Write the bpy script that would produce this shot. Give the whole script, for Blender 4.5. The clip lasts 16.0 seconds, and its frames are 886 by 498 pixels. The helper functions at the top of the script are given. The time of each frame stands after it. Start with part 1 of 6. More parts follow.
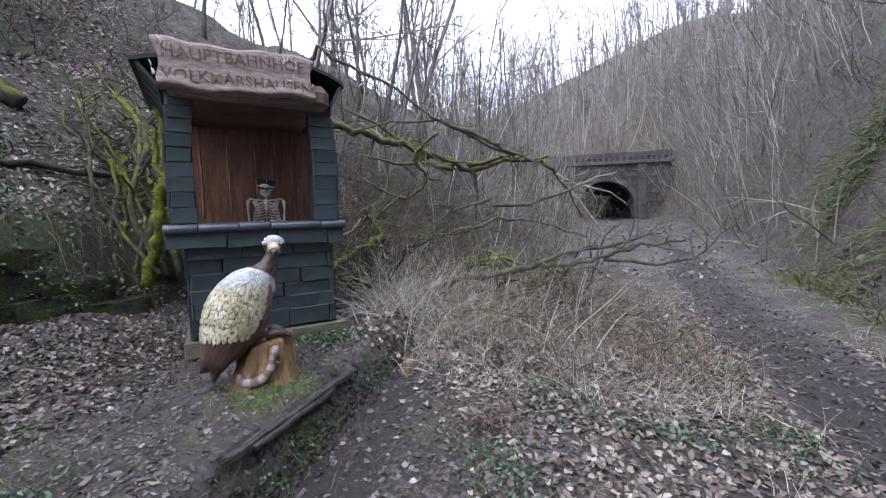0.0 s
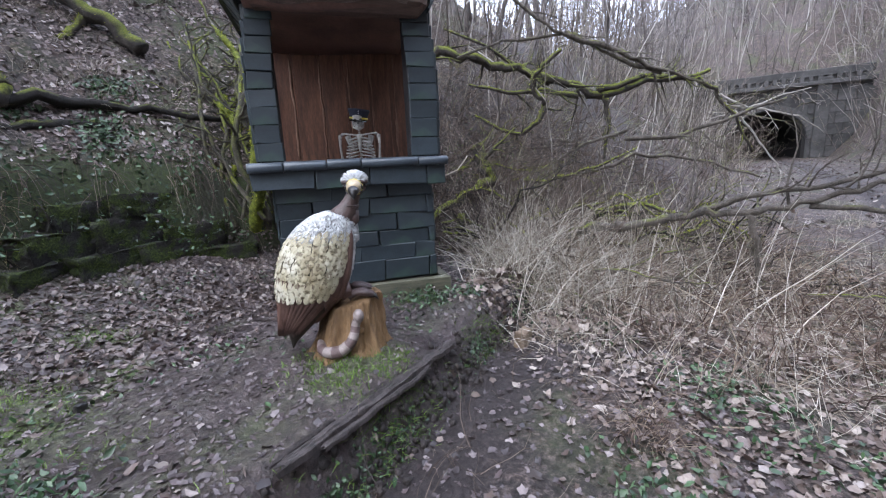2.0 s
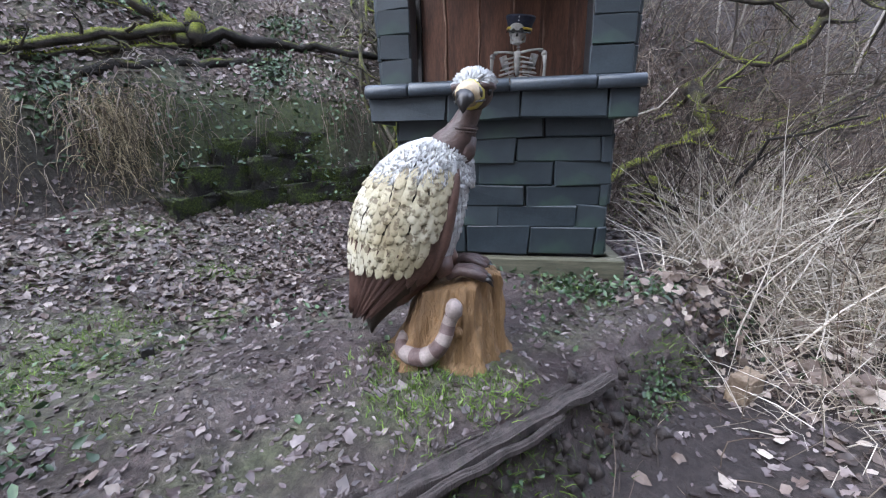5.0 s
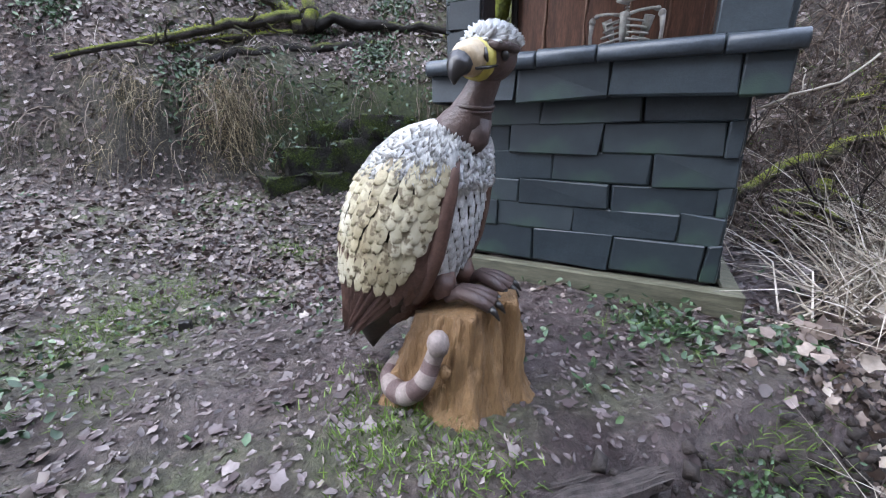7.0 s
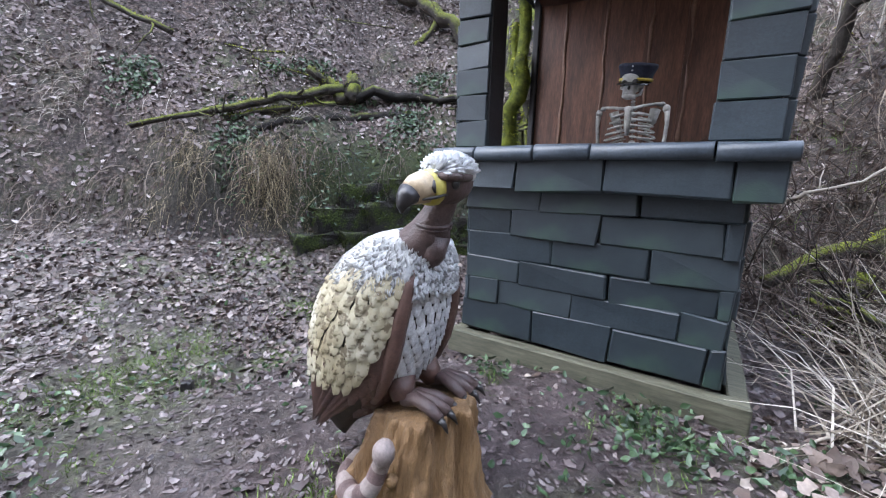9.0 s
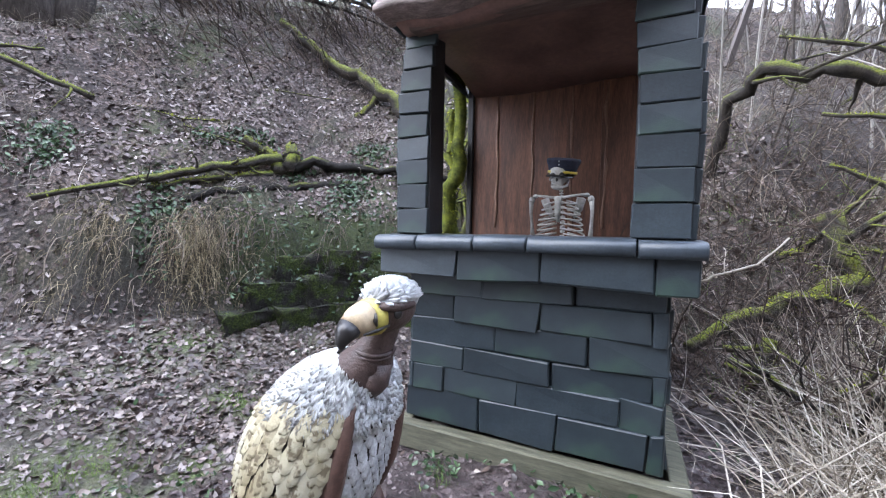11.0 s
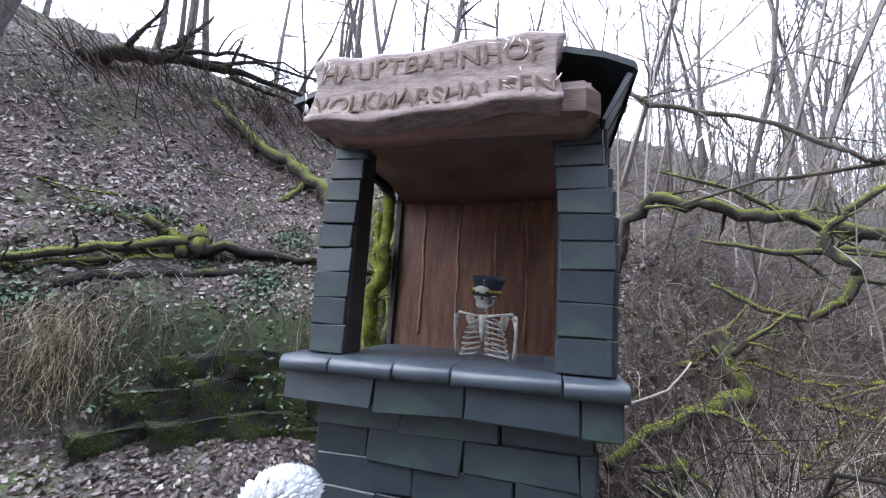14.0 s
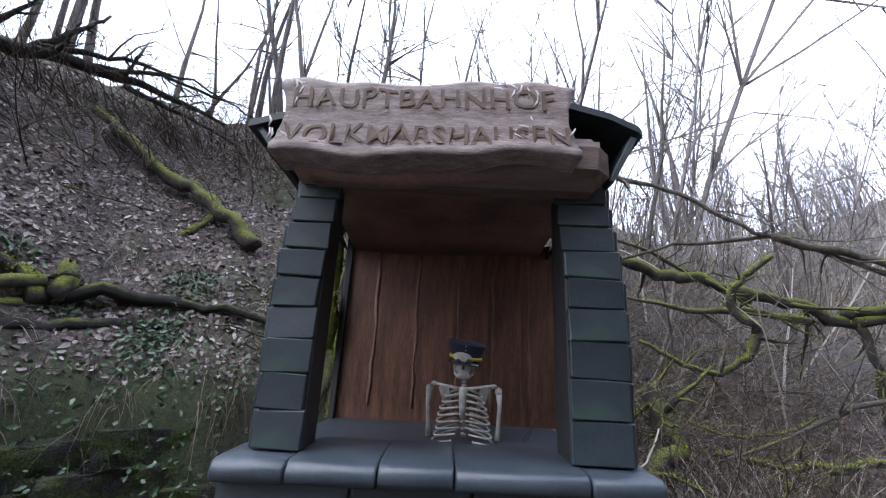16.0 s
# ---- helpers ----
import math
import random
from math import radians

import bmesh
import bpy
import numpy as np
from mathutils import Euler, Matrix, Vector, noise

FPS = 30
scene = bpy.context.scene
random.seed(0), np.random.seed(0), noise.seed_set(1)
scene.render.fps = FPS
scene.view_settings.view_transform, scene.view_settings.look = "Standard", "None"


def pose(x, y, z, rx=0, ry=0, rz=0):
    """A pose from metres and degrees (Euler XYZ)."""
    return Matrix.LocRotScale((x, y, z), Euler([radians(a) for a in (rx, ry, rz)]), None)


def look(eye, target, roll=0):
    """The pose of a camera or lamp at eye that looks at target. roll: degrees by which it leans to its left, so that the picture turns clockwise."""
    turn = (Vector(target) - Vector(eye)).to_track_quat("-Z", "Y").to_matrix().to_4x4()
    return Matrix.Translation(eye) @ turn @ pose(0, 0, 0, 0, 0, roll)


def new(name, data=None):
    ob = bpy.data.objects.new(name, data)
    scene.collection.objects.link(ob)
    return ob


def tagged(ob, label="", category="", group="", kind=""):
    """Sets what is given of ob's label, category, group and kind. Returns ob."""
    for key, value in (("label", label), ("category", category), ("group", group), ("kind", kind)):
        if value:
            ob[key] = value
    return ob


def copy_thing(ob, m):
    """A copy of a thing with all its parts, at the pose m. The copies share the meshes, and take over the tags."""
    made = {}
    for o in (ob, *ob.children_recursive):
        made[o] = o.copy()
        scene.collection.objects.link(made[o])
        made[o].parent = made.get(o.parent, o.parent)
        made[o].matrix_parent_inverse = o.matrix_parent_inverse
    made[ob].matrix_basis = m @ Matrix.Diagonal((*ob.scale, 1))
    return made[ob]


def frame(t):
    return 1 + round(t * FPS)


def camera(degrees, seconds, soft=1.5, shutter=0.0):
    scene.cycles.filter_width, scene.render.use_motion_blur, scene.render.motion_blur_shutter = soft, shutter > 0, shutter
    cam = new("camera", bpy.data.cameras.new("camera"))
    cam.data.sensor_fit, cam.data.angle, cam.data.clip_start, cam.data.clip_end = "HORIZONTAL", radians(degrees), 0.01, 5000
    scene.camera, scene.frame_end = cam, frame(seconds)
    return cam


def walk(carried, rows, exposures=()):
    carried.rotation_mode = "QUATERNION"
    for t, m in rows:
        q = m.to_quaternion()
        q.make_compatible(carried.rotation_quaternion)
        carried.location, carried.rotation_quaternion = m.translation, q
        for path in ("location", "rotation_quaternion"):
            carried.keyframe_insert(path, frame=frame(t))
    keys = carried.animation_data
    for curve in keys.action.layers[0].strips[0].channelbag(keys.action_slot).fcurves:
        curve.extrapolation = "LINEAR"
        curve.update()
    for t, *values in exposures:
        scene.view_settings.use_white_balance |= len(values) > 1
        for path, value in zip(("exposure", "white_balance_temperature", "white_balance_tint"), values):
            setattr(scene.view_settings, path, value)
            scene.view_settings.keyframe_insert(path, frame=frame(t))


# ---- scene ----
cam = camera(96.0, 16.0, soft=1.15)
PATH = [
    (0, (0.395, 0.138, 1.226), (0.329, 2.132, 1.079), -1.66),
    (0.5, (0.384, 0.362, 1.219), (0.230, 2.348, 1.040), -2.88),
    (1, (0.421, 0.654, 1.211), (-0.032, 2.587, 0.971), -2.40),
    (1.5, (0.359, 0.908, 1.151), (-0.207, 2.800, 0.836), -3.08),
    (2, (0.216, 0.980, 1.110), (-0.378, 2.851, 0.729), -2.86),
    (2.5, (0.081, 1.141, 1.081), (-0.590, 2.988, 0.706), -2.35),
    (3, (0.007, 1.414, 1.016), (-0.882, 3.149, 0.569), -1.74),
    (3.5, (-0.002, 1.648, 0.997), (-1.095, 3.249, 0.504), -1.15),
    (4, (-0.062, 1.686, 0.962), (-1.186, 3.251, 0.424), -0.54),
    (4.2, (-0.077, 1.715, 0.946), (-1.207, 3.271, 0.396), -0.62),
    (6.3, (-0.070, 2.303, 0.849), (-1.662, 3.398, 0.332), -0.93),
    (6.5, (-0.085, 2.353, 0.848), (-1.686, 3.405, 0.274), -1.06),
    (7, (-0.079, 2.435, 0.882), (-1.731, 3.406, 0.310), -0.31),
    (7.5, (-0.044, 2.497, 0.922), (-1.793, 3.312, 0.393), 2.32),
    (8, (0.024, 2.580, 0.947), (-1.770, 3.325, 0.473), 1.96),
    (8.5, (0.010, 2.602, 1.014), (-1.784, 3.374, 0.583), 1.37),
    (9, (0.033, 2.645, 1.072), (-1.761, 3.457, 0.722), 1.71),
    (9.2, (0.025, 2.607, 1.106), (-1.758, 3.460, 0.804), 2.56),
    (11.5, (-0.018, 2.686, 1.301), (-1.671, 3.811, 1.284), 0.58),
    (12, (-0.029, 2.714, 1.339), (-1.650, 3.882, 1.432), 0.71),
    (12.5, (-0.006, 2.732, 1.353), (-1.612, 3.910, 1.537), 1.83),
    (13, (-0.026, 2.718, 1.404), (-1.598, 3.938, 1.615), 1.98),
    (13.5, (-0.034, 2.720, 1.437), (-1.570, 3.978, 1.680), 2.50),
    (14, (-0.106, 2.721, 1.487), (-1.553, 4.062, 1.815), 3.54),
    (14.5, (-0.180, 2.694, 1.527), (-1.548, 4.113, 1.868), 1.17),
    (15, (-0.300, 2.775, 1.550), (-1.615, 4.232, 1.935), 1.74),
    (15.5, (-0.445, 2.786, 1.590), (-1.682, 4.285, 2.062), 2.89),
    (16, (-0.620, 2.664, 1.609), (-1.682, 4.264, 2.168), 2.94),
]
EXPOSURES = [(0, 1.66), (1.5, 1.82), (3.5, 2.05), (7, 2.27), (9, 2.37), (11.5, 2.6), (12.5, 2.67), (14.5, 2.22), (15.5, 1.95), (16, 1.68)]
walk(cam, [(t, look(eye, target, roll)) for t, eye, target, roll in PATH], EXPOSURES)

# ---- world and light: a bright overcast winter sky ----
world = bpy.data.worlds.new("overcast_sky")
scene.world = world
world.use_nodes = True
wn, wl = world.node_tree.nodes, world.node_tree.links
SUN_EL, SUN_AZ = radians(48), radians(200)
sky = wn.new("ShaderNodeTexSky")
sky.sky_type, sky.sun_disc, sky.sun_elevation, sky.sun_rotation = "NISHITA", False, SUN_EL, SUN_AZ
pale = wn.new("ShaderNodeHueSaturation")
pale.inputs["Saturation"].default_value = 0.22
pale.inputs["Value"].default_value = 1.0
wl.new(sky.outputs[0], pale.inputs["Color"])
cloud = wn.new("ShaderNodeMix")
cloud.data_type = "RGBA"
cloud.inputs[0].default_value = 0.72
cloud.inputs[7].default_value = (6.65, 7.75, 10.6, 1)
wl.new(pale.outputs[0], cloud.inputs[6])
wl.new(cloud.outputs[2], wn["Background"].inputs[0])
wn["Background"].inputs[1].default_value = 0.15
sun = new("sun", bpy.data.lights.new("sun", "SUN"))
sun.data.energy, sun.data.angle, sun.data.color = 0.7, radians(60), (1.0, 0.97, 0.93)
sun.matrix_world = look((0, 0, 20), (0.0 + 20 * math.sin(SUN_AZ) * -0.7, 20 * math.cos(SUN_AZ) * -0.7, 0))


# ---- materials ----
def nodes_of(name):
    m = bpy.data.materials.new(name)
    m.use_nodes = True
    return m, m.node_tree.nodes, m.node_tree.links, m.node_tree.nodes["Principled BSDF"]


def ramp(nd, lk, source, stops):
    r = nd.new("ShaderNodeValToRGB")
    els = r.color_ramp.elements
    while len(els) < len(stops):
        els.new(0.5)
    for e, (p, c) in zip(els, stops):
        e.position, e.color = p, (*c, 1)
    lk.new(source, r.inputs[0])
    return r.outputs[0]


def mix(nd, lk, fac, a, b, kind="MIX"):
    n = nd.new("ShaderNodeMix")
    n.data_type, n.blend_type = "RGBA", kind
    for i, v in ((0, fac), (6, a), (7, b)):
        if isinstance(v, (int, float)):
            n.inputs[i].default_value = v
        elif isinstance(v, tuple):
            n.inputs[i].default_value = (*v, 1)
        else:
            lk.new(v, n.inputs[i])
    return n.outputs[2]


def noise_tex(nd, lk, scale, detail=5, rough=0.6, stretch=None, coord="Object"):
    tc = nd.new("ShaderNodeTexCoord")
    n = nd.new("ShaderNodeTexNoise")
    n.inputs["Scale"].default_value, n.inputs["Detail"].default_value, n.inputs["Roughness"].default_value = scale, detail, rough
    if stretch:
        mp = nd.new("ShaderNodeMapping")
        mp.inputs["Scale"].default_value = stretch
        lk.new(tc.outputs[coord], mp.inputs[0])
        lk.new(mp.outputs[0], n.inputs[0])
    else:
        lk.new(tc.outputs[coord], n.inputs[0])
    return n.outputs[0]


def bumped(nd, lk, bsdf, height, strength, dist=0.01):
    b = nd.new("ShaderNodeBump")
    b.inputs["Strength"].default_value, b.inputs["Distance"].default_value = strength, dist
    lk.new(height, b.inputs["Height"])
    lk.new(b.outputs[0], bsdf.inputs["Normal"])


def upness(nd, lk, lo=0.2, hi=0.7):
    """0 to 1 by how far a surface faces the sky: where moss settles."""
    g = nd.new("ShaderNodeNewGeometry")
    s = nd.new("ShaderNodeSeparateXYZ")
    lk.new(g.outputs["Normal"], s.inputs[0])
    mr = nd.new("ShaderNodeMapRange")
    mr.inputs[1].default_value, mr.inputs[2].default_value = lo, hi
    lk.new(s.outputs[2], mr.inputs[0])
    return mr.outputs[0]


def maths(nd, lk, op, a, b):
    n = nd.new("ShaderNodeMath")
    n.operation, n.use_clamp = op, True
    for i, v in ((0, a), (1, b)):
        if isinstance(v, (int, float)):
            n.inputs[i].default_value = v
        else:
            lk.new(v, n.inputs[i])
    return n.outputs[0]


def simple(name, dark, light, scale=8.0, rough=0.8, bump=0.4, stretch=None, fine=60.0, vary=0.0, dist=0.01, island=0.0, metal=0.0):
    """Two-scale noise between two colours, with fine grain as relief."""
    m, nd, lk, bs = nodes_of(name)
    big, small = noise_tex(nd, lk, scale, stretch=stretch), noise_tex(nd, lk, fine, 4, 0.7, stretch=stretch)
    c = ramp(nd, lk, big, [(0.3, dark), (0.7, light)])
    g = ramp(nd, lk, small, [(0.25, (0.62, 0.62, 0.62)), (0.75, (1.25, 1.25, 1.25))])
    c = mix(nd, lk, 0.8, c, g, "MULTIPLY")
    if vary or island:
        src = nd.new("ShaderNodeObjectInfo").outputs["Random"] if vary else nd.new("ShaderNodeNewGeometry").outputs["Random Per Island"]
        amt = vary or island
        v = ramp(nd, lk, src, [(0, (1 - amt,) * 3), (1, (1 + amt,) * 3)])
        c = mix(nd, lk, 1.0, c, v, "MULTIPLY")
    lk.new(c, bs.inputs["Base Color"])
    bs.inputs["Roughness"].default_value = rough
    bs.inputs["Metallic"].default_value = metal
    if bump:
        bumped(nd, lk, bs, small, bump, dist)
    return m


def island_ramp(name, stops, rough=0.75, translucent=0.0):
    """Loose pieces, each with its own colour out of a range."""
    m, nd, lk, bs = nodes_of(name)
    g = nd.new("ShaderNodeNewGeometry")
    c = ramp(nd, lk, g.outputs["Random Per Island"], stops)
    n = noise_tex(nd, lk, 45, 3)
    c = mix(nd, lk, 0.7, c, ramp(nd, lk, n, [(0.3, (0.6, 0.6, 0.6)), (0.7, (1.2, 1.2, 1.2))]), "MULTIPLY")
    lk.new(c, bs.inputs["Base Color"])
    bs.inputs["Roughness"].default_value = rough
    return m


def mossy(name, bark_dark, bark_light, moss_amount=0.5, lo=0.0, hi=0.6, scale=7):
    m, nd, lk, bs = nodes_of(name)
    n1, n2 = noise_tex(nd, lk, scale), noise_tex(nd, lk, 70, 4, 0.7)
    bark = mix(nd, lk, 0.8, ramp(nd, lk, n1, [(0.3, bark_dark), (0.7, bark_light)]), ramp(nd, lk, n2, [(0.3, (0.5, 0.5, 0.5)), (0.7, (1.3, 1.3, 1.3))]), "MULTIPLY")
    moss = ramp(nd, lk, n2, [(0.25, (0.04, 0.055, 0.006)), (0.5, (0.14, 0.165, 0.016)), (0.75, (0.32, 0.33, 0.035))])
    n3 = noise_tex(nd, lk, 3.5, 3)
    patch = ramp(nd, lk, n3, [(0.62 - moss_amount * 0.4, (0, 0, 0)), (0.75 - moss_amount * 0.4, (1, 1, 1))])
    f = maths(nd, lk, "MULTIPLY", upness(nd, lk, lo, hi), patch)
    lk.new(mix(nd, lk, f, bark, moss), bs.inputs["Base Color"])
    bs.inputs["Roughness"].default_value = 0.85
    bumped(nd, lk, bs, n2, 1.0, 0.03)
    return m


SLATE = simple("blue_black_slate", (0.013, 0.02, 0.026), (0.031, 0.043, 0.051), 5, 0.42, 0.25, fine=90, vary=0.22, dist=0.004)
SLATE_CAP = simple("worn_slate", (0.028, 0.038, 0.05), (0.062, 0.077, 0.094), 5, 0.36, 0.25, fine=90, vary=0.12, dist=0.004)


def slate_green(name):
    m, nd, lk, bs = nodes_of(name)
    n1, n2 = noise_tex(nd, lk, 4), noise_tex(nd, lk, 90, 4, 0.7)
    base = ramp(nd, lk, n1, [(0.3, (0.013, 0.02, 0.026)), (0.7, (0.031, 0.043, 0.049))])
    v = ramp(nd, lk, nd.new("ShaderNodeObjectInfo").outputs["Random"], [(0, (0.72, 0.76, 0.8)), (1, (1.3, 1.25, 1.22))])
    base = mix(nd, lk, 1.0, base, v, "MULTIPLY")
    n3 = noise_tex(nd, lk, 2.3, 3)
    alg = ramp(nd, lk, n3, [(0.52, (0, 0, 0)), (0.72, (0.75, 0.75, 0.75))])
    lk.new(mix(nd, lk, alg, base, (0.04, 0.085, 0.05)), bs.inputs["Base Color"])
    bs.inputs["Roughness"].default_value = 0.45
    bumped(nd, lk, bs, n2, 0.25, 0.004)
    return m


SLATE_ALGAE = slate_green("algae_stained_slate")
PANEL_WOOD = simple("oiled_brown_boards", (0.045, 0.019, 0.012), (0.2, 0.088, 0.05), 3, 0.5, 0.3, stretch=(5, 5, 0.8), fine=24, dist=0.004)
CEIL_WOOD = simple("dark_brown_plaster_wood", (0.095, 0.052, 0.042), (0.24, 0.135, 0.11), 2.5, 0.55, 0.3, fine=30)
STREAK = simple("pale_resin_streak", (0.13, 0.06, 0.036), (0.24, 0.135, 0.09), 6, 0.6, 0.1)
SIGN = simple("weathered_carved_plank", (0.11, 0.076, 0.068), (0.3, 0.23, 0.212), 4, 0.6, 0.6, stretch=(2.5, 6, 12), fine=16, dist=0.012)
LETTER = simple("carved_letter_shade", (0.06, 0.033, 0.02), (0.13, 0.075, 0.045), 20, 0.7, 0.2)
PALE_WORN = simple("worn_whitish_paint", (0.38, 0.34, 0.33), (0.55, 0.5, 0.48), 20, 0.6, 0.3)
TIMBER = simple("green_treated_timber", (0.05, 0.051, 0.034), (0.145, 0.14, 0.095), 5, 0.75, 0.4, stretch=(1, 8, 8), fine=30)
DARK_WOOD = simple("black_stained_timber", (0.014, 0.013, 0.014), (0.03, 0.028, 0.03), 8, 0.6, 0.3)
BONE = simple("grey_white_bone_plastic", (0.26, 0.25, 0.225), (0.48, 0.46, 0.42), 12, 0.5, 0.15)
SOCKET = simple("dark_hollow", (0.015, 0.013, 0.012), (0.03, 0.026, 0.024), 12, 0.8, 0)
NAVY = simple("navy_felt", (0.008, 0.01, 0.022), (0.018, 0.022, 0.045), 30, 0.75, 0.2)
GOLD = simple("yellow_braid", (0.45, 0.32, 0.03), (0.62, 0.47, 0.06), 60, 0.55, 0.2)
BLACK_GLOSS = simple("black_peak", (0.01, 0.01, 0.011), (0.02, 0.02, 0.022), 20, 0.25, 0)
SILVER = simple("dull_metal", (0.4, 0.4, 0.4), (0.6, 0.6, 0.6), 20, 0.4, 0, metal=0.8)


def spotted_cream():
    m, nd, lk, bs = nodes_of("cream_painted_feather")
    n1, n2, n3 = noise_tex(nd, lk, 6, 4), noise_tex(nd, lk, 42, 2, 0.5), noise_tex(nd, lk, 160, 3)
    c = ramp(nd, lk, n1, [(0.3, (0.26, 0.21, 0.118)), (0.5, (0.385, 0.347, 0.238)), (0.7, (0.51, 0.485, 0.4))])
    v = ramp(nd, lk, nd.new("ShaderNodeNewGeometry").outputs["Random Per Island"], [(0, (0.82, 0.82, 0.8)), (1, (1.12, 1.12, 1.12))])
    c = mix(nd, lk, 1.0, c, v, "MULTIPLY")
    c = mix(nd, lk, ramp(nd, lk, n2, [(0.54, (0, 0, 0)), (0.63, (0.85, 0.85, 0.85))]), c, (0.10, 0.075, 0.042))
    lk.new(c, bs.inputs["Base Color"])
    bs.inputs["Roughness"].default_value = 0.6
    bumped(nd, lk, bs, n3, 0.4, 0.003)
    return m


F_CREAM = spotted_cream()
F_WHITE = simple("white_painted_feather", (0.33, 0.34, 0.35), (0.66, 0.67, 0.67), 16, 0.6, 0.5, fine=110, island=0.14, dist=0.004)
F_BROWN = simple("brown_painted_feather", (0.06, 0.03, 0.024), (0.135, 0.075, 0.058), 12, 0.5, 0.5, fine=90, island=0.15, dist=0.004)
F_UNDER = simple("dark_gap_between_feathers", (0.025, 0.02, 0.015), (0.06, 0.05, 0.038), 12, 0.7, 0.3)
SKIN = simple("brown_wrinkled_neck", (0.05, 0.032, 0.03), (0.12, 0.08, 0.072), 10, 0.5, 0.8, fine=45, dist=0.006)
BEAK = simple("ochre_beak", (0.36, 0.27, 0.16), (0.55, 0.44, 0.3), 9, 0.4, 0.2)
CERE = simple("yellow_cere", (0.42, 0.35, 0.05), (0.56, 0.49, 0.13), 14, 0.45, 0.2)
CLAW = simple("black_claw", (0.012, 0.011, 0.012), (0.03, 0.027, 0.027), 20, 0.35, 0.1)
STUMP = simple("carved_stump_brown", (0.11, 0.058, 0.022), (0.30, 0.18, 0.085), 4, 0.6, 0.9, stretch=(3, 3, 0.6), fine=22, dist=0.02)
SNAKE_A = simple("pale_snake_band", (0.17, 0.135, 0.125), (0.33, 0.275, 0.255), 16, 0.5, 0.5, fine=120)
SNAKE_B = simple("brown_snake_band", (0.08, 0.05, 0.048), (0.15, 0.1, 0.095), 16, 0.5, 0.5, fine=120)
BARK_MOSS = mossy("mossy_bark", (0.022, 0.018, 0.015), (0.085, 0.07, 0.058), 0.72, 0.0, 0.6)
BARK_CREEPER = mossy("creeper_bark", (0.03, 0.026, 0.02), (0.12, 0.105, 0.075), 0.42, -0.1, 0.5)
BARK_BARE = mossy("dead_branch_bark", (0.05, 0.042, 0.035), (0.17, 0.145, 0.12), 0.3, 0.2, 0.8)
# Wet dark bark, blackened further to paint the shadow hole under the log.
BARK_DARK = mossy("wet_bark_with_shade", (0.008, 0.006, 0.005), (0.026, 0.02, 0.016), 0.35, 0.3, 0.9)
BARK_TREE = simple("grey_brown_tree_bark", (0.06, 0.052, 0.05), (0.16, 0.14, 0.13), 6, 0.9, 0.6, stretch=(4, 4, 0.7), fine=25, vary=0.3)
# Lighter than the near bark: distance haze mixed into the colour.
FAR_BARK = simple("haze_pale_far_bark", (0.12, 0.105, 0.10), (0.24, 0.21, 0.20), 2, 0.95, 0, island=0.3)
FAR_SCRUB = island_ramp("far_scrub_stems", [(0, (0.06, 0.046, 0.04)), (0.4, (0.165, 0.13, 0.112)), (0.72, (0.28, 0.235, 0.205)), (0.88, (0.18, 0.18, 0.1)), (1, (0.42, 0.37, 0.325))], 0.95)
THICK_MOSS = simple("thick_green_moss", (0.035, 0.05, 0.006), (0.22, 0.25, 0.025), 14, 0.95, 1.0, fine=70, dist=0.02)
WEATHERED = simple("weathered_edge_timber", (0.03, 0.024, 0.023), (0.105, 0.085, 0.081), 3, 0.75, 0.8, stretch=(8, 8, 0.8), fine=26, dist=0.015)
STRAW = island_ramp("dry_straw", [(0, (0.13, 0.105, 0.08)), (0.5, (0.33, 0.285, 0.225)), (1, (0.6, 0.555, 0.49))])
BANK_STRAW = island_ramp("ochre_hanging_grass", [(0, (0.06, 0.045, 0.022)), (0.4, (0.15, 0.115, 0.06)), (0.8, (0.32, 0.26, 0.15)), (1, (0.5, 0.42, 0.27))])
BEAM_END = simple("aged_brown_beam", (0.075, 0.045, 0.036), (0.17, 0.115, 0.095), 4, 0.6, 0.5, stretch=(1, 6, 6), fine=24)
TWIG = island_ramp("brown_twigs", [(0, (0.025, 0.017, 0.014)), (0.45, (0.065, 0.046, 0.036)), (0.8, (0.16, 0.12, 0.09)), (1, (0.28, 0.23, 0.18))])
RED_TWIG = island_ramp("reddish_bramble_canes", [(0, (0.035, 0.02, 0.016)), (0.4, (0.09, 0.055, 0.042)), (0.75, (0.19, 0.135, 0.1)), (1, (0.38, 0.31, 0.23))])
EARTH = simple("dark_crumbled_earth", (0.012, 0.009, 0.008), (0.045, 0.034, 0.031), 9, 0.8, 0.8, fine=70, island=0.3)
DARK_TWIG = island_ramp("dark_reddish_twigs", [(0, (0.018, 0.011, 0.009)), (0.6, (0.055, 0.034, 0.027)), (0.9, (0.12, 0.085, 0.068)), (1, (0.26, 0.21, 0.17))])
LEAF = island_ramp("fallen_brown_leaves", [(0, (0.026, 0.017, 0.014)), (0.4, (0.092, 0.065, 0.055)), (0.72, (0.16, 0.12, 0.108)), (0.94, (0.225, 0.185, 0.175)), (1, (0.36, 0.31, 0.27))], 0.42)
LEAF_PALE = island_ramp("pale_dry_leaves", [(0, (0.07, 0.047, 0.038)), (0.5, (0.17, 0.128, 0.108)), (0.85, (0.265, 0.215, 0.183)), (1, (0.38, 0.33, 0.285))], 0.6)
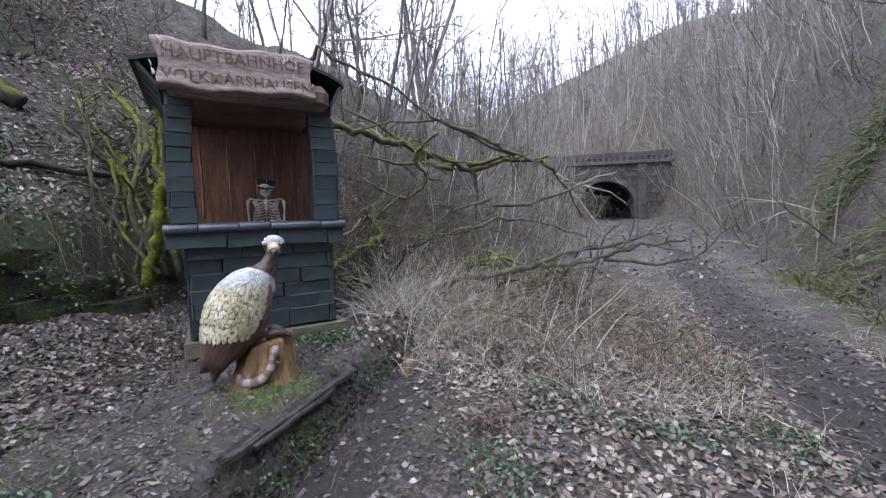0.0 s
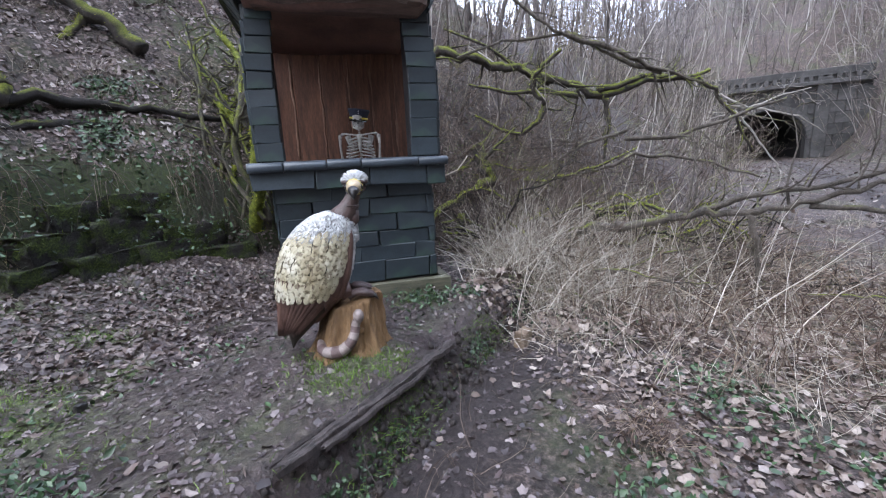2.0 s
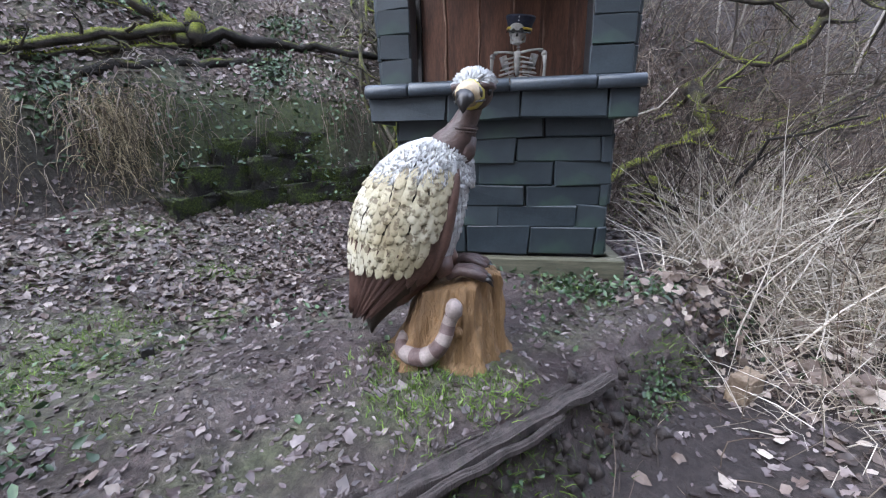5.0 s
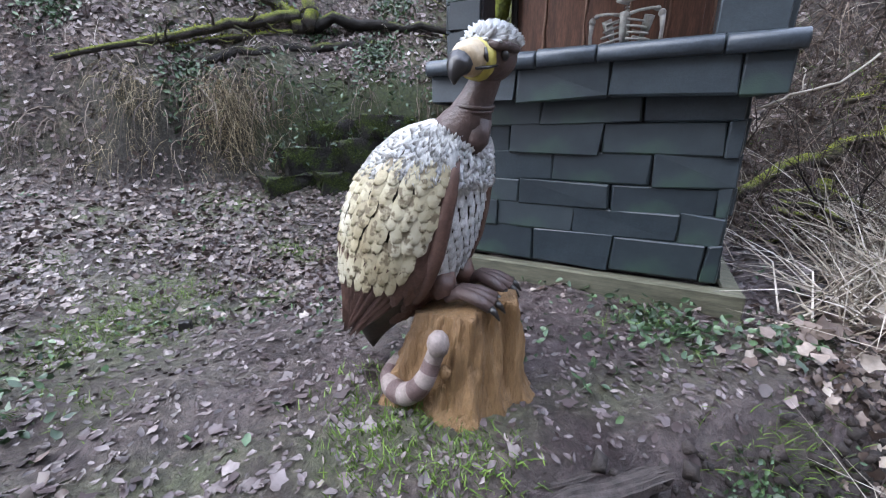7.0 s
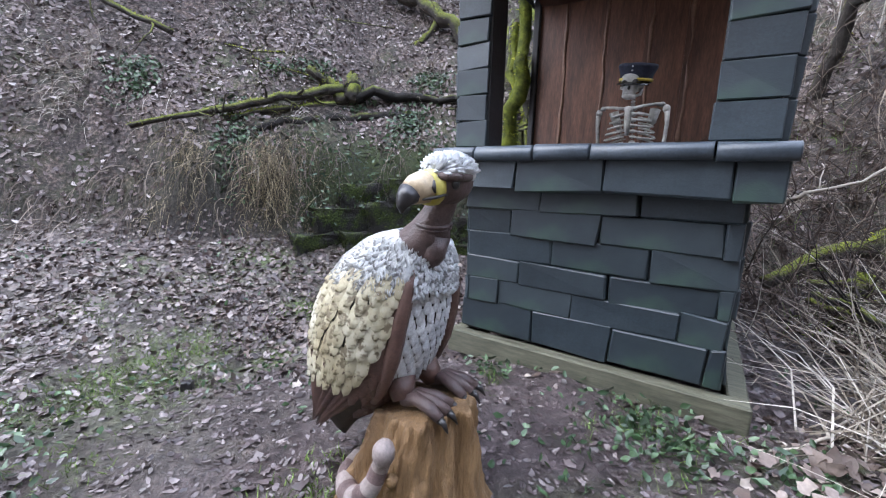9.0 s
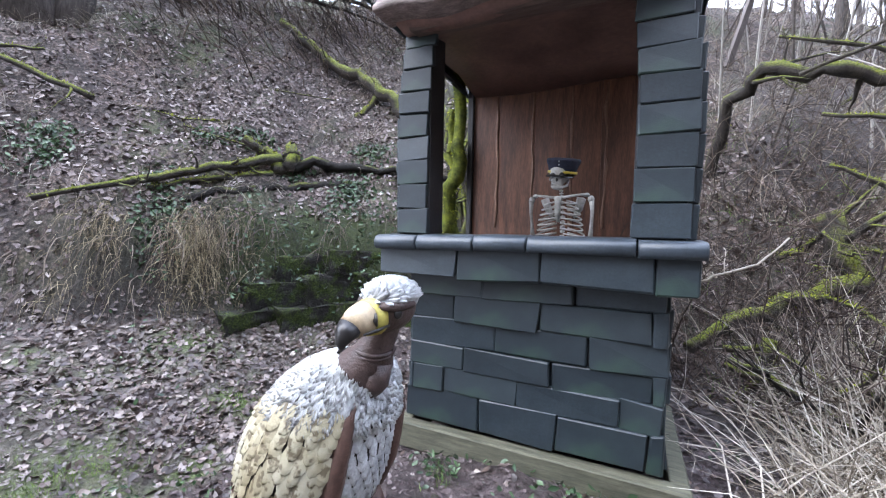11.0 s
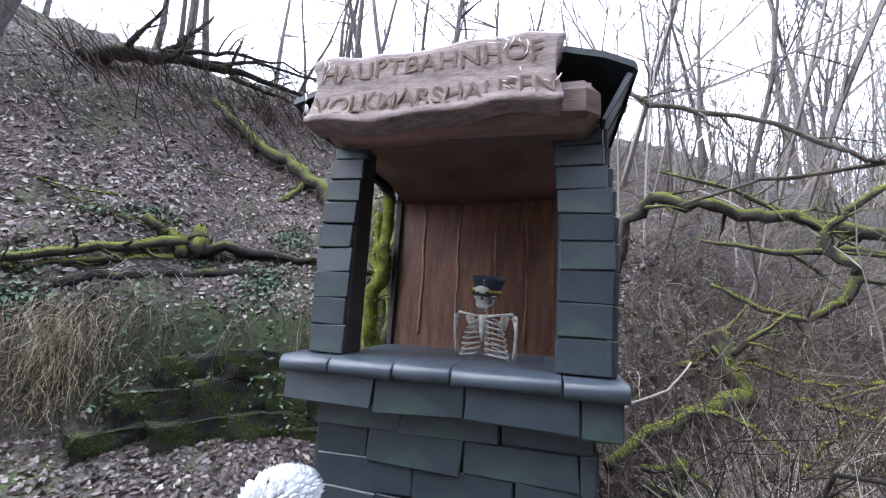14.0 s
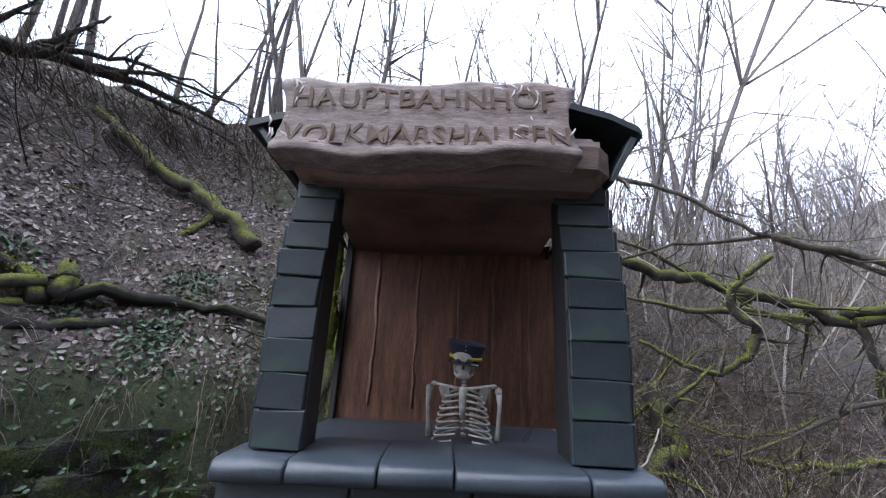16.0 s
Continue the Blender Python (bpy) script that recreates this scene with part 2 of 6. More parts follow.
# Slope leaves paler than the terrace ones: sky light put into their colour.
SLOPE_LEAF = island_ramp("skylit_slope_leaves", [(0, (0.03, 0.02, 0.018)), (0.35, (0.115, 0.085, 0.08)), (0.7, (0.23, 0.182, 0.173)), (0.9, (0.31, 0.262, 0.25)), (1, (0.44, 0.39, 0.36))], 0.7)
GREEN = island_ramp("green_blades", [(0, (0.035, 0.055, 0.012)), (0.5, (0.10, 0.175, 0.03)), (1, (0.22, 0.33, 0.07))])
OLIVE = island_ramp("dull_olive_grass", [(0, (0.025, 0.03, 0.01)), (0.5, (0.095, 0.105, 0.035)), (1, (0.2, 0.2, 0.085))])
DEEP_MOSS = island_ramp("deep_green_moss_tips", [(0, (0.012, 0.02, 0.003)), (0.5, (0.05, 0.075, 0.008)), (1, (0.14, 0.18, 0.022))], 0.9)
MOSS_FUZZ = island_ramp("yellow_green_moss_tips", [(0, (0.045, 0.06, 0.006)), (0.5, (0.18, 0.22, 0.015)), (1, (0.46, 0.48, 0.04))], 0.9)
MUD_LEAF = island_ramp("mud_coated_leaves", [(0, (0.026, 0.018, 0.018)), (0.45, (0.072, 0.053, 0.053)), (0.9, (0.135, 0.106, 0.106)), (1, (0.24, 0.2, 0.19))], 0.45)
IVY = island_ramp("ivy_leaves", [(0, (0.012, 0.028, 0.012)), (0.6, (0.035, 0.075, 0.028)), (1, (0.09, 0.15, 0.07))], 0.4)
STONE = simple("dark_portal_stone", (0.032, 0.031, 0.031), (0.10, 0.096, 0.094), 1.2, 0.9, 0.6, fine=9, vary=0.2, dist=0.03)
# Near-black lining colour stands for the darkness deep inside the tunnel.
VOID = simple("painted_tunnel_dark", (0.006, 0.006, 0.006), (0.014, 0.013, 0.013), 1, 0.95, 0.2)


def ground_material():
    m, nd, lk, bs = nodes_of("forest_floor")
    a = nd.new("ShaderNodeAttribute")
    a.attribute_name = "cover"
    s = nd.new("ShaderNodeSeparateColor")
    lk.new(a.outputs["Color"], s.inputs[0])
    n1, n2, n3 = noise_tex(nd, lk, 2.2, 6), noise_tex(nd, lk, 28, 6, 0.7), noise_tex(nd, lk, 120, 4, 0.7)
    mud = ramp(nd, lk, n1, [(0.3, (0.036, 0.026, 0.027)), (0.7, (0.15, 0.116, 0.117))])
    mud = mix(nd, lk, 0.8, mud, ramp(nd, lk, n2, [(0.34, (0.3, 0.3, 0.3)), (0.5, (0.95, 0.95, 0.95)), (0.66, (1.75, 1.72, 1.72))]), "MULTIPLY")
    litter = ramp(nd, lk, n2, [(0.34, (0.012, 0.009, 0.008)), (0.5, (0.06, 0.044, 0.039)), (0.64, (0.2, 0.155, 0.138))])
    broad = noise_tex(nd, lk, 0.55, 8, 0.72)
    mid = noise_tex(nd, lk, 3.1, 6, 0.75)
    litter = mix(nd, lk, 1.0, litter, ramp(nd, lk, mid, [(0.34, (0.42, 0.42, 0.44)), (0.52, (1.0, 1.0, 1.0)), (0.66, (1.75, 1.65, 1.55))]), "MULTIPLY")
    litter = mix(nd, lk, ramp(nd, lk, broad, [(0.5, (0, 0, 0)), (0.64, (0.75, 0.75, 0.75))]), litter, ramp(nd, lk, mid, [(0.3, (0.02, 0.03, 0.012)), (0.6, (0.075, 0.095, 0.035))]))
    moss = ramp(nd, lk, n2, [(0.3, (0.012, 0.018, 0.004)), (0.6, (0.04, 0.058, 0.01)), (0.8, (0.085, 0.10, 0.02))])
    green = ramp(nd, lk, n2, [(0.35, (0.03, 0.042, 0.016)), (0.65, (0.11, 0.15, 0.045))])
    # Wet mud tone; it also paints shade under brush, bank and tunnel arch.
    wet = ramp(nd, lk, n2, [(0.3, (0.014, 0.010, 0.010)), (0.7, (0.05, 0.037, 0.036))])
    mud = mix(nd, lk, a.outputs["Alpha"], wet, mud)
    c = mix(nd, lk, s.outputs[0], mud, litter)
    patch = maths(nd, lk, "MULTIPLY", s.outputs[1], ramp(nd, lk, n1, [(0.36, (0, 0, 0)), (0.56, (1, 1, 1))]))
    c = mix(nd, lk, patch, c, green)
    c = mix(nd, lk, s.outputs[2], c, moss)
    lk.new(c, bs.inputs["Base Color"])
    r = ramp(nd, lk, n1, [(0.3, (0.28, 0.28, 0.28)), (0.7, (0.52, 0.52, 0.52))])
    r = mix(nd, lk, a.outputs["Alpha"], (0.7, 0.7, 0.7), r)
    lk.new(mix(nd, lk, s.outputs[0], r, (0.85, 0.85, 0.85)), bs.inputs["Roughness"])
    h = mix(nd, lk, 0.4, n2, n3)
    bumped(nd, lk, bs, h, 1.0, 0.045)
    return m


GROUND = ground_material()


# ---- mesh helpers ----
def link_mesh(name, verts, faces, materials, parent=None, label="", smooth=False, slots=None):
    me = bpy.data.meshes.new(name)
    me.from_pydata([tuple(v) for v in verts], [], faces)
    for mt in materials if isinstance(materials, (list, tuple)) else [materials]:
        me.materials.append(mt)
    if slots is not None:
        me.polygons.foreach_set("material_index", slots)
    if smooth:
        me.polygons.foreach_set("use_smooth", [True] * len(me.polygons))
    me.update()
    ob = new(name, me)
    if parent:
        ob.parent = parent
    if label:
        ob["label"] = label
    return ob


def part(name, bm, material, parent=None, label="", smooth=False):
    """Link a bmesh as one mesh object under a thing or a part."""
    me = bpy.data.meshes.new(name)
    bmesh.ops.recalc_face_normals(bm, faces=bm.faces)
    bm.to_mesh(me)
    bm.free()
    for mt in material if isinstance(material, (list, tuple)) else [material]:
        me.materials.append(mt)
    if smooth:
        me.polygons.foreach_set("use_smooth", [True] * len(me.polygons))
    ob = new(name, me)
    if parent:
        ob.parent = parent
    if label:
        ob["label"] = label
    return ob


def thing(name, m, label, category, group="", kind=""):
    e = new(name)
    e.empty_display_size = 0.1
    e.matrix_world = m
    return tagged(e, label, category, group, kind)


def slab(size, at=(0, 0, 0), bevel=0.006, wobble=0.0, seed=0, cuts=0, turn=(0, 0, 0)):
    """A bevelled block with slightly uneven edges."""
    rnd = random.Random(seed)
    bm = bmesh.new()
    bmesh.ops.create_cube(bm, size=1)
    for v in bm.verts:
        v.co = Vector((v.co.x * size[0], v.co.y * size[1], v.co.z * size[2]))
        v.co += Vector([rnd.uniform(-wobble, wobble) for _ in range(3)])
    if bevel:
        bmesh.ops.bevel(bm, geom=bm.edges[:], offset=bevel, segments=1, affect="EDGES")
    bmesh.ops.transform(bm, matrix=pose(*at, *turn), verts=bm.verts)
    return bm


class Tubes:
    """Tapered tubes gathered into one mesh."""

    def __init__(self):
        self.v, self.f, self.s = [], [], []

    def add(self, pts, radii, sides=5, slot=0, cap=True):
        pts = [Vector(p) for p in pts]
        n0, k = len(self.v), len(pts)
        side = None
        for i, p in enumerate(pts):
            d = (pts[min(i + 1, k - 1)] - pts[max(i - 1, 0)])
            if d.length < 1e-9:
                d = Vector((0, 0, 1))
            d.normalize()
            if side is None or abs(side.dot(d)) > 0.95:
                side = d.cross(Vector((0.31, 0.2, 0.93)) if abs(d.z) < 0.9 else Vector((1, 0, 0))).normalized()
            side = (side - d * side.dot(d)).normalized()
            up = d.cross(side)
            r = radii[i] if isinstance(radii, (list, tuple)) else radii
            for j in range(sides):
                a = 2 * math.pi * j / sides
                self.v.append(p + (side * math.cos(a) + up * math.sin(a)) * r)
        for i in range(k - 1):
            for j in range(sides):
                a, b = n0 + i * sides + j, n0 + i * sides + (j + 1) % sides
                self.f.append((a, b, b + sides, a + sides))
                self.s.append(slot)
        if cap:
            self.f.append(tuple(n0 + j for j in range(sides))[::-1])
            self.f.append(tuple(n0 + (k - 1) * sides + j for j in range(sides)))
            self.s += [slot, slot]

    def link(self, name, mats, parent=None, label="", smooth=True):
        return link_mesh(name, self.v, self.f, mats, parent, label, smooth, self.s)


def wander(rnd, start, way, length, steps, bend=0.25, droop=0.0):
    """A crooked line from start."""
    p, d, out = Vector(start), Vector(way).normalized(), [Vector(start)]
    for _ in range(steps):
        d = (d + Vector((rnd.gauss(0, bend), rnd.gauss(0, bend), rnd.gauss(0, bend) - droop))).normalized()
        p = p + d * (length / steps)
        out.append(p.copy())
    return out


def grow(t, rnd, pts, r0, r1, depth, sides=6, kids=4, slot=0, bend=0.3, ratio=0.55, lift=0.1, droop=0.0):
    """A branch along pts with side branches, down to twigs."""
    n = len(pts)
    rad = [r0 + (r1 - r0) * (i / (n - 1)) ** 0.8 for i in range(n)]
    t.add(pts, rad, max(3, sides), slot)
    if depth <= 0:
        return
    total = sum((pts[i + 1] - pts[i]).length for i in range(n - 1))
    for k in range(kids):
        u = rnd.uniform(0.25, 1.0) * (n - 1)
        i = min(int(u), n - 2)
        p = pts[i].lerp(pts[i + 1], u - i)
        d = (pts[i + 1] - pts[i]).normalized()
        out = d.cross(Vector((rnd.gauss(0, 1), rnd.gauss(0, 1), rnd.gauss(0, 1)))).normalized()
        way = d * rnd.uniform(0.4, 0.9) + out * rnd.uniform(0.5, 1.0) + Vector((0, 0, lift))
        ln = total * ratio * rnd.uniform(0.5, 1.1)
        rr = (r0 + (r1 - r0) * (u / (n - 1))) * 0.6
        grow(t, rnd, wander(rnd, p, way, ln, max(3, n - 2), bend, droop), rr, max(r1 * 0.6, 0.0015), depth - 1, sides - 1, kids, slot, bend, ratio, lift, droop)


# ---- the lie of the land ----
LEFT_FOOT = [(-8, -9), (-5.4, -2), (-4.75, 1), (-4.45, 2.6), (-4.4, 3.7), (-3.7, 5.0), (-2.5, 6.1), (-1.0, 7.0), (0.8, 9.0), (3.9, 14), (9.2, 28), (12.5, 40), (12.7, 46), (8, 62), (-30, 95), (-300, 160)]
RIGHT_FOOT = [(4.2, -9), (5.0, -1), (5.9, 3.5), (8.0, 9.0), (11.4, 16), (16.2, 28), (19.8, 40), (20.1, 46), (28, 62), (70, 95), (320, 160)]
TERRACE = [(-3.5, -0.6), (-1.7, 0.5), (-1.05, 1.5), (-0.76, 2.3), (-0.58, 3.1), (-0.44, 3.9), (-0.22, 4.8), (0.05, 5.6), (0.1, 7.5)]
TRACK = [(1.9, -6), (2.7, -1), (3.2, 1.2), (3.75, 2.9), (4.6, 5.4), (5.75, 8.6), (8.6, 15), (13.2, 29), (16.1, 40), (16.3, 46)]


def signed(line, x, y):
    """Distance from a line, positive on its left."""
    best = np.full(np.shape(x), 1e9)
    sign = np.ones(np.shape(x))
    for (ax, ay), (bx, by) in zip(line, line[1:]):
        dx, dy = bx - ax, by - ay
        u = np.clip(((x - ax) * dx + (y - ay) * dy) / (dx * dx + dy * dy), 0, 1)
        ex, ey = x - ax - u * dx, y - ay - u * dy
        d = np.hypot(ex, ey)
        near = d < best
        best = np.where(near, d, best)
        sign = np.where(near, np.sign(dx * ey - dy * ex + 1e-12), sign)
    return best * sign


def ease(x, a, b):
    u = np.clip((x - a) / (b - a), 0, 1)
    return u * u * (3 - 2 * u)


def lumps(x, y, scale, seed):
    """Soft value noise on arrays."""
    r = np.random.RandomState(seed)
    table = r.rand(64, 64)
    gx, gy = np.asarray(x) * scale, np.asarray(y) * scale
    ix, iy = np.floor(gx).astype(int), np.floor(gy).astype(int)
    fx, fy = gx - ix, gy - iy
    fx, fy = fx * fx * (3 - 2 * fx), fy * fy * (3 - 2 * fy)
    g = lambda a, b: table[a % 64, b % 64]
    return (g(ix, iy) * (1 - fx) + g(ix + 1, iy) * fx) * (1 - fy) + (g(ix, iy + 1) * (1 - fx) + g(ix + 1, iy + 1) * fx) * fy - 0.5


def land(x, y):
    """Height of the ground."""
    x, y = np.asarray(x, float), np.asarray(y, float)
    dl, dr, dt, dk = signed(LEFT_FOOT, x, y), -signed(RIGHT_FOOT, x, y), signed(TERRACE, x, y), np.abs(signed(TRACK, x, y))
    floor = -0.33 - 0.2 * ease(x, 0.8, 2.6) + np.clip(y - 5, 0, 40) * 0.036
    floor = floor - 0.07 * (1 - ease(dk, 0.35, 0.75))
    floor = floor + 0.30 * ease(y, 4.2, 6.2) * ease(1.6 - x, 0, 2.2)
    terr = 0.03 - 0.1 * ease(-x, 1.5, 2.4) + 0.34 * ease(-x, 2.7, 4.4) - 0.03 * ease(1.6 - y, 0, 2)
    z = floor + (terr - floor) * ease(dt, -0.14, 0.10)
    bank = 0.72 * ease(dl / (1 + 3.5 * (1 - ease(y, 1.1, 1.9))), -0.05, 0.3) * ease(3.2 - x - 0.6 * y, 0, 5) + 0.25 * ease(dl, -0.6, 0.5)
    slope = np.clip(dl - 0.25, 0, None)
    ridge = 8.4
    left = ridge * (1 - np.exp(-slope / ridge * 1.12 - (slope / 11) ** 2))
    right = 62 * (1 - np.exp(-np.clip(dr - 0.2, 0, None) / 62 * 2.3))
    z = z + bank + left + right
    over = np.clip(y - 51.0 - 0.18 * (16.1 - x), 0, None)
    z = np.maximum(z, np.where(over > 0, 7.3 + (17 + 0.5 * np.clip(x - 6, 0, 40)) * (1 - np.exp(-over / 20)), -9))
    rough = np.clip(np.maximum(dl, dr), 0, 3)
    z = z + lumps(x, y, 0.9, 3) * (0.05 + 0.16 * rough) + lumps(x, y, 2.7, 5) * (0.05 + 0.07 * rough) + lumps(x, y, 8, 7) * 0.036 + lumps(x, y, 15, 9) * 0.026
    return z


def green_patch(x, y):
    """The worn lawn: a few patches of short grass."""
    w = 0
    for px, py, r in ((-2.5, 1.75, 0.38), (-2.95, 2.1, 0.3), (-2.55, 2.3, 0.2), (-1.6, 1.95, 0.13), (-3.45, 1.65, 0.28), (-2.5, 3.5, 0.14), (-3.3, 2.9, 0.2)):
        w = w + np.exp(-((x - px) ** 2 + (y - py) ** 2) / (r * r))
    return np.clip(w, 0, 1)


def land1(x, y):
    return float(land(np.array([x]), np.array([y]))[0])


def land_many(xy):
    a = np.array(xy)
    return land(a[:, 0], a[:, 1])


def spread(lo, hi, fine_lo, fine_hi, step):
    out = list(np.arange(fine_lo, fine_hi + step / 2, step))
    s, p = step, fine_hi
    while p < hi:
        s = s * 1.07 + 0.002
        p += s
        out.append(p)
    s, p = step, fine_lo
    while p > lo:
        s = s * 1.07 + 0.002
        p -= s
        out.insert(0, p)
    return np.array(out)


def build_ground():
    xs, ys = spread(-400, 400, -6.0, 2.6, 0.062), spread(-400, 400, 0.9, 7.2, 0.062)
    X, Y = np.meshgrid(xs, ys, indexing="ij")
    Z = land(X, Y)
    nx, ny = len(xs), len(ys)
    me = bpy.data.meshes.new("ground")
    co = np.stack([X, Y, Z], -1).reshape(-1, 3)
    idx = np.arange(nx * ny).reshape(nx, ny)
    quads = np.stack([idx[:-1, :-1], idx[1:, :-1], idx[1:, 1:], idx[:-1, 1:]], -1).reshape(-1, 4)
    me.from_pydata(co.tolist(), [], quads.tolist())
    me.polygons.foreach_set("use_smooth", [True] * len(me.polygons))
    dl, dr, dt, dk = signed(LEFT_FOOT, X, Y), -signed(RIGHT_FOOT, X, Y), signed(TERRACE, X, Y), np.abs(signed(TRACK, X, Y))
    ll = lumps(X, Y, 1.6, 11) + lumps(X, Y, 5, 12) * 0.7
    litter = np.clip(ease(np.maximum(dl, dr), -0.2, 0.6) + (1 - ease(dt, -0.9, -0.3)) * ease(dk, 0.5, 0.9) * 0.9 + ease(-X, 2.2, 3.4) * 0.5 + ll * 0.5, 0, 1)
    grass = np.clip((ease(-X, 1.6, 2.3) * np.clip(0.25 + 2.6 * lumps(X, Y, 1.9, 11), 0, 1) * ease(3.4 - Y, 0, 0.8) + ease(dt, 0.0, 0.3) * (1 - ease(dt, 0.3, 0.5)) * 0.5) * (1 - ease(dl, -0.4, 0)) + green_patch(X, Y) * 0.8 + ll * 0.3 * ease(dt, 0.05, 0.3), 0, 1) * ease(dt, 0.0, 0.12)
    moss = np.clip(ease(dl, -0.1, 0.08) * (1 - ease(dl, 0.3, 0.6)) * ease(3.2 - X - 0.6 * Y, 0, 4) * (0.75 + ll * 1.4), 0, 1)
    dry = np.clip(ease(dk, 0.4, 0.75) * (1 - 0.97 * (1 - ease(dt, -0.12, 0.02)) * ease(dt, -1.5, -0.9) * ease(1.6 - X, 0, 1)), 0, 1)
    # Soil by the booth brush recoloured dark, standing for shade between the stems.
    thicket_shade = ease(X, -3.0, -2.1) * ease(dl, -1.8, -0.5) * (1 - ease(Y, 13, 18))
    litter, dry = litter * (1 - 0.8 * thicket_shade), dry * (1 - 0.8 * thicket_shade)
    # Bank face: dark bare earth, plus the undercut's shade put into its colour.
    face = ease(dl, -0.12, 0.02) * (1 - ease(dl, 0.28, 0.5)) * ease(3.2 - X - 0.6 * Y, 0, 3) * ease(Y, 1.4, 1.9)
    litter, dry, moss = litter * (1 - 0.9 * face), dry * (1 - 0.95 * face), moss * np.clip(0.25 + ease(Y, 2.6, 3.4), 0, 1)
    # Tunnel floor blackened by colour, standing for the dark inside the bore.
    mouth = (dk < 2.6) & (Y > 40.2) & (Y < 52)
    litter, grass, dry = np.where(mouth, 0, litter), np.where(mouth, 0, grass), np.where(mouth, 0, dry)
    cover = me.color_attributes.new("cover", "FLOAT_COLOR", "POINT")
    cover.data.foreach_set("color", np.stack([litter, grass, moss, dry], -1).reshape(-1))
    me.materials.append(GROUND)
    return tagged(new("ground", me), "muddy valley floor and slopes under fallen leaves", "ground", kind="structure")


build_ground()


# ---- the slate-clad booth ----
BOOTH = pose(-1.52, 4.12, 0.0, 0, 0, 32.5)


def course_piece(name, x0, x1, z0, z1, y, depth, mat, parent, seed, tilt=0.0):
    rnd = random.Random(seed)
    gap = 0.007
    sx, sz = x1 - x0 - gap, z1 - z0 - 0.003
    bm = slab((sx, depth, sz + 0.009), (0, 0, 0), 0.006, 0.011, seed)
    ob = part(name, bm, mat, parent)
    ob.matrix_basis = pose((x0 + x1) / 2, y + rnd.uniform(-0.01, 0.004), (z0 + z1) / 2, tilt + rnd.uniform(-1.0, 0.6), rnd.uniform(-0.7, 0.7) , rnd.uniform(-0.5, 0.5))
    return ob


def build_booth():
    booth = thing("booth", BOOTH, "small slate-clad station booth with carved sign and brown back panel", "booth")
    # core walls, behind the slates
    part("base_core", slab((1.34, 1.16, 0.90), (-0.015, 0.66, 0.58), 0.004), DARK_WOOD, booth)
    for nm, size, at in (("sill_beam", (1.56, 0.09, 0.15), (0.01, 0.022, 0.055)), ("sill_beam", (0.09, 1.3, 0.15), (0.74, 0.72, 0.053)), ("sill_beam", (0.09, 1.3, 0.15), (-0.72, 0.72, 0.053))):
        part(nm, slab(size, at, 0.008, 0.004, 5), TIMBER, booth, "weathered green-tinged timber")
    rows = [(0.15, 0.335, [-0.71, -0.24, 0.18, 0.60, 0.675]), (0.335, 0.475, [-0.70, -0.665, -0.47, -0.03, 0.47, 0.665]), (0.475, 0.61, [-0.70, -0.34, 0.14, 0.612, 0.675]),
            (0.61, 0.76, [-0.69, -0.16, 0.32, 0.67]), (0.76, 0.91, [-0.69, -0.40, 0.08, 0.60, 0.67]), (0.91, 1.06, [-0.69, -0.24, 0.25, 0.66])]
    s = 10
    for z0, z1, xs in rows:
        for a, b in zip(xs, xs[1:]):
            s += 1
            course_piece("slate", a, b, z0, z1, 0.058 if b - a > 0.1 else 0.052, 0.03, SLATE_ALGAE if s % 3 else SLATE, booth, s, -1.5)
    for side in (-1, 1):
        for r, (z0, z1, _) in enumerate(rows):
            ys = [0.08, 0.08 + 0.36 + 0.1 * (r % 2), 0.86 + 0.08 * (r % 2), 1.24]
            for a, b in zip(ys, ys[1:]):
                s += 1
                ob = course_piece("slate", a, b, z0, z1, 0, 0.03, SLATE_ALGAE, booth, s)
                x = 0.668 if side > 0 else -0.70
                ob.matrix_basis = pose(x, (a + b) / 2, (z0 + z1) / 2, 0, 1.5 * side, 90)
    # fascia under the counter
    for a, b, dz in ((-0.85, -0.35, 0.0), (-0.35, 0.10, -0.005), (0.10, 0.60, -0.01), (0.60, 0.77, -0.018)):
        s += 1
        course_piece("fascia_slate", a, b, 1.03 + dz, 1.19 + dz * 0.3, -0.055, 0.03, SLATE_ALGAE if s % 2 else SLATE, booth, s, -2)
    part("fascia_core", slab((1.56, 0.1, 0.16), (-0.035, 0.012, 1.115), 0.004), DARK_WOOD, booth)
    for side in (-1, 1):
        s += 1
        ob = course_piece("fascia_slate", 0, 0.5, 1.035, 1.19, 0, 0.03, SLATE, booth, s)
        ob.matrix_basis = pose(0.755 if side > 0 else -0.835, 0.2, 1.11, 0, 0, 90)
    # counter: flat deck and rounded nosing slabs
    part("counter_deck", slab((1.5, 1.12, 0.04), (-0.03, 0.66, 1.215), 0.006), SLATE_CAP, booth)
    for a, b, dz in ((-0.86, -0.585, -0.004), (-0.585, -0.25, 0.0), (-0.25, 0.03, 0.006), (0.03, 0.52, 0.004), (0.52, 0.79, 0.0)):
        s += 1
        rnd = random.Random(s)
        bm = bmesh.new()
        w = b - a - 0.008
        prof = [(-0.105, 1.172), (-0.118, 1.19), (-0.12, 1.215), (-0.108, 1.237), (-0.085, 1.249), (0.1, 1.256), (0.34, 1.258), (0.34, 1.225), (-0.02, 1.22), (-0.06, 1.172)]
        ends = [[bm.verts.new((x, y + rnd.uniform(-0.003, 0.003), z + dz + rnd.uniform(-0.002, 0.002))) for y, z in prof] for x in (a + 0.004, a + 0.012, b - 0.012, b - 0.004)]
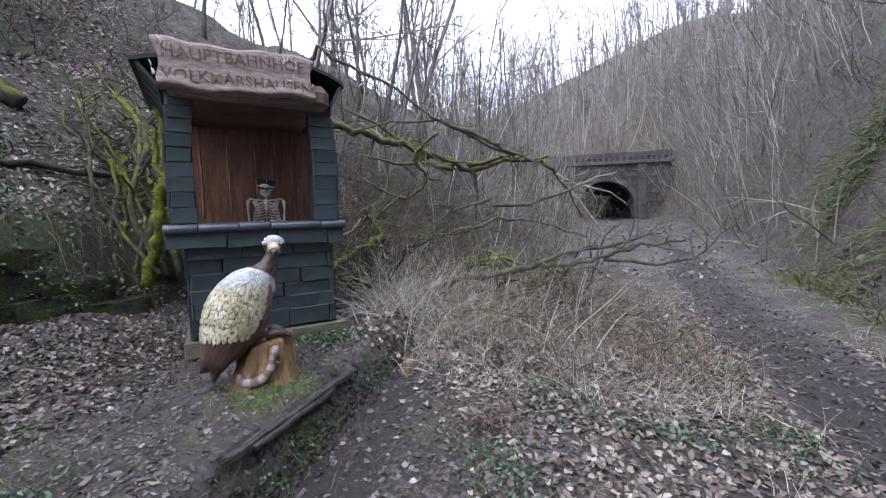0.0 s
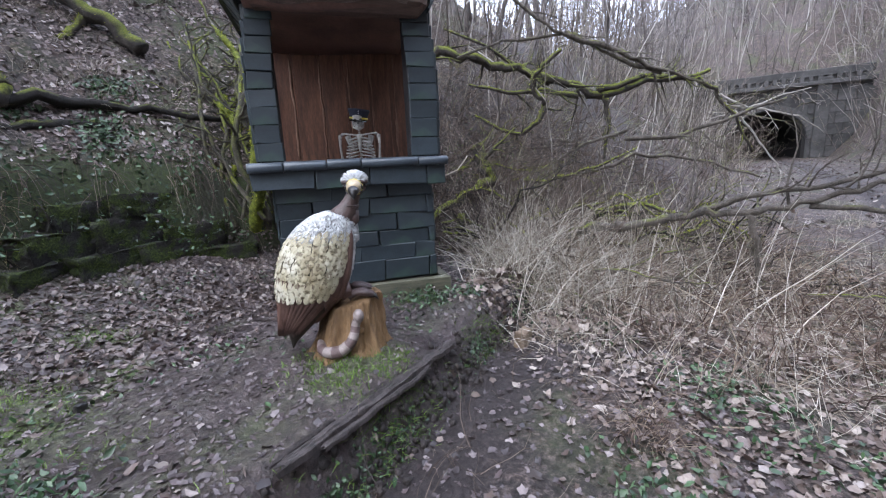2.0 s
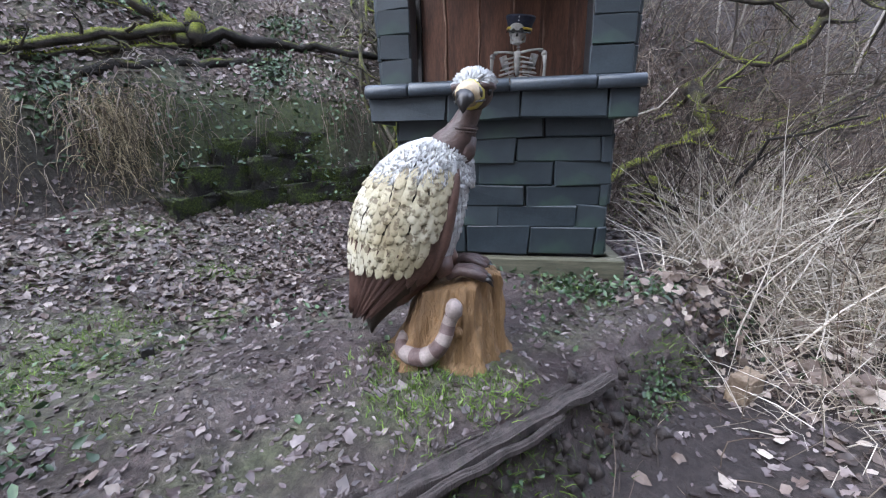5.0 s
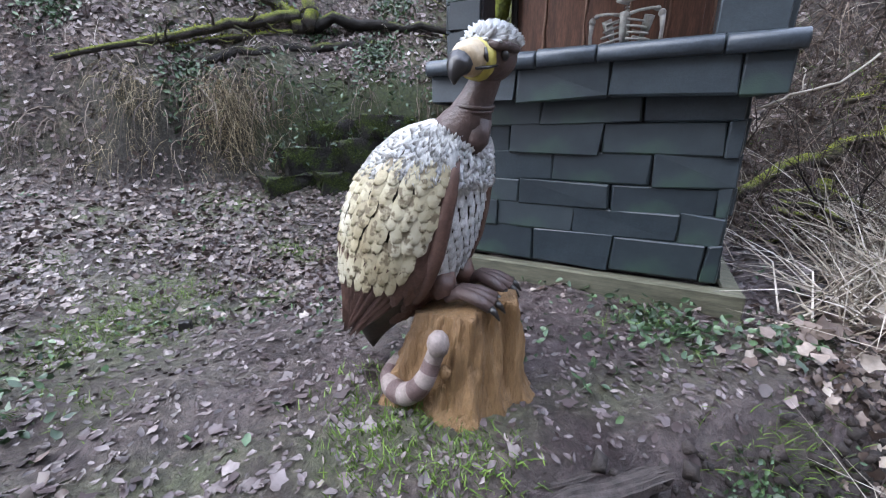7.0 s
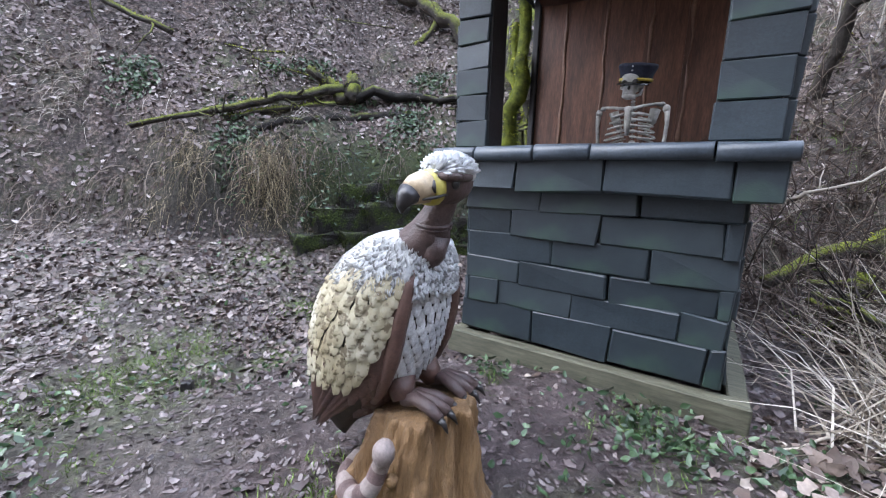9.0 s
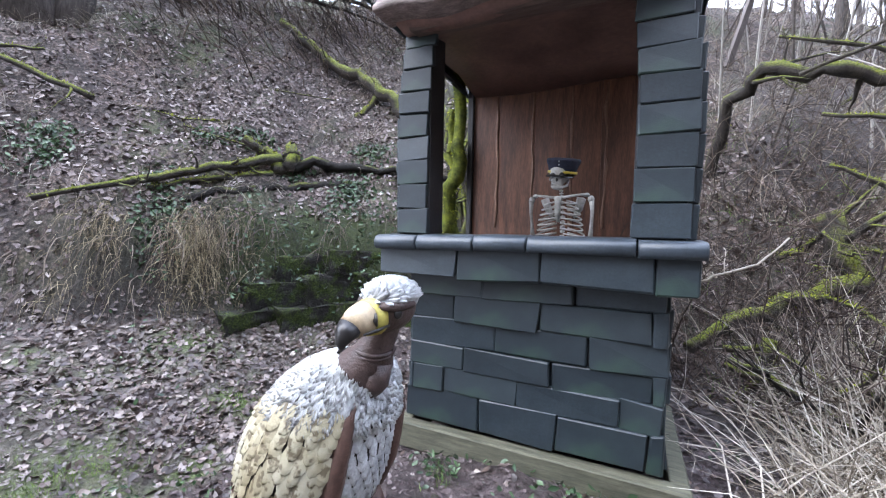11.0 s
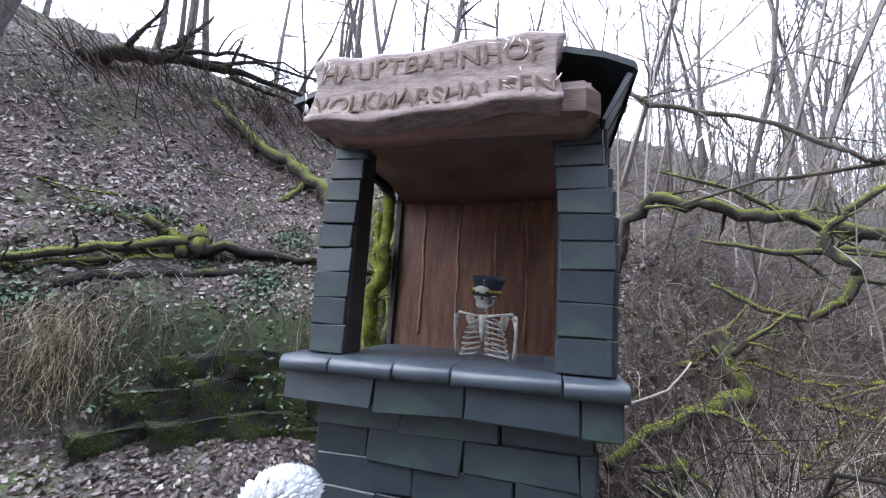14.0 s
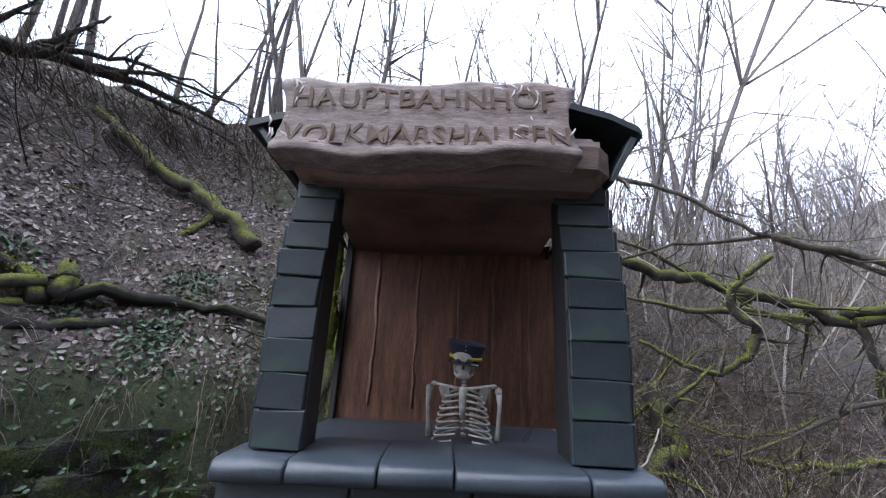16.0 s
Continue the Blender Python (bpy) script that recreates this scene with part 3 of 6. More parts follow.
        for e0, e1 in zip(ends, ends[1:]):
            for i in range(len(prof)):
                j = (i + 1) % len(prof)
                bm.faces.new((e0[i], e0[j], e1[j], e1[i]))
        bm.faces.new(ends[0][::-1])
        bm.faces.new(ends[-1])
        for i, v in enumerate(ends[0] + ends[-1]):
            v.co.y += 0.006 if v.co.y < 0 else 0
        part("counter_slab", bm, SLATE_CAP, booth, "rounded worn slate edge", True)
    # bowed front pillars of stacked slates over a dark core
    for side, x_in, x_out in ((-1, -0.575, -0.775), (1, 0.485, 0.73)):
        pillar = new("pillar")
        pillar.parent = booth
        n = 9
        z = 1.257
        for i in range(n):
            s += 1
            rnd = random.Random(s)
            h = (2.46 - 1.257) / n * (1.25 - 0.06 * i if side > 0 else 1.1 - 0.025 * i)
            if z + h > 2.5:
                h = 2.5 - z
            if h < 0.03:
                break
            u = (z + h / 2 - 1.257) / 1.2
            bow = side * (0.02 * math.sin(u * 3.0) - 0.09 * max(0, u - 0.55) ** 1.2)
            w = abs(x_out - x_in) + rnd.uniform(-0.008, 0.008)
            ob = part("slate", slab((w, 0.03, h - 0.003), (0, 0, 0), 0.005, 0.006, s), SLATE_ALGAE if s % 2 else SLATE, pillar)
            ob.matrix_basis = pose((x_in + x_out) / 2 + bow, 0.03 + rnd.uniform(-0.004, 0.004) + 0.02 * u, z + h / 2, -2 + rnd.uniform(-1, 1), rnd.uniform(-1.2, 1.2), 0)
            sd = part("side_slate", slab((0.03, 0.2, h - 0.003), (0, 0, 0), 0.005, 0.004, s), SLATE, pillar)
            sd.matrix_basis = pose(x_out + bow + side * 0.012, 0.15 + 0.02 * u, z + h / 2 - 0.004, 0, side * 2 + rnd.uniform(-1, 1), 0)
            z += h
        core = part("pillar_core", slab((abs(x_out - x_in) - 0.03, 0.2, 1.24), ((x_in + x_out) / 2, 0.15, 1.86), 0.01, 0.006, 3), DARK_WOOD, pillar)
    # back panel of upright boards between dark posts
    xs = [-0.74, -0.5, -0.22, 0.02, 0.27, 0.5, 0.74]
    for a, b in zip(xs, xs[1:]):
        s += 1
        ob = part("panel_board", slab((b - a - 0.0006, 0.022, 1.26), (0, 0, 0), 0.0008, 0.0, s), PANEL_WOOD, booth)
        ob.matrix_basis = pose((a + b) / 2, 1.17 + (s % 2) * 0.0008, 1.87)
    rnd = random.Random(4)
    for x in (-0.53, -0.24, 0.06, 0.3, 0.56):
        t = Tubes()
        z = 2.4
        pts = []
        while z > 1.26:
            pts.append((x + rnd.uniform(-0.008, 0.008), 1.157, z))
            z -= 0.09
        t.add(pts, [rnd.uniform(0.006, 0.018) for _ in pts], 5)
        for i, v in enumerate(t.v):
            v.y = 1.157 + (v.y - 1.157) * 0.15
        t.link("resin_streak", STREAK, booth, "pale runny streak")
    for x in (-0.765, 0.77):
        part("back_post", slab((0.045, 0.07, 1.34), (x, 1.16, 1.86), 0.006, 0.004, 2), DARK_WOOD, booth)
    # ceiling and the beam that carries the sign
    bm = bmesh.new()
    prof = [(-0.10, 2.415), (-0.02, 2.405), (0.35, 2.47), (0.8, 2.45), (1.2, 2.40), (1.2, 2.52), (0.3, 2.6), (-0.1, 2.6)]
    ends = [[bm.verts.new((x, y, z + 0.02 * math.sin(4 * x + y * 5))) for y, z in prof] for x in np.linspace(-0.74, 0.635, 9)]
    for e0, e1 in zip(ends, ends[1:]):
        for i in range(len(prof)):
            bm.faces.new((e0[i], e0[(i + 1) % len(prof)], e1[(i + 1) % len(prof)], e1[i]))
    bm.faces.new(ends[0][::-1])
    bm.faces.new(ends[-1])
    part("soffit", bm, CEIL_WOOD, booth, "dark brown underside", True)
    part("sign_beam", slab((1.44, 0.27, 0.25), (-0.03, 0.0, 2.525), 0.075, 0.014, 8), BEAM_END, booth)
    # roof: bent slate slabs with turned-down edges
    prof = [(-1.0, 2.655), (-0.86, 2.70), (-0.4, 2.79), (0.05, 2.83), (0.52, 2.82), (0.70, 2.77), (0.83, 2.705), (0.845, 2.68)]
    cols = np.linspace(-0.06, 1.42, 6)
    for k, (y0, y1) in enumerate(zip(cols, cols[1:])):
        bm = bmesh.new()
        top, bot = [], []
        for y in (y0 - 0.015, y1):
            lift = 0.012 if y > y0 else 0.024
            top.append([bm.verts.new((x, y, z + lift - 0.02 * k * 0.5)) for x, z in prof])
            bot.append([bm.verts.new((x, y, z + lift - 0.035 - 0.02 * k * 0.5)) for x, z in prof])
        for i in range(len(prof) - 1):
            bm.faces.new((top[0][i], top[0][i + 1], top[1][i + 1], top[1][i]))
            bm.faces.new((bot[0][i], bot[1][i], bot[1][i + 1], bot[0][i + 1]))
            bm.faces.new((top[0][i], bot[0][i], bot[0][i + 1], top[0][i + 1]))
            bm.faces.new((top[1][i], top[1][i + 1], bot[1][i + 1], bot[1][i]))
        for i in (0, -1):
            bm.faces.new((top[0][i], top[1][i], bot[1][i], bot[0][i]))
        part("roof_slab", bm, SLATE, booth, "dark bent slate roofing")
    for side, xa, xb in ((1, 0.815, 0.70), (-1, -0.97, -0.80)):
        for k, (y0, y1) in enumerate(zip(cols, cols[1:])):
            bm = slab((0.03, y1 - y0 - 0.006, 0.27), (0, 0, 0), 0.005, 0.004, 70 + k)
            ob = part("eave_slate", bm, SLATE, booth)
            ob.matrix_basis = pose((xa + xb) / 2, (y0 + y1) / 2, 2.565 - 0.01 * k, 0, math.degrees(math.atan2(xa - xb, 0.22)), 0)
    return booth


booth = build_booth()


def build_sign():
    """A thick plank with wavy edges and letters laid on its face."""
    sign = thing("carved_sign", BOOTH @ pose(-0.15, -0.16, 2.44, -6, -1.6, 0), "thick wavy wooden sign with carved lettering over the booth", "sign")
    bm = bmesh.new()
    n, m = 40, 14
    rnd = random.Random(2)
    front = {}
    for i in range(n + 1):
        u = i / n
        x = -0.655 + 1.31 * u
        top = 0.425 + 0.012 * math.sin(u * 9 + 1) + 0.008 * math.sin(u * 23)
        bot = -0.005 + 0.016 * math.sin(u * 7 + 2.3) + 0.01 * math.sin(u * 17)
        for j in range(m + 1):
            v = j / m
            z = bot + (top - bot) * v
            lip = 0.05 * max(0, 1 - v / 0.16) ** 0.7
            groove = 0.012 * math.exp(-((v - 0.52) / 0.04) ** 2)
            y = -0.05 - lip + groove + 0.004 * math.sin(u * 31 + v * 9) + rnd.uniform(-0.0015, 0.0015)
            xx = x + (0.02 * math.sin(v * 7 + 1) - 0.02 * (1 - v) + rnd.uniform(-0.004, 0.004)) * (1 if i == n else -1 if i == 0 else 0) * 1.0
            if j in (0, m):
                y += 0.02
            front[i, j] = bm.verts.new((xx, y, z))
    def face_y(u, v):
        lip = 0.05 * max(0, 1 - v / 0.16) ** 0.7
        return -0.05 - lip + 0.012 * math.exp(-((v - 0.52) / 0.04) ** 2) + 0.004 * math.sin(u * 31 + v * 9)

    back = {k: bm.verts.new((v.co.x * 0.985, 0.09, v.co.z * 0.97 + 0.006)) for k, v in front.items() if k[0] in (0, n) or k[1] in (0, m)}
    for i in range(n):
        for j in range(m):
            bm.faces.new((front[i, j], front[i + 1, j], front[i + 1, j + 1], front[i, j + 1]))
        for j in (0, m):
            bm.faces.new((front[i, j], back[i, j], back[i + 1, j], front[i + 1, j]))
    for j in range(m):
        for i in (0, n):
            bm.faces.new((front[i, j], front[i, j + 1], back[i, j + 1], back[i, j]))
    part("plank", bm, SIGN, sign, "grey-brown weathered plank", True)
    # Nothing is cut: the letters' dark colour paints the shade of carved grooves.
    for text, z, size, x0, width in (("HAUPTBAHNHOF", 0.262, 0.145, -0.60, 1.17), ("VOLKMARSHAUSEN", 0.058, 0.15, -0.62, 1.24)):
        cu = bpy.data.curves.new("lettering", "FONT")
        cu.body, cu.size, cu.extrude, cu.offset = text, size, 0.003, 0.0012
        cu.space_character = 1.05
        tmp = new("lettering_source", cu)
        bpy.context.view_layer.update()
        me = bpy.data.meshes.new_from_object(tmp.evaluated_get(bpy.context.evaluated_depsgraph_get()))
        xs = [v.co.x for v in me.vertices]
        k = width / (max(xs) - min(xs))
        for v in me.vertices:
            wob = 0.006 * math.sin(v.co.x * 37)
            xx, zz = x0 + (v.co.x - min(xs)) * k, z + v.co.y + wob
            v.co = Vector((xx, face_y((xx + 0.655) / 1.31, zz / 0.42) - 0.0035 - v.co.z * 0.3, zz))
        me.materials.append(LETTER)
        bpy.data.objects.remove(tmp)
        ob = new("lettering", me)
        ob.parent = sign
        ob["label"] = "raised capital letters, dark as the shade of carving, partly worn"
    # worn whitish patches and strokes around the letters at both ends
    rnd = random.Random(12)
    for cx, cz, n in ((-0.52, 0.33, 9), (0.45, 0.33, 9), (-0.59, 0.11, 8), (0.53, 0.11, 9)):
        for _ in range(n):
            t = Tubes()
            x, z = cx + rnd.uniform(-0.1, 0.08), cz + rnd.uniform(-0.06, 0.06)
            a = rnd.uniform(0.6, 2.4)
            t.add([(x, -0.049, z), (x + 0.03 * math.cos(a), -0.05, z + 0.03 * math.sin(a)), (x + 0.07 * math.cos(a + 0.3), -0.049, z + 0.06 * math.sin(a + 0.3))], [0.003, 0.006, 0.003], 5)
            for v in t.v:
                v.y = -0.051 + (v.y + 0.0495) * 0.25
            t.link("worn_stroke", PALE_WORN, sign, "chalky white wear")
    return sign


build_sign()


# ---- the skeleton figure and its cap ----
def ball(bm_list, c, r, sub=2):
    bm = bmesh.new()
    bmesh.ops.create_icosphere(bm, subdivisions=sub, radius=1)
    vs = [(c[0] + v.co.x * r[0], c[1] + v.co.y * r[1], c[2] + v.co.z * r[2]) for v in bm.verts]
    fs = [tuple(v.index for v in f.verts) for f in bm.faces]
    bm.free()
    bm_list.append((vs, fs))


def put_balls(t, balls, slot=0):
    for vs, fs in balls:
        n = len(t.v)
        t.v += [Vector(v) for v in vs]
        t.f += [tuple(i + n for i in f) for f in fs]
        t.s += [slot] * len(fs)


def build_skeleton():
    t = Tubes()
    b = []
    # spine, breastbone, collar bones, blades
    for i in range(9):
        ball(b, (0, 0.055 + 0.012 * math.sin(i * 0.5), 0.02 + i * 0.032), (0.019, 0.02, 0.013), 1)
    t.add([(0, -0.05, 0.12), (0, -0.062, 0.18), (0, -0.055, 0.25), (0, -0.045, 0.275)], [0.012, 0.02, 0.022, 0.03], 8)
    for sx in (-1, 1):
        t.add([(sx * 0.015, -0.045, 0.272), (sx * 0.08, -0.055, 0.283), (sx * 0.14, -0.03, 0.29), (sx * 0.175, 0.0, 0.285)], [0.01, 0.008, 0.008, 0.011], 6)
        for k in range(8):
            z = 0.262 - k * 0.03
            w = 0.075 + 0.062 * math.sin(min(1, (k + 1.2) / 6) * 1.5)
            drop = 0.045 + 0.004 * k
            pts = []
            for a in np.linspace(0.05, 1, 10):
                ang = math.pi * a
                front = 0.0 if k < 6 else 0.02 * (k - 5)
                x = sx * w * math.sin(ang) ** 0.75 + sx * (0.016 + front) * a
                pts.append((x, 0.055 - 0.115 * (1 - math.cos(ang)) / 2, z - drop * math.sin(ang * 0.62) + (0.028 * a * a)))
            t.add(pts, [0.006] * 10, 5)
        # shoulder, upper arm, elbow, forearm
        ball(b, (sx * 0.19, 0.0, 0.262), (0.021, 0.021, 0.023))
        ball(b, (sx * 0.165, 0.0, 0.288), (0.018, 0.016, 0.014))
        t.add([(sx * 0.193, 0.0, 0.255), (sx * 0.198, 0.006, 0.18), (sx * 0.192, 0.012, 0.09), (sx * 0.188, 0.014, 0.012)], [0.017, 0.011, 0.011, 0.017], 7)
        t.add([(sx * 0.12, 0.06, 0.27), (sx * 0.1, 0.075, 0.2), (sx * 0.07, 0.075, 0.14)], [0.03, 0.026, 0.006], 4)
    # neck, skull, cheek bones, jaw
    for i in range(5):
        ball(b, (0, 0.03 - i * 0.004, 0.285 + i * 0.017), (0.015, 0.016, 0.008), 1)
    ball(b, (0, -0.005, 0.435), (0.068, 0.082, 0.072), 3)
    ball(b, (0, -0.055, 0.385), (0.045, 0.036, 0.042), 2)
    ball(b, (0, -0.062, 0.345), (0.034, 0.026, 0.024), 2)
    for sx in (-1, 1):
        ball(b, (sx * 0.045, -0.058, 0.392), (0.015, 0.02, 0.012), 1)
        t.add([(sx * 0.05, -0.005, 0.385), (sx * 0.047, -0.025, 0.35), (sx * 0.02, -0.078, 0.335)], [0.009, 0.01, 0.011], 6)
    for i in range(-3, 4):
        ball(b, (i * 0.0075, -0.088 + abs(i) * 0.0025, 0.358), (0.0036, 0.004, 0.008), 1)
    put_balls(t, b)
    h = []
    for sx in (-1, 1):
        ball(h, (sx * 0.028, -0.078, 0.415), (0.018, 0.014, 0.016), 2)
    ball(h, (0, -0.09, 0.385), (0.009, 0.008, 0.013), 1)
    put_balls(t, h, 1)
    ob = t.link("skeleton_figure", [BONE, SOCKET])
    # seated hip on the deck
    ob.matrix_world = BOOTH @ pose(0.085, 0.57, 1.235, 4, 0, -6) @ Matrix.Scale(0.97, 4)
    return tagged(ob, "white plastic skeleton figure sitting behind the counter", "skeleton figure")


build_skeleton()


def lathe(prof, n=28):
    v, f = [], []
    for r, z in prof:
        for j in range(n):
            a = 2 * math.pi * j / n
            v.append((r * math.cos(a), r * math.sin(a), z))
    for i in range(len(prof) - 1):
        for j in range(n):
            k = (j + 1) % n
            f.append((i * n + j, i * n + k, (i + 1) * n + k, (i + 1) * n + j))
    f.append(tuple(range(n))[::-1])
    f.append(tuple((len(prof) - 1) * n + j for j in range(n)))
    return v, f


def build_cap():
    cap = thing("peaked_cap", BOOTH @ pose(0.088, 0.555, 1.645, 7, 7, -6) @ Matrix.Scale(1.05, 4), "navy railway cap with yellow band on the skeleton's skull", "cap")
    v, f = lathe([(0.079, 0.0), (0.082, 0.03), (0.088, 0.05), (0.098, 0.075), (0.1, 0.085), (0.094, 0.093), (0.05, 0.098), (0.004, 0.096)])
    link_mesh("crown", v, f, NAVY, cap, "", True)
    v, f = lathe([(0.0835, 0.006), (0.086, 0.008), (0.086, 0.019), (0.0835, 0.021)])
    link_mesh("band", v, f, GOLD, cap, "yellow braided band", True)
    v, f = [], []
    for i in range(13):
        a = math.pi * (1.12 + 0.76 * i / 12)
        for r, z in ((0.08, 0.004), (0.118, -0.012), (0.118, -0.016), (0.08, 0.0)):
            k = 1 - 0.25 * abs(i / 6 - 1) ** 2 if r > 0.1 else 1
            v.append((r * k * math.cos(a), r * k * math.sin(a), z))
    for i in range(12):
        for j in range(4):
            f.append((i * 4 + j, i * 4 + (j + 1) % 4, i * 4 + 4 + (j + 1) % 4, i * 4 + 4 + j))
    link_mesh("peak", v, f, BLACK_GLOSS, cap, "glossy black peak", True)
    for x, z in ((0, 0.055), (0, 0.075)):
        b = []
        ball(b, (x, -0.0925 - (z - 0.055) * 0.3, z), (0.005, 0.004, 0.005), 1)
        link_mesh("badge", b[0][0], b[0][1], SILVER, cap, "small metal badge", True)
    return cap


build_cap()


# ---- the vulture statue on its stump, one mesh ----
def build_vulture():
    t = Tubes()
    rnd = random.Random(21)
    W, C, B, U, SK, BK, CE, CL, ST, SA, SB = range(11)
    prof = [(0.13, -0.30, 0.004, 0.006), (0.18, -0.285, 0.025, 0.05), (0.25, -0.25, 0.07, 0.105), (0.35, -0.19, 0.135, 0.16), (0.45, -0.145, 0.182, 0.188), (0.55, -0.118, 0.2, 0.2),
            (0.65, -0.092, 0.198, 0.195), (0.73, -0.066, 0.182, 0.176), (0.80, -0.034, 0.148, 0.145), (0.85, -0.004, 0.105, 0.105), (0.888, 0.022, 0.03, 0.03)]
    P = np.array(prof)

    def skin(z, a, off=0.0):
        """Body surface: a = 0 faces ahead."""
        cx, rx, ry = (np.interp(z, P[:, 0], P[:, k]) for k in (1, 2, 3))
        return Vector((cx + (rx + off) * math.cos(a), (ry + off) * math.sin(a), z))

    n0, ring = len(t.v), 28
    zs = np.linspace(0.13, 0.888, 26)
    for z in zs:
        for j in range(ring):
            t.v.append(skin(z, 2 * math.pi * j / ring))
    for i in range(len(zs) - 1):
        for j in range(ring):
            k = (j + 1) % ring
            t.f.append((n0 + i * ring + j, n0 + i * ring + k, n0 + (i + 1) * ring + k, n0 + (i + 1) * ring + j))
            t.s.append(U)

    def feather(root, tip, normal, w, slot, thick=0.0042):
        """A leaf-shaped scale with a raised shaft."""
        d = tip - root
        side = d.cross(normal).normalized()
        nrm = side.cross(d).normalized()
        base = len(t.v)
        shape = [(0.0, 0.55), (0.35, 0.95), (0.7, 1.0), (0.92, 0.62), (1.0, 0.12)]
        for u, k in shape:
            c = root + d * u
            lift = thick * (0.4 + 0.9 * u)
            t.v += [c + side * (w * k), c + nrm * (lift + 0.3 * thick), c - side * (w * k), c + nrm * lift * 0.0 - nrm * 0.004]
        for i in range(len(shape) - 1):
            a = base + i * 4
            for p, q in ((0, 1), (1, 2)):
                t.f.append((a + p, a + q, a + 4 + q, a + 4 + p))
                t.s.append(slot)
        a = base + (len(shape) - 1) * 4
        t.f.append((a, a + 1, a + 2))
        t.s.append(slot)

    def clothe(z, a, off, length, w, slot, lean=0.0):
        root = skin(z, a, off)
        tip = skin(max(z - length, 0.12), a + lean, off + 0.006)
        nrm = Vector((math.cos(a), math.sin(a), 0.25))
        feather(root, tip, nrm, w, slot, 0.010 if length > 0.2 else 0.0042)

    OPEN = 0.72
    # long brown flight feathers as pleats
    for k in range(58):
        a = OPEN + 0.06 + (2 * math.pi - 2 * OPEN - 0.12) * k / 57
        back = abs(math.pi - a)
        z = 0.53 + 0.04 * math.cos(back)
        root = skin(z, a, 0.016 + 0.008 * (k % 2))
        tip = skin(max(z - (0.35 - 0.05 * back + rnd.uniform(-0.015, 0.015)), 0.12), a + (math.pi - a) * 0.38, 0.02 + 0.01 * (k % 2))
        feather(root, tip, Vector((math.cos(a), math.sin(a), 0.1)), 0.0185, B, 0.018)
    # cream covert scales in rows, each lapping over the one below
    row = 0
    z = 0.52
    while z < 0.81:
        step = 0.033 if z < 0.68 else 0.027
        n = int(2 * math.pi * np.interp(z, P[:, 0], P[:, 3]) / 0.034)
        for k in range(n):
            a = 2 * math.pi * (k + 0.5 * (row % 2)) / n + rnd.uniform(-0.03, 0.03)
            edge = min(a - OPEN, 2 * math.pi - OPEN - a)
            if edge < 0.06:
                continue
            low = 0.70 - 0.5 * edge
            if z < low:
                clothe(z, a, 0.024, 0.13, 0.019, B)
                continue
            clothe(z + rnd.uniform(-0.005, 0.005), a, 0.027, 0.088 if z < 0.6 else 0.066, 0.0195, C, rnd.uniform(-0.04, 0.04))
        z += step
        row += 1
    # breast scales: brown below, white above
    z = 0.34
    while z < 0.80:
        r = np.interp(z, P[:, 0], P[:, 3])
        n = max(5, int(2 * OPEN * r / 0.030))
        for k in range(n):
            a = -OPEN - 0.05 + (2 * OPEN + 0.1) * (k + 0.5 * (row % 2)) / n
            clothe(z, a, 0.004, 0.05, 0.0152, B if z < 0.47 + rnd.uniform(-0.02, 0.02) else W)
        z += 0.029
        row += 1
    # wing front rim
    for sg in (-1, 1):
        t.add([skin(z, sg * OPEN, 0.018) for z in np.linspace(0.40, 0.80, 12)], [0.016, 0.02, 0.024, 0.026, 0.028, 0.028, 0.028, 0.026, 0.026, 0.024, 0.02, 0.012], 6, B)
        t.add([skin(z, sg * (OPEN + 0.07), 0.014) for z in np.linspace(0.74, 0.83, 6)], [0.008, 0.018, 0.022, 0.022, 0.018, 0.01], 6, W)
    # white shaggy ruff
    for _ in range(1150):
        a = rnd.uniform(0, 2 * math.pi)
        z = rnd.uniform(0.765 - 0.02 * math.cos(a), 0.9)
        root = skin(min(z, 0.885), a, 0.018)
        tip = skin(max(z - 0.035, 0.5), a + rnd.uniform(-0.2, 0.2), 0.026)
        feather(root, tip, Vector((math.cos(a), math.sin(a), 0.8)), 0.0065, W, 0.007)
    # the body hangs low over the stump
    for v in t.v:
        v.z = 0.888 - (0.888 - v.z) * 1.07
    # bare folded neck
    neck = [(0.035, -0.02, 0.83), (0.075, -0.03, 0.86), (0.1, -0.035, 0.895), (0.115, -0.035, 0.935), (0.135, -0.032, 0.975), (0.15, -0.03, 1.03)]
    t.add(neck, [0.075, 0.074, 0.062, 0.046, 0.04, 0.042], 14, SK)
    t.add([(0.10, -0.045, 0.79), (0.12, -0.05, 0.83), (0.118, -0.04, 0.88)], [0.02, 0.036, 0.042], 10, SK)
    for z in (0.905, 0.915):
        c = Vector(neck[2]).lerp(Vector(neck[3]), (z - 0.895) / 0.04)
        pts = [c + Vector((0.052 * math.cos(q), 0.052 * math.sin(q), 0.004 * math.sin(2 * q))) for q in np.linspace(0, 2 * math.pi, 18)]
        t.add(pts, 0.006, 5, SK)
    # head, turned to its right
    H = Matrix.Translation((0.15, -0.035, 1.035)) @ Matrix.Rotation(radians(-98), 4, "Z") @ Matrix.Rotation(radians(8), 4, "Y")
    start = len(t.v)
    b = []
    ball(b, (0.0, 0, 0), (0.085, 0.066, 0.062), 3)
    put_balls(t, b, SK)
    b = []
    ball(b, (-0.012, 0, 0.022), (0.087, 0.069, 0.05), 3)
    put_balls(t, b, W)
    for _ in range(260):
        a, e = rnd.uniform(0, 2 * math.pi), rnd.uniform(0.12, 1.5)
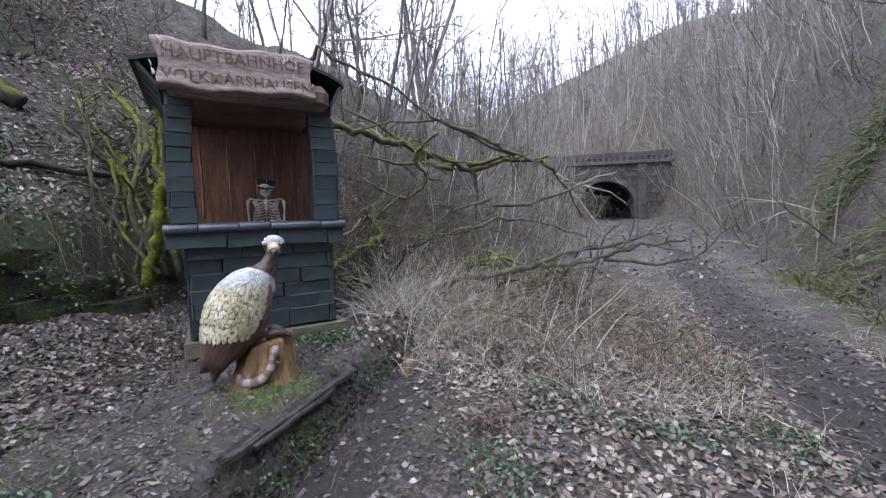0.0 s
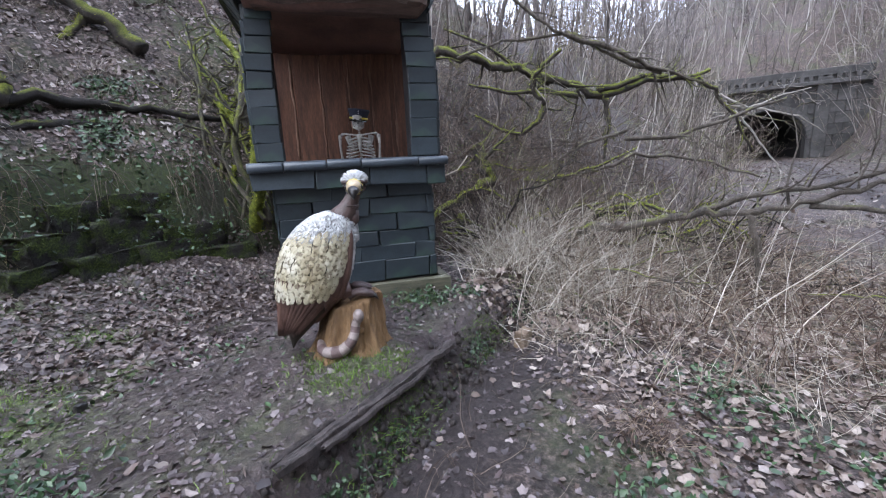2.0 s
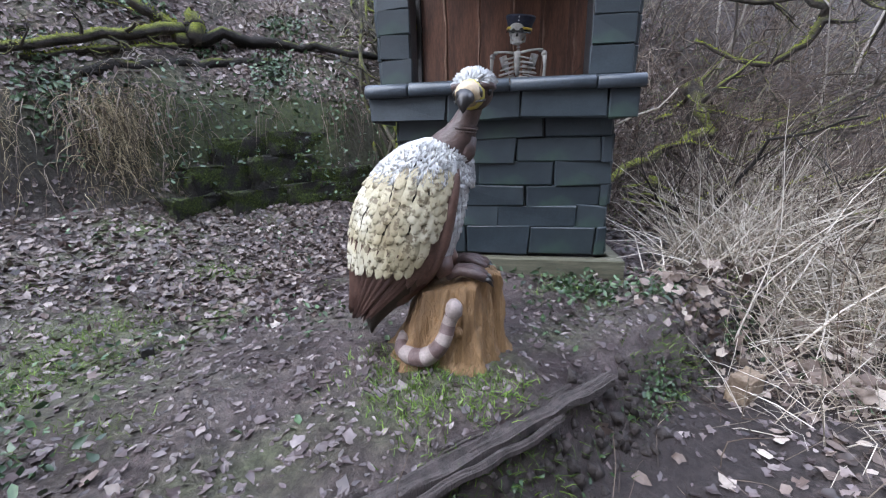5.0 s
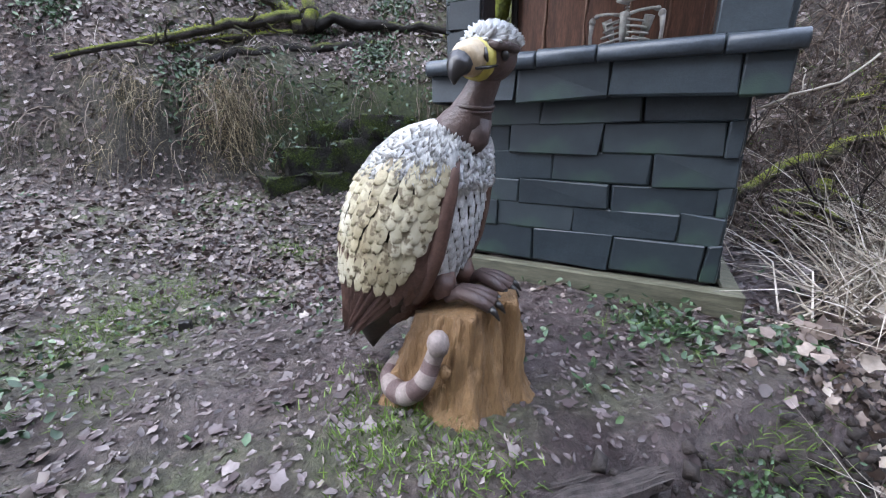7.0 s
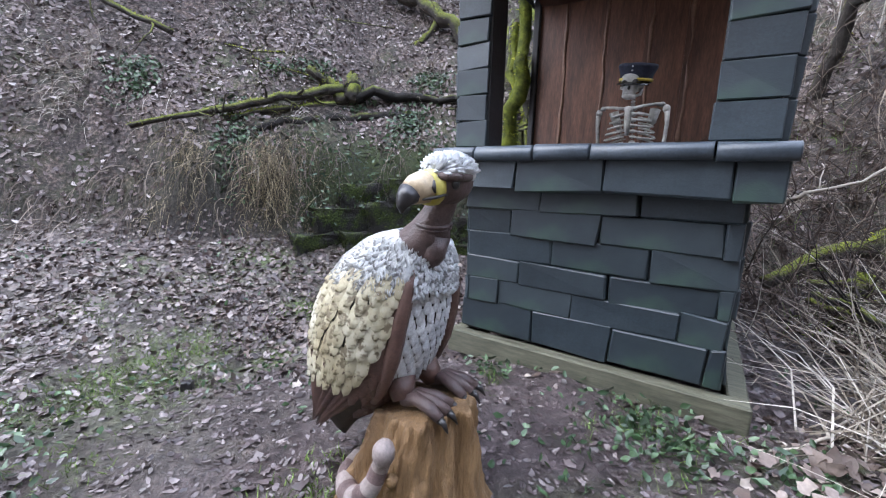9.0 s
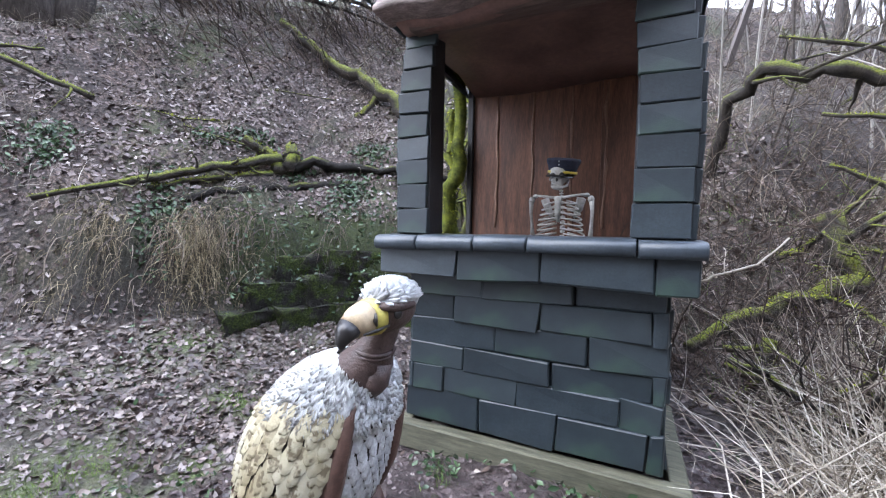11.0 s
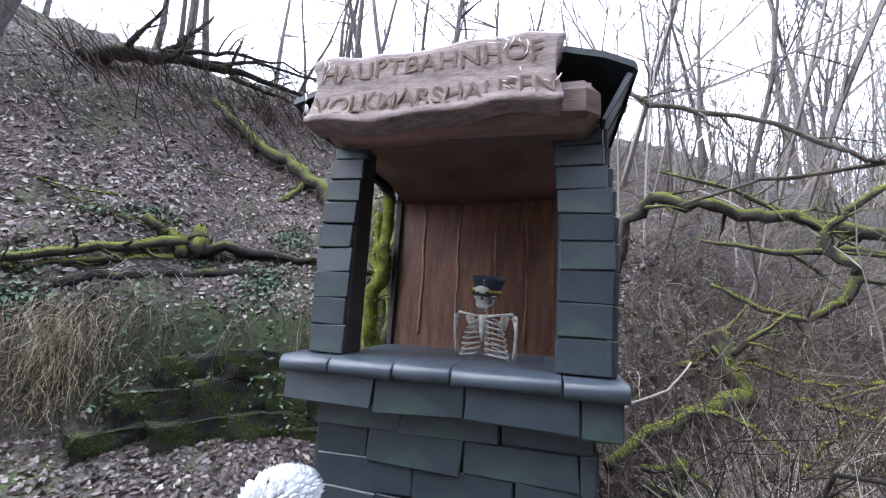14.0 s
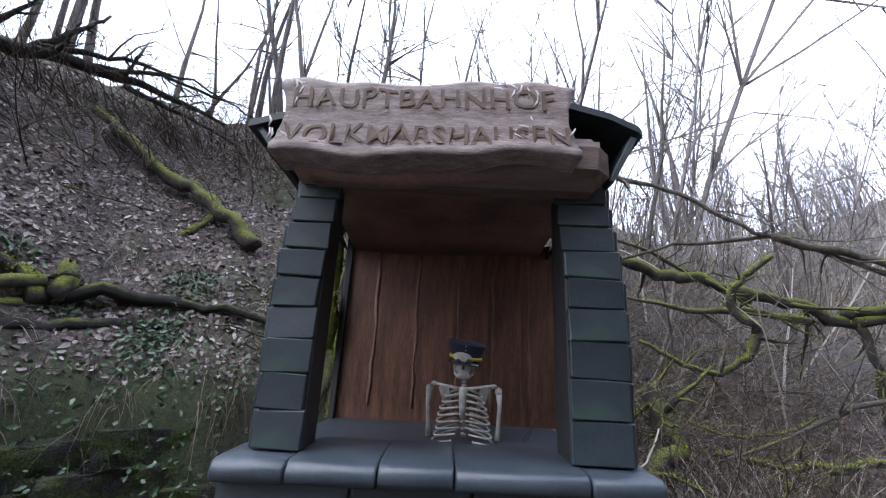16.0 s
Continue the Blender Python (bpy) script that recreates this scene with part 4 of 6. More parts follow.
        n = Vector((math.cos(a) * math.cos(e), math.sin(a) * math.cos(e), math.sin(e)))
        root = Vector((-0.012 + n.x * 0.088, n.y * 0.07, 0.022 + n.z * 0.05))
        d = (Vector((-1, 0, -0.2)) - n * Vector((-1, 0, -0.2)).dot(n)).normalized()
        feather(root, root + d * 0.028, n, 0.0065, W, 0.006)
    for sg in (-1, 1):
        t.add([(0.07, sg * 0.03, 0.024), (0.035, sg * 0.062, 0.02), (-0.02, sg * 0.066, 0.012)], [0.012, 0.014, 0.01], 6, SK)
        b = []
        ball(b, (0.036, sg * 0.06, 0.0), (0.014, 0.009, 0.013), 2)
        put_balls(t, b, CL)
    t.add([(0.06, 0, -0.004), (0.075, 0, -0.003), (0.092, 0, -0.002)], [0.05, 0.048, 0.045], 14, CE)
    t.add([(0.09, 0, 0.0), (0.122, 0, -0.002), (0.144, 0, -0.009)], [0.044, 0.039, 0.031], 14, BK)
    t.add([(0.144, 0, -0.009), (0.163, 0, -0.02), (0.175, 0, -0.037), (0.177, 0, -0.054)], [0.032, 0.024, 0.014, 0.003], 12, CL)
    t.add([(0.06, 0.05, -0.022), (0.1, 0.044, -0.024), (0.135, 0.034, -0.024)], [0.003, 0.0045, 0.003], 5, CL)
    t.add([(0.06, -0.05, -0.022), (0.1, -0.044, -0.024), (0.135, -0.034, -0.024)], [0.003, 0.0045, 0.003], 5, CL)
    for sg in (-1, 1):
        t.add([(0.095, sg * 0.04, 0.018), (0.103, sg * 0.045, 0.002), (0.1, sg * 0.046, -0.012)], [0.003, 0.006, 0.003], 5, CL)
    for v in t.v[start:]:
        v[:] = H @ v
    # carved stump: fluted and flaring
    n0, ring, zs = len(t.v), 110, np.linspace(-0.06, 1, 26)
    for u in zs:
        for j in range(ring):
            a = 2 * math.pi * j / ring
            top = 0.352 + 0.03 * math.cos(a - 0.3)
            r = 0.262 - 0.112 * min(max(u, 0), 1) ** 0.8 + 0.09 * max(0, 0.22 - u) * (1 + 0.6 * math.sin(a * 4 + 1))
            r += 0.016 * math.sin(a * 5 + 1.2 * u) - 0.016 * abs(math.sin(a * 5.5 + 2.1 + u * 1.5)) ** 3 + 0.009 * math.sin(a * 14 + u * 3 + 1.5 * math.sin(u * 7)) + 0.006 * math.sin(a * 27 + u * 5 + 2 * math.sin(u * 4 + a)) + rnd.uniform(-0.0025, 0.0025)
            t.v.append(Vector((0.03 + 0.055 * u + r * math.cos(a) * 0.98, -0.01 + r * math.sin(a) * 0.95, u * top)))
    for i in range(len(zs) - 1):
        for j in range(ring):
            k = (j + 1) % ring
            t.f.append((n0 + i * ring + j, n0 + i * ring + k, n0 + (i + 1) * ring + k, n0 + (i + 1) * ring + j))
            t.s.append(ST)
    t.f.append(tuple(n0 + (len(zs) - 1) * ring + j for j in range(ring)))
    t.s.append(ST)
    for x, y, z in ((0.1, -0.2, 0.2), (0.2, -0.08, 0.11), (0.19, -0.02, 0.28)):
        b = []
        ball(b, (x, y, z), (0.02, 0.02, 0.022), 2)
        put_balls(t, b, ST)
    # legs and toes gripping the edge
    for fy in (-0.085, 0.075):
        t.add([(0.02, fy * 0.8, 0.43), (0.05, fy, 0.377)], [0.05, 0.035], 8, B)
        for k in (-1, 0, 1):
            a = 0.08 + k * 0.3 + (0.08 if fy < 0 else -0.06)
            pts = [Vector((0.05, fy, 0.375))]
            for q, zz in ((0.05, 0.402), (0.1, 0.396), (0.148, 0.376)):
                pts.append(Vector((0.05 + q * math.cos(a), fy + q * math.sin(a), zz)))
            t.add(pts, [0.018, 0.021, 0.02, 0.016], 8, SK)
            e, f = pts[-1], pts[-1] + Vector((0.03 * math.cos(a), 0.03 * math.sin(a), -0.03))
            t.add([e, e.lerp(f, 0.5) + Vector((0, 0, 0.006)), f], [0.013, 0.009, 0.002], 7, CL)
    # snake curled round the foot of the stump
    coil = [(-0.20, -0.10, 0.09), (-0.20, -0.17, 0.055), (-0.15, -0.225, 0.04), (-0.085, -0.255, 0.045), (-0.035, -0.262, 0.075), (-0.01, -0.25, 0.12), (0.0, -0.235, 0.165), (0.015, -0.235, 0.205)]
    rad = [0.024, 0.031, 0.034, 0.035, 0.032, 0.028, 0.026, 0.025]
    coil = [(x + 0.07, y + 0.02, z + 0.075 * min(1, 0.4 + i * 0.15)) for i, (x, y, z) in enumerate(coil)]
    f0 = len(t.f)
    fine = [Vector([float(np.interp(u, range(len(coil)), [c[k] for c in coil])) for k in range(3)]) for u in np.linspace(0, len(coil) - 1, 29)]
    for _ in range(2):
        fine = [fine[0]] + [(fine[i - 1] + 2 * fine[i] + fine[i + 1]) / 4 for i in range(1, len(fine) - 1)] + [fine[-1]]
    t.add(fine, [float(np.interp(u, range(len(rad)), rad)) for u in np.linspace(0, len(rad) - 1, 29)], 12, SA)
    for i in range(28):
        if (i // 3) % 2:
            t.s[f0 + i * 12:f0 + i * 12 + 12] = [SB] * 12
    b = []
    ball(b, (0.092, -0.225, 0.3), (0.032, 0.034, 0.042), 2)
    put_balls(t, b, SA)
    ob = t.link("vulture_statue", [F_WHITE, F_CREAM, F_BROWN, F_UNDER, SKIN, BEAK, CERE, CLAW, STUMP, SNAKE_A, SNAKE_B])
    ob.matrix_world = pose(-1.135, 3.06, 0.01, 0, 0, 33) @ Matrix.Scale(1.015, 4)
    return tagged(ob, "painted vulture statue with cream wings perched on a carved stump", "statue")


build_vulture()


# ---- scattering helpers ----
RS = np.random.RandomState(5)


def slope_normals(x, y, e=0.08):
    dx = (land(x + e, y) - land(x - e, y)) / (2 * e)
    dy = (land(x, y + e) - land(x, y - e)) / (2 * e)
    n = np.stack([-dx, -dy, np.ones_like(dx)], -1)
    return n / np.linalg.norm(n, axis=1, keepdims=True)


def pick(n, box, weight):
    """n places inside box = (x0, y0, x1, y1), kept by weight(x, y)."""
    xs, ys, have = [], [], 0
    for _ in range(60):
        x, y = RS.uniform(box[0], box[2], 4 * n), RS.uniform(box[1], box[3], 4 * n)
        k = RS.rand(4 * n) < weight(x, y)
        xs.append(x[k]), ys.append(y[k])
        have += k.sum()
        if have >= n:
            break
    return np.concatenate(xs)[:n], np.concatenate(ys)[:n]


def scatter(name, tv, tf, pos, normal, size, material, label, category, tilt=0.5):
    """Many copies of one small piece joined into one mesh."""
    n = len(pos)
    nrm = normal + RS.normal(0, tilt, (n, 3))
    nrm /= np.linalg.norm(nrm, axis=1, keepdims=True)
    ref = RS.normal(0, 1, (n, 3))
    tx = np.cross(nrm, ref)
    tx /= np.linalg.norm(tx, axis=1, keepdims=True)
    ty = np.cross(nrm, tx)
    tv = np.array(tv, float)
    warp = RS.normal(0, 0.15, (n, len(tv), 3)) * np.linalg.norm(tv, axis=1)[None, :, None]
    t = tv[None] + warp
    v = pos[:, None] + size[:, None, None] * (t[..., :1] * tx[:, None] + t[..., 1:2] * ty[:, None] + t[..., 2:] * nrm[:, None])
    k = len(tv)
    f = [tuple(i + k * j for i in face) for j in range(n) for face in tf]
    ob = link_mesh(name, v.reshape(-1, 3).tolist(), f, material, smooth=True)
    return tagged(ob, label, category, kind="stuff")


def strand_arrays(root, way, length, radius, bend, droop, steps):
    n = len(root)
    p, d = root.copy(), way / np.linalg.norm(way, axis=1, keepdims=True)
    line = [p.copy()]
    for _ in range(steps):
        d = d + RS.normal(0, bend, (n, 3))
        d[:, 2] -= droop
        d /= np.linalg.norm(d, axis=1, keepdims=True)
        p = p + d * (length / steps)[:, None]
        line.append(p.copy())
    return np.stack(line, 1)


def tubes_from(line, radius, taper=0.25):
    n, k, _ = line.shape
    d = np.gradient(line, axis=1)
    d /= np.linalg.norm(d, axis=2, keepdims=True) + 1e-9
    s = np.cross(d, np.array([0.32, 0.77, 0.55]))
    s /= np.linalg.norm(s, axis=2, keepdims=True) + 1e-9
    u = np.cross(d, s)
    r = radius[:, None] * np.linspace(1, taper, k)[None]
    ring = [line + r[..., None] * (s * math.cos(a) + u * math.sin(a)) for a in (0, 2.094, 4.189)]
    v = np.stack(ring, 2)
    base = (np.arange(n) * k * 3)[:, None, None]
    i, j = np.meshgrid(np.arange(k - 1), np.arange(3), indexing="ij")
    a, b = i * 3 + j, i * 3 + (j + 1) % 3
    q = np.stack([a, b, b + 3, a + 3], -1).reshape(1, -1, 4) + base
    return v.reshape(-1, 3), q.reshape(-1, 4)


def strands(name, root, way, length, radius, bend, droop, material, label, category, steps=4, twigs=0, taper=0.25, fine=0):
    line = strand_arrays(root, way, length, radius, bend, droop, steps)
    v, q = tubes_from(line, radius, taper)
    vs, qs, off = [v], [q], len(v)
    if twigs:
        n = len(root)
        who = RS.randint(0, n, n * twigs)
        at = RS.randint(1, steps + 1, n * twigs)
        start = line[who, at]
        dirs = (line[who, at] - line[who, at - 1])
        dirs = dirs / (np.linalg.norm(dirs, axis=1, keepdims=True) + 1e-9) + RS.normal(0, 0.6, (len(who), 3))
        ln = length[who] * RS.uniform(0.15, 0.45, len(who))
        l2 = strand_arrays(start, dirs, ln, radius[who] * 0.5, bend, droop, 3)
        v2, q2 = tubes_from(l2, np.maximum(radius[who] * 0.5, 0.0012), 0.4)
        vs.append(v2), qs.append(q2 + off)
        off += len(v2)
        if fine:
            w3 = RS.randint(0, len(l2), len(l2) * fine)
            a3 = RS.randint(1, 4, len(w3))
            d3 = l2[w3, a3] - l2[w3, a3 - 1]
            d3 = d3 / (np.linalg.norm(d3, axis=1, keepdims=True) + 1e-9) + RS.normal(0, 0.5, (len(w3), 3))
            l3 = strand_arrays(l2[w3, a3], d3, ln[w3] * RS.uniform(0.3, 0.6, len(w3)), 0, bend, droop, 2)
            v3, q3 = tubes_from(l3, np.maximum(radius[who][w3] * 0.22, 0.0015), 0.5)
            vs.append(v3), qs.append(q3 + off)
    v, q = np.concatenate(vs), np.concatenate(qs)
    ob = link_mesh(name, v.tolist(), q.tolist(), material)
    return tagged(ob, label, category, kind="stuff")


def on_ground(x, y, lift=0.0):
    return np.stack([x, y, land(x, y) + lift], -1)


# ---- bare trees ----
def build_tree(seed, height, radius, lean, crown_kids, name="bare_tree"):
    rnd = random.Random(seed)
    tree = thing(name, Matrix.Identity(4), "tall leafless tree with thin grey-brown branches", "tree", "bare trees")
    trunk = wander(rnd, (0, 0, -0.3), (lean, rnd.uniform(-0.05, 0.05), 1), height, 10, 0.045, -0.03)
    t = Tubes()
    t.add(trunk, [radius * (1.25 - i * 0.03 if i == 0 else 1 - 0.085 * i) for i in range(11)], 8)
    t.link("trunk", BARK_TREE, tree)
    c = Tubes()
    for _ in range(crown_kids):
        u = rnd.uniform(2.6, 9.9)
        i = int(u)
        p = trunk[i].lerp(trunk[i + 1], u - i)
        a = rnd.uniform(0, 6.28)
        ln = height * rnd.uniform(0.16, 0.36) * (1.15 - u / 16)
        way = (math.cos(a), math.sin(a), rnd.uniform(0.35, 1.1))
        grow(c, rnd, wander(rnd, p, way, ln, 5, 0.16, -0.05), radius * 0.36 * (1.1 - u / 12), 0.006, 2, 4, 3, 0, 0.16, 0.5, 0.3)
    c.link("crown", BARK_TREE, tree, "bare branching crown")
    return tree


stems = [build_tree(31, 10, 0.13, 0.06, 10), build_tree(32, 12, 0.11, -0.1, 9), build_tree(33, 8, 0.07, 0.22, 8), build_tree(34, 11, 0.09, 0.02, 9)]
spots = []
trnd = random.Random(77)


def plant(count, box, ok, scale=(0.75, 1.2), gap=0.9):
    tries = 0
    done = 0
    while done < count and tries < 4000:
        tries += 1
        x, y = trnd.uniform(box[0], box[2]), trnd.uniform(box[1], box[3])
        if not ok(float(signed(LEFT_FOOT, np.array([x]), np.array([y]))[0]), float(-signed(RIGHT_FOOT, np.array([x]), np.array([y]))[0]), x, y):
            continue
        if any(math.hypot(x - a, y - b) < gap for a, b in spots):
            continue
        spots.append((x, y))
        done += 1
        k = trnd.uniform(*scale)
        src = trnd.choice(stems)
        m = pose(x, y, land1(x, y) - 0.05, trnd.uniform(-5, 5), trnd.uniform(-5, 5), trnd.uniform(0, 360)) @ Matrix.Diagonal((k, k, k, 1))
        ob = copy_thing(src, m)
        ob.matrix_world = m


plant(20, (-16, -4, -6.5, 12), lambda dl, dr, x, y: 5.6 < dl < 14 and not (-10 < x < -6 and 1.2 < y < 6.5 and dl < 6.5))
plant(18, (-8, 9, 8, 34), lambda dl, dr, x, y: 2.2 < dl < 12, (0.6, 1.0))
plant(13, (8, 2, 32, 42), lambda dl, dr, x, y: 1.5 < dr < 15, (0.6, 1.05))
plant(9, (-10, 47, 45, 70), lambda dl, dr, x, y: True, (0.8, 1.2), 1.4)
plant(7, (-4, 16, 8, 46), lambda dl, dr, x, y: 6 < dl < 16, (0.8, 1.1))
for i, s in enumerate(stems):
    x, y = ((-9.6, -1.6), (-10.4, 8.6), (-4.2, 14.0), (13.0, 9.5))[i]
    s.matrix_world = pose(x, y, land1(x, y) - 0.05, 2, -3, 40 * i)


def build_big_tree():
    """The stout many-stemmed tree on the rim of the slope."""
    rnd = random.Random(8)
    x, y = -7.95, 0.75
    tree = thing("stout_tree", pose(x, y, land1(x, y) - 0.1), "stout dark tree with several trunks on the slope's rim", "tree")
    for k, (dx, dy, r, lx) in enumerate(((0, -0.35, 0.22, -0.1), (0.05, 0.05, 0.26, 0.02), (0, 0.42, 0.2, 0.16))):
        t = Tubes()
        line = wander(rnd, (dx, dy, -0.2), (0.02, lx, 1), 8, 10, 0.04)
        t.add(line, [r * 1.25, r * 1.05] + [r * (1 - 0.06 * i) for i in range(1, 10)], 10)
        t.link("trunk", BARK_TREE, tree)
        c = Tubes()
        for q in range(6):
            i = rnd.randint(3, 9)
            a = rnd.uniform(0, 6.28)
            grow(c, rnd, wander(rnd, line[i], (math.cos(a), math.sin(a), 0.5), 2.4, 5, 0.15), 0.06, 0.006, 2, 4, 4, 0, 0.18, 0.5, 0.2)
        c.link("crown", BARK_TREE, tree)


build_big_tree()

MOSS_SPOTS = []
ROCK_SPOTS = []


# ---- fallen wood ----
def fallen(name, label, lines, mat, seed, kids=3, depth=1, ratio=0.28, category="branch", bend=0.35, droop=0.0, sides=9, soft=4):
    rnd = random.Random(seed)
    ob = thing(name, pose(*lines[0][0][0]), label, category)
    o = Vector(lines[0][0][0])
    for pts, r0, r1 in lines:
        fine = []
        pts = [Vector(p) - o for p in pts]
        for a, b in zip(pts, pts[1:]):
            for k in range(soft):
                q = a.lerp(b, k / soft)
                fine.append(q + Vector((rnd.gauss(0, 1), rnd.gauss(0, 1), rnd.gauss(0, 1))) * min(r0 * 0.4, 0.026))
        fine.append(pts[-1])
        t = Tubes()
        n = len(fine)
        t.add(fine, [(r0 + (r1 - r0) * i / (n - 1)) * rnd.uniform(0.86, 1.14) for i in range(n)], sides)
        t.link("limb", mat, ob)
        if mat is BARK_MOSS or mat is THICK_MOSS:
            for i in range(n - 1):
                r = r0 + (r1 - r0) * i / (n - 1)
                if noise.noise((fine[i] + o) * 1.7) > -0.3:
                    for _ in range(22 if mat is BARK_MOSS else 60):
                        a = rnd.gauss(0, 0.75) if mat is BARK_MOSS else rnd.uniform(-3.1, 3.1)
                        d = (fine[i + 1] - fine[i]).normalized()
                        s = d.cross(Vector((0, 0, 1))).normalized()
                        nn = (s.cross(d) * math.cos(a) + s * math.sin(a))
                        MOSS_SPOTS.append((o + fine[i].lerp(fine[i + 1], rnd.random()) + nn * r * 0.95, nn))
        if depth:
            for k in range(kids):
                t = Tubes()
                i = rnd.randint(n // 4, n - 2)
                d = (fine[i + 1] - fine[i]).normalized()
                way = d * 0.8 + d.cross(Vector((rnd.gauss(0, 1), rnd.gauss(0, 1), rnd.gauss(0, 1)))).normalized()
                tot = (fine[-1] - fine[0]).length * ratio * rnd.uniform(0.5, 1.3)
                rr = (r0 + (r1 - r0) * i / (n - 1)) * 0.5
                grow(t, rnd, wander(rnd, fine[i], way, tot, 5, bend * 0.6, droop), rr, 0.003, depth, 6, 3, 0, bend * 0.6, 0.5, 0.05, droop)
                t.link("side_branch", mat, ob)
    return ob


fallen("mossy_log", "long fallen log with bright moss lying along the slope", [
    ([(-5.0, 1.45, 1.5), (-5.12, 2.25, 1.74), (-5.1, 2.87, 1.93), (-5.24, 3.6, 2.12)], 0.026, 0.062),
    ([(-5.16, 2.3, 1.66), (-5.1, 2.9, 1.8), (-5.2, 3.5, 1.92)], 0.022, 0.04),
    ([(-5.22, 3.55, 2.0), (-5.25, 3.72, 2.12), (-5.3, 3.76, 2.3)], 0.09, 0.075),
    ([(-5.25, 3.6, 2.12), (-5.3, 3.4, 2.2), (-5.36, 3.2, 2.34)], 0.07, 0.045)], BARK_MOSS, 3, 6, 1, 0.2, "log")
# Its black colour also stands for the shaded hole below the mossy log.
fallen("dark_log", "wet rotten log on the bank, blackened for shade under the mossy log", [([(-5.2, 3.65, 2.08), (-5.1, 4.27, 2.1), (-4.75, 4.9, 2.02), (-4.3, 5.5, 1.95)], 0.065, 0.04), ([(-5.0, 2.6, 1.55), (-5.05, 3.2, 1.68), (-5.1, 3.8, 1.8), (-4.95, 4.4, 1.82)], 0.05, 0.065)], BARK_DARK, 5, 2, 0, 0.2, "log")
fallen("leaning_mossy_trunk", "slim moss-covered trunk leaning down the slope", [([(-7.9, 4.1, 5.0), (-7.3, 4.6, 4.4), (-6.9, 4.8, 4.05), (-6.35, 5.1, 3.72), (-5.75, 5.3, 3.32), (-5.4, 5.45, 2.95)], 0.075, 0.11), ([(-6.0, 5.2, 3.4), (-6.0, 4.9, 3.05), (-5.95, 4.7, 2.85)], 0.06, 0.04)], BARK_MOSS, 9, 1, 0, 0.2, "trunk")
fallen("fallen_branch", "dead branch with mossy twigs sticking out over the slope", [([(-6.9, -0.6, 3.3), (-6.75, 0.4, 3.25), (-6.55, 0.95, 3.1), (-6.1, 1.72, 2.72)], 0.03, 0.035), ([(-7.0, 0.0, 3.2), (-6.8, 0.7, 3.3), (-6.7, 1.2, 3.35)], 0.03, 0.012)], BARK_MOSS, 10, 4, 1, 0.3)
fallen("fallen_tree_crown", "dark fallen tree crown lying along the skyline", [([(-8.7, 2.35, 5.3), (-8.65, 2.8, 5.6), (-8.5, 3.6, 5.85), (-8.2, 4.6, 5.95), (-7.9, 5.9, 5.8)], 0.17, 0.03), ([(-8.5, 3.4, 5.9), (-8.3, 4.3, 6.25), (-8.2, 5.3, 6.5), (-8.0, 6.5, 6.45)], 0.05, 0.01), ([(-8.6, 3.3, 5.85), (-8.4, 3.75, 6.4), (-8.5, 4.0, 7.0)], 0.055, 0.02), ([(-8.3, 4.4, 5.8), (-7.9, 5.2, 5.6), (-7.5, 6.0, 5.3)], 0.05, 0.015), ([(-8.4, 3.8, 5.85), (-8.1, 4.8, 6.2), (-7.9, 5.8, 6.3), (-7.8, 6.6, 6.2)], 0.045, 0.012)], BARK_DARK, 14, 8, 2, 0.36, bend=0.5)
fallen("mossy_crooked_trunk", "crooked moss-green trunk rising beside the booth", [([(-1.7, 6.2, 0.34), (-1.45, 6.75, 0.62), (-1.2, 7.15, 0.78), (-0.95, 7.4, 0.9), (-1.08, 7.5, 1.15), (-1.22, 7.55, 1.5)], 0.05, 0.105)], BARK_MOSS, 15, 5, 1, 0.35, "trunk")
fallen("mossy_stub", "thin broken mossy stem standing among dead twigs", [([(-1.35, 6.1, 0.0), (-1.22, 6.28, 0.2), (-1.19, 6.35, 0.52)], 0.035, 0.05), ([(-1.3, 6.15, 0.05), (-1.0, 6.1, 0.02), (-0.75, 5.95, -0.05)], 0.03, 0.02)], BARK_MOSS, 16, 2, 1, 0.3, "stem")
fallen("mossy_bough", "long moss-topped bough reaching out over the thicket", [
    ([(-2.66, 8.40, 1.88), (-2.31, 8.15, 2.73), (-1.91, 7.95, 3.18), (-1.31, 8.16, 2.94), (-0.78, 8.35, 2.82), (-0.11, 8.58, 2.61), (0.36, 8.74, 2.41), (0.78, 8.89, 2.27)], 0.075, 0.065),
    ([(0.78, 8.89, 2.27), (1.35, 9.09, 2.42), (2.01, 9.32, 2.51), (2.42, 9.47, 2.49), (2.77, 9.59, 2.21), (3.06, 9.69, 1.86), (3.43, 9.82, 1.18)], 0.058, 0.016),
    ([(0.66, 8.85, 2.34), (1.22, 9.05, 2.52), (1.68, 9.21, 2.58), (2.15, 9.37, 2.52), (2.56, 9.52, 2.63)], 0.06, 0.03),
    ([(-1.84, 8.13, 3.50), (-1.12, 8.38, 3.18), (-0.58, 8.57, 2.79), (-0.12, 8.73, 2.54)], 0.016, 0.04),
    ([(0.82, 8.91, 2.29), (0.89, 8.93, 1.81), (0.84, 8.91, 1.19)], 0.05, 0.022)], BARK_MOSS, 17, 8, 2, 0.24)
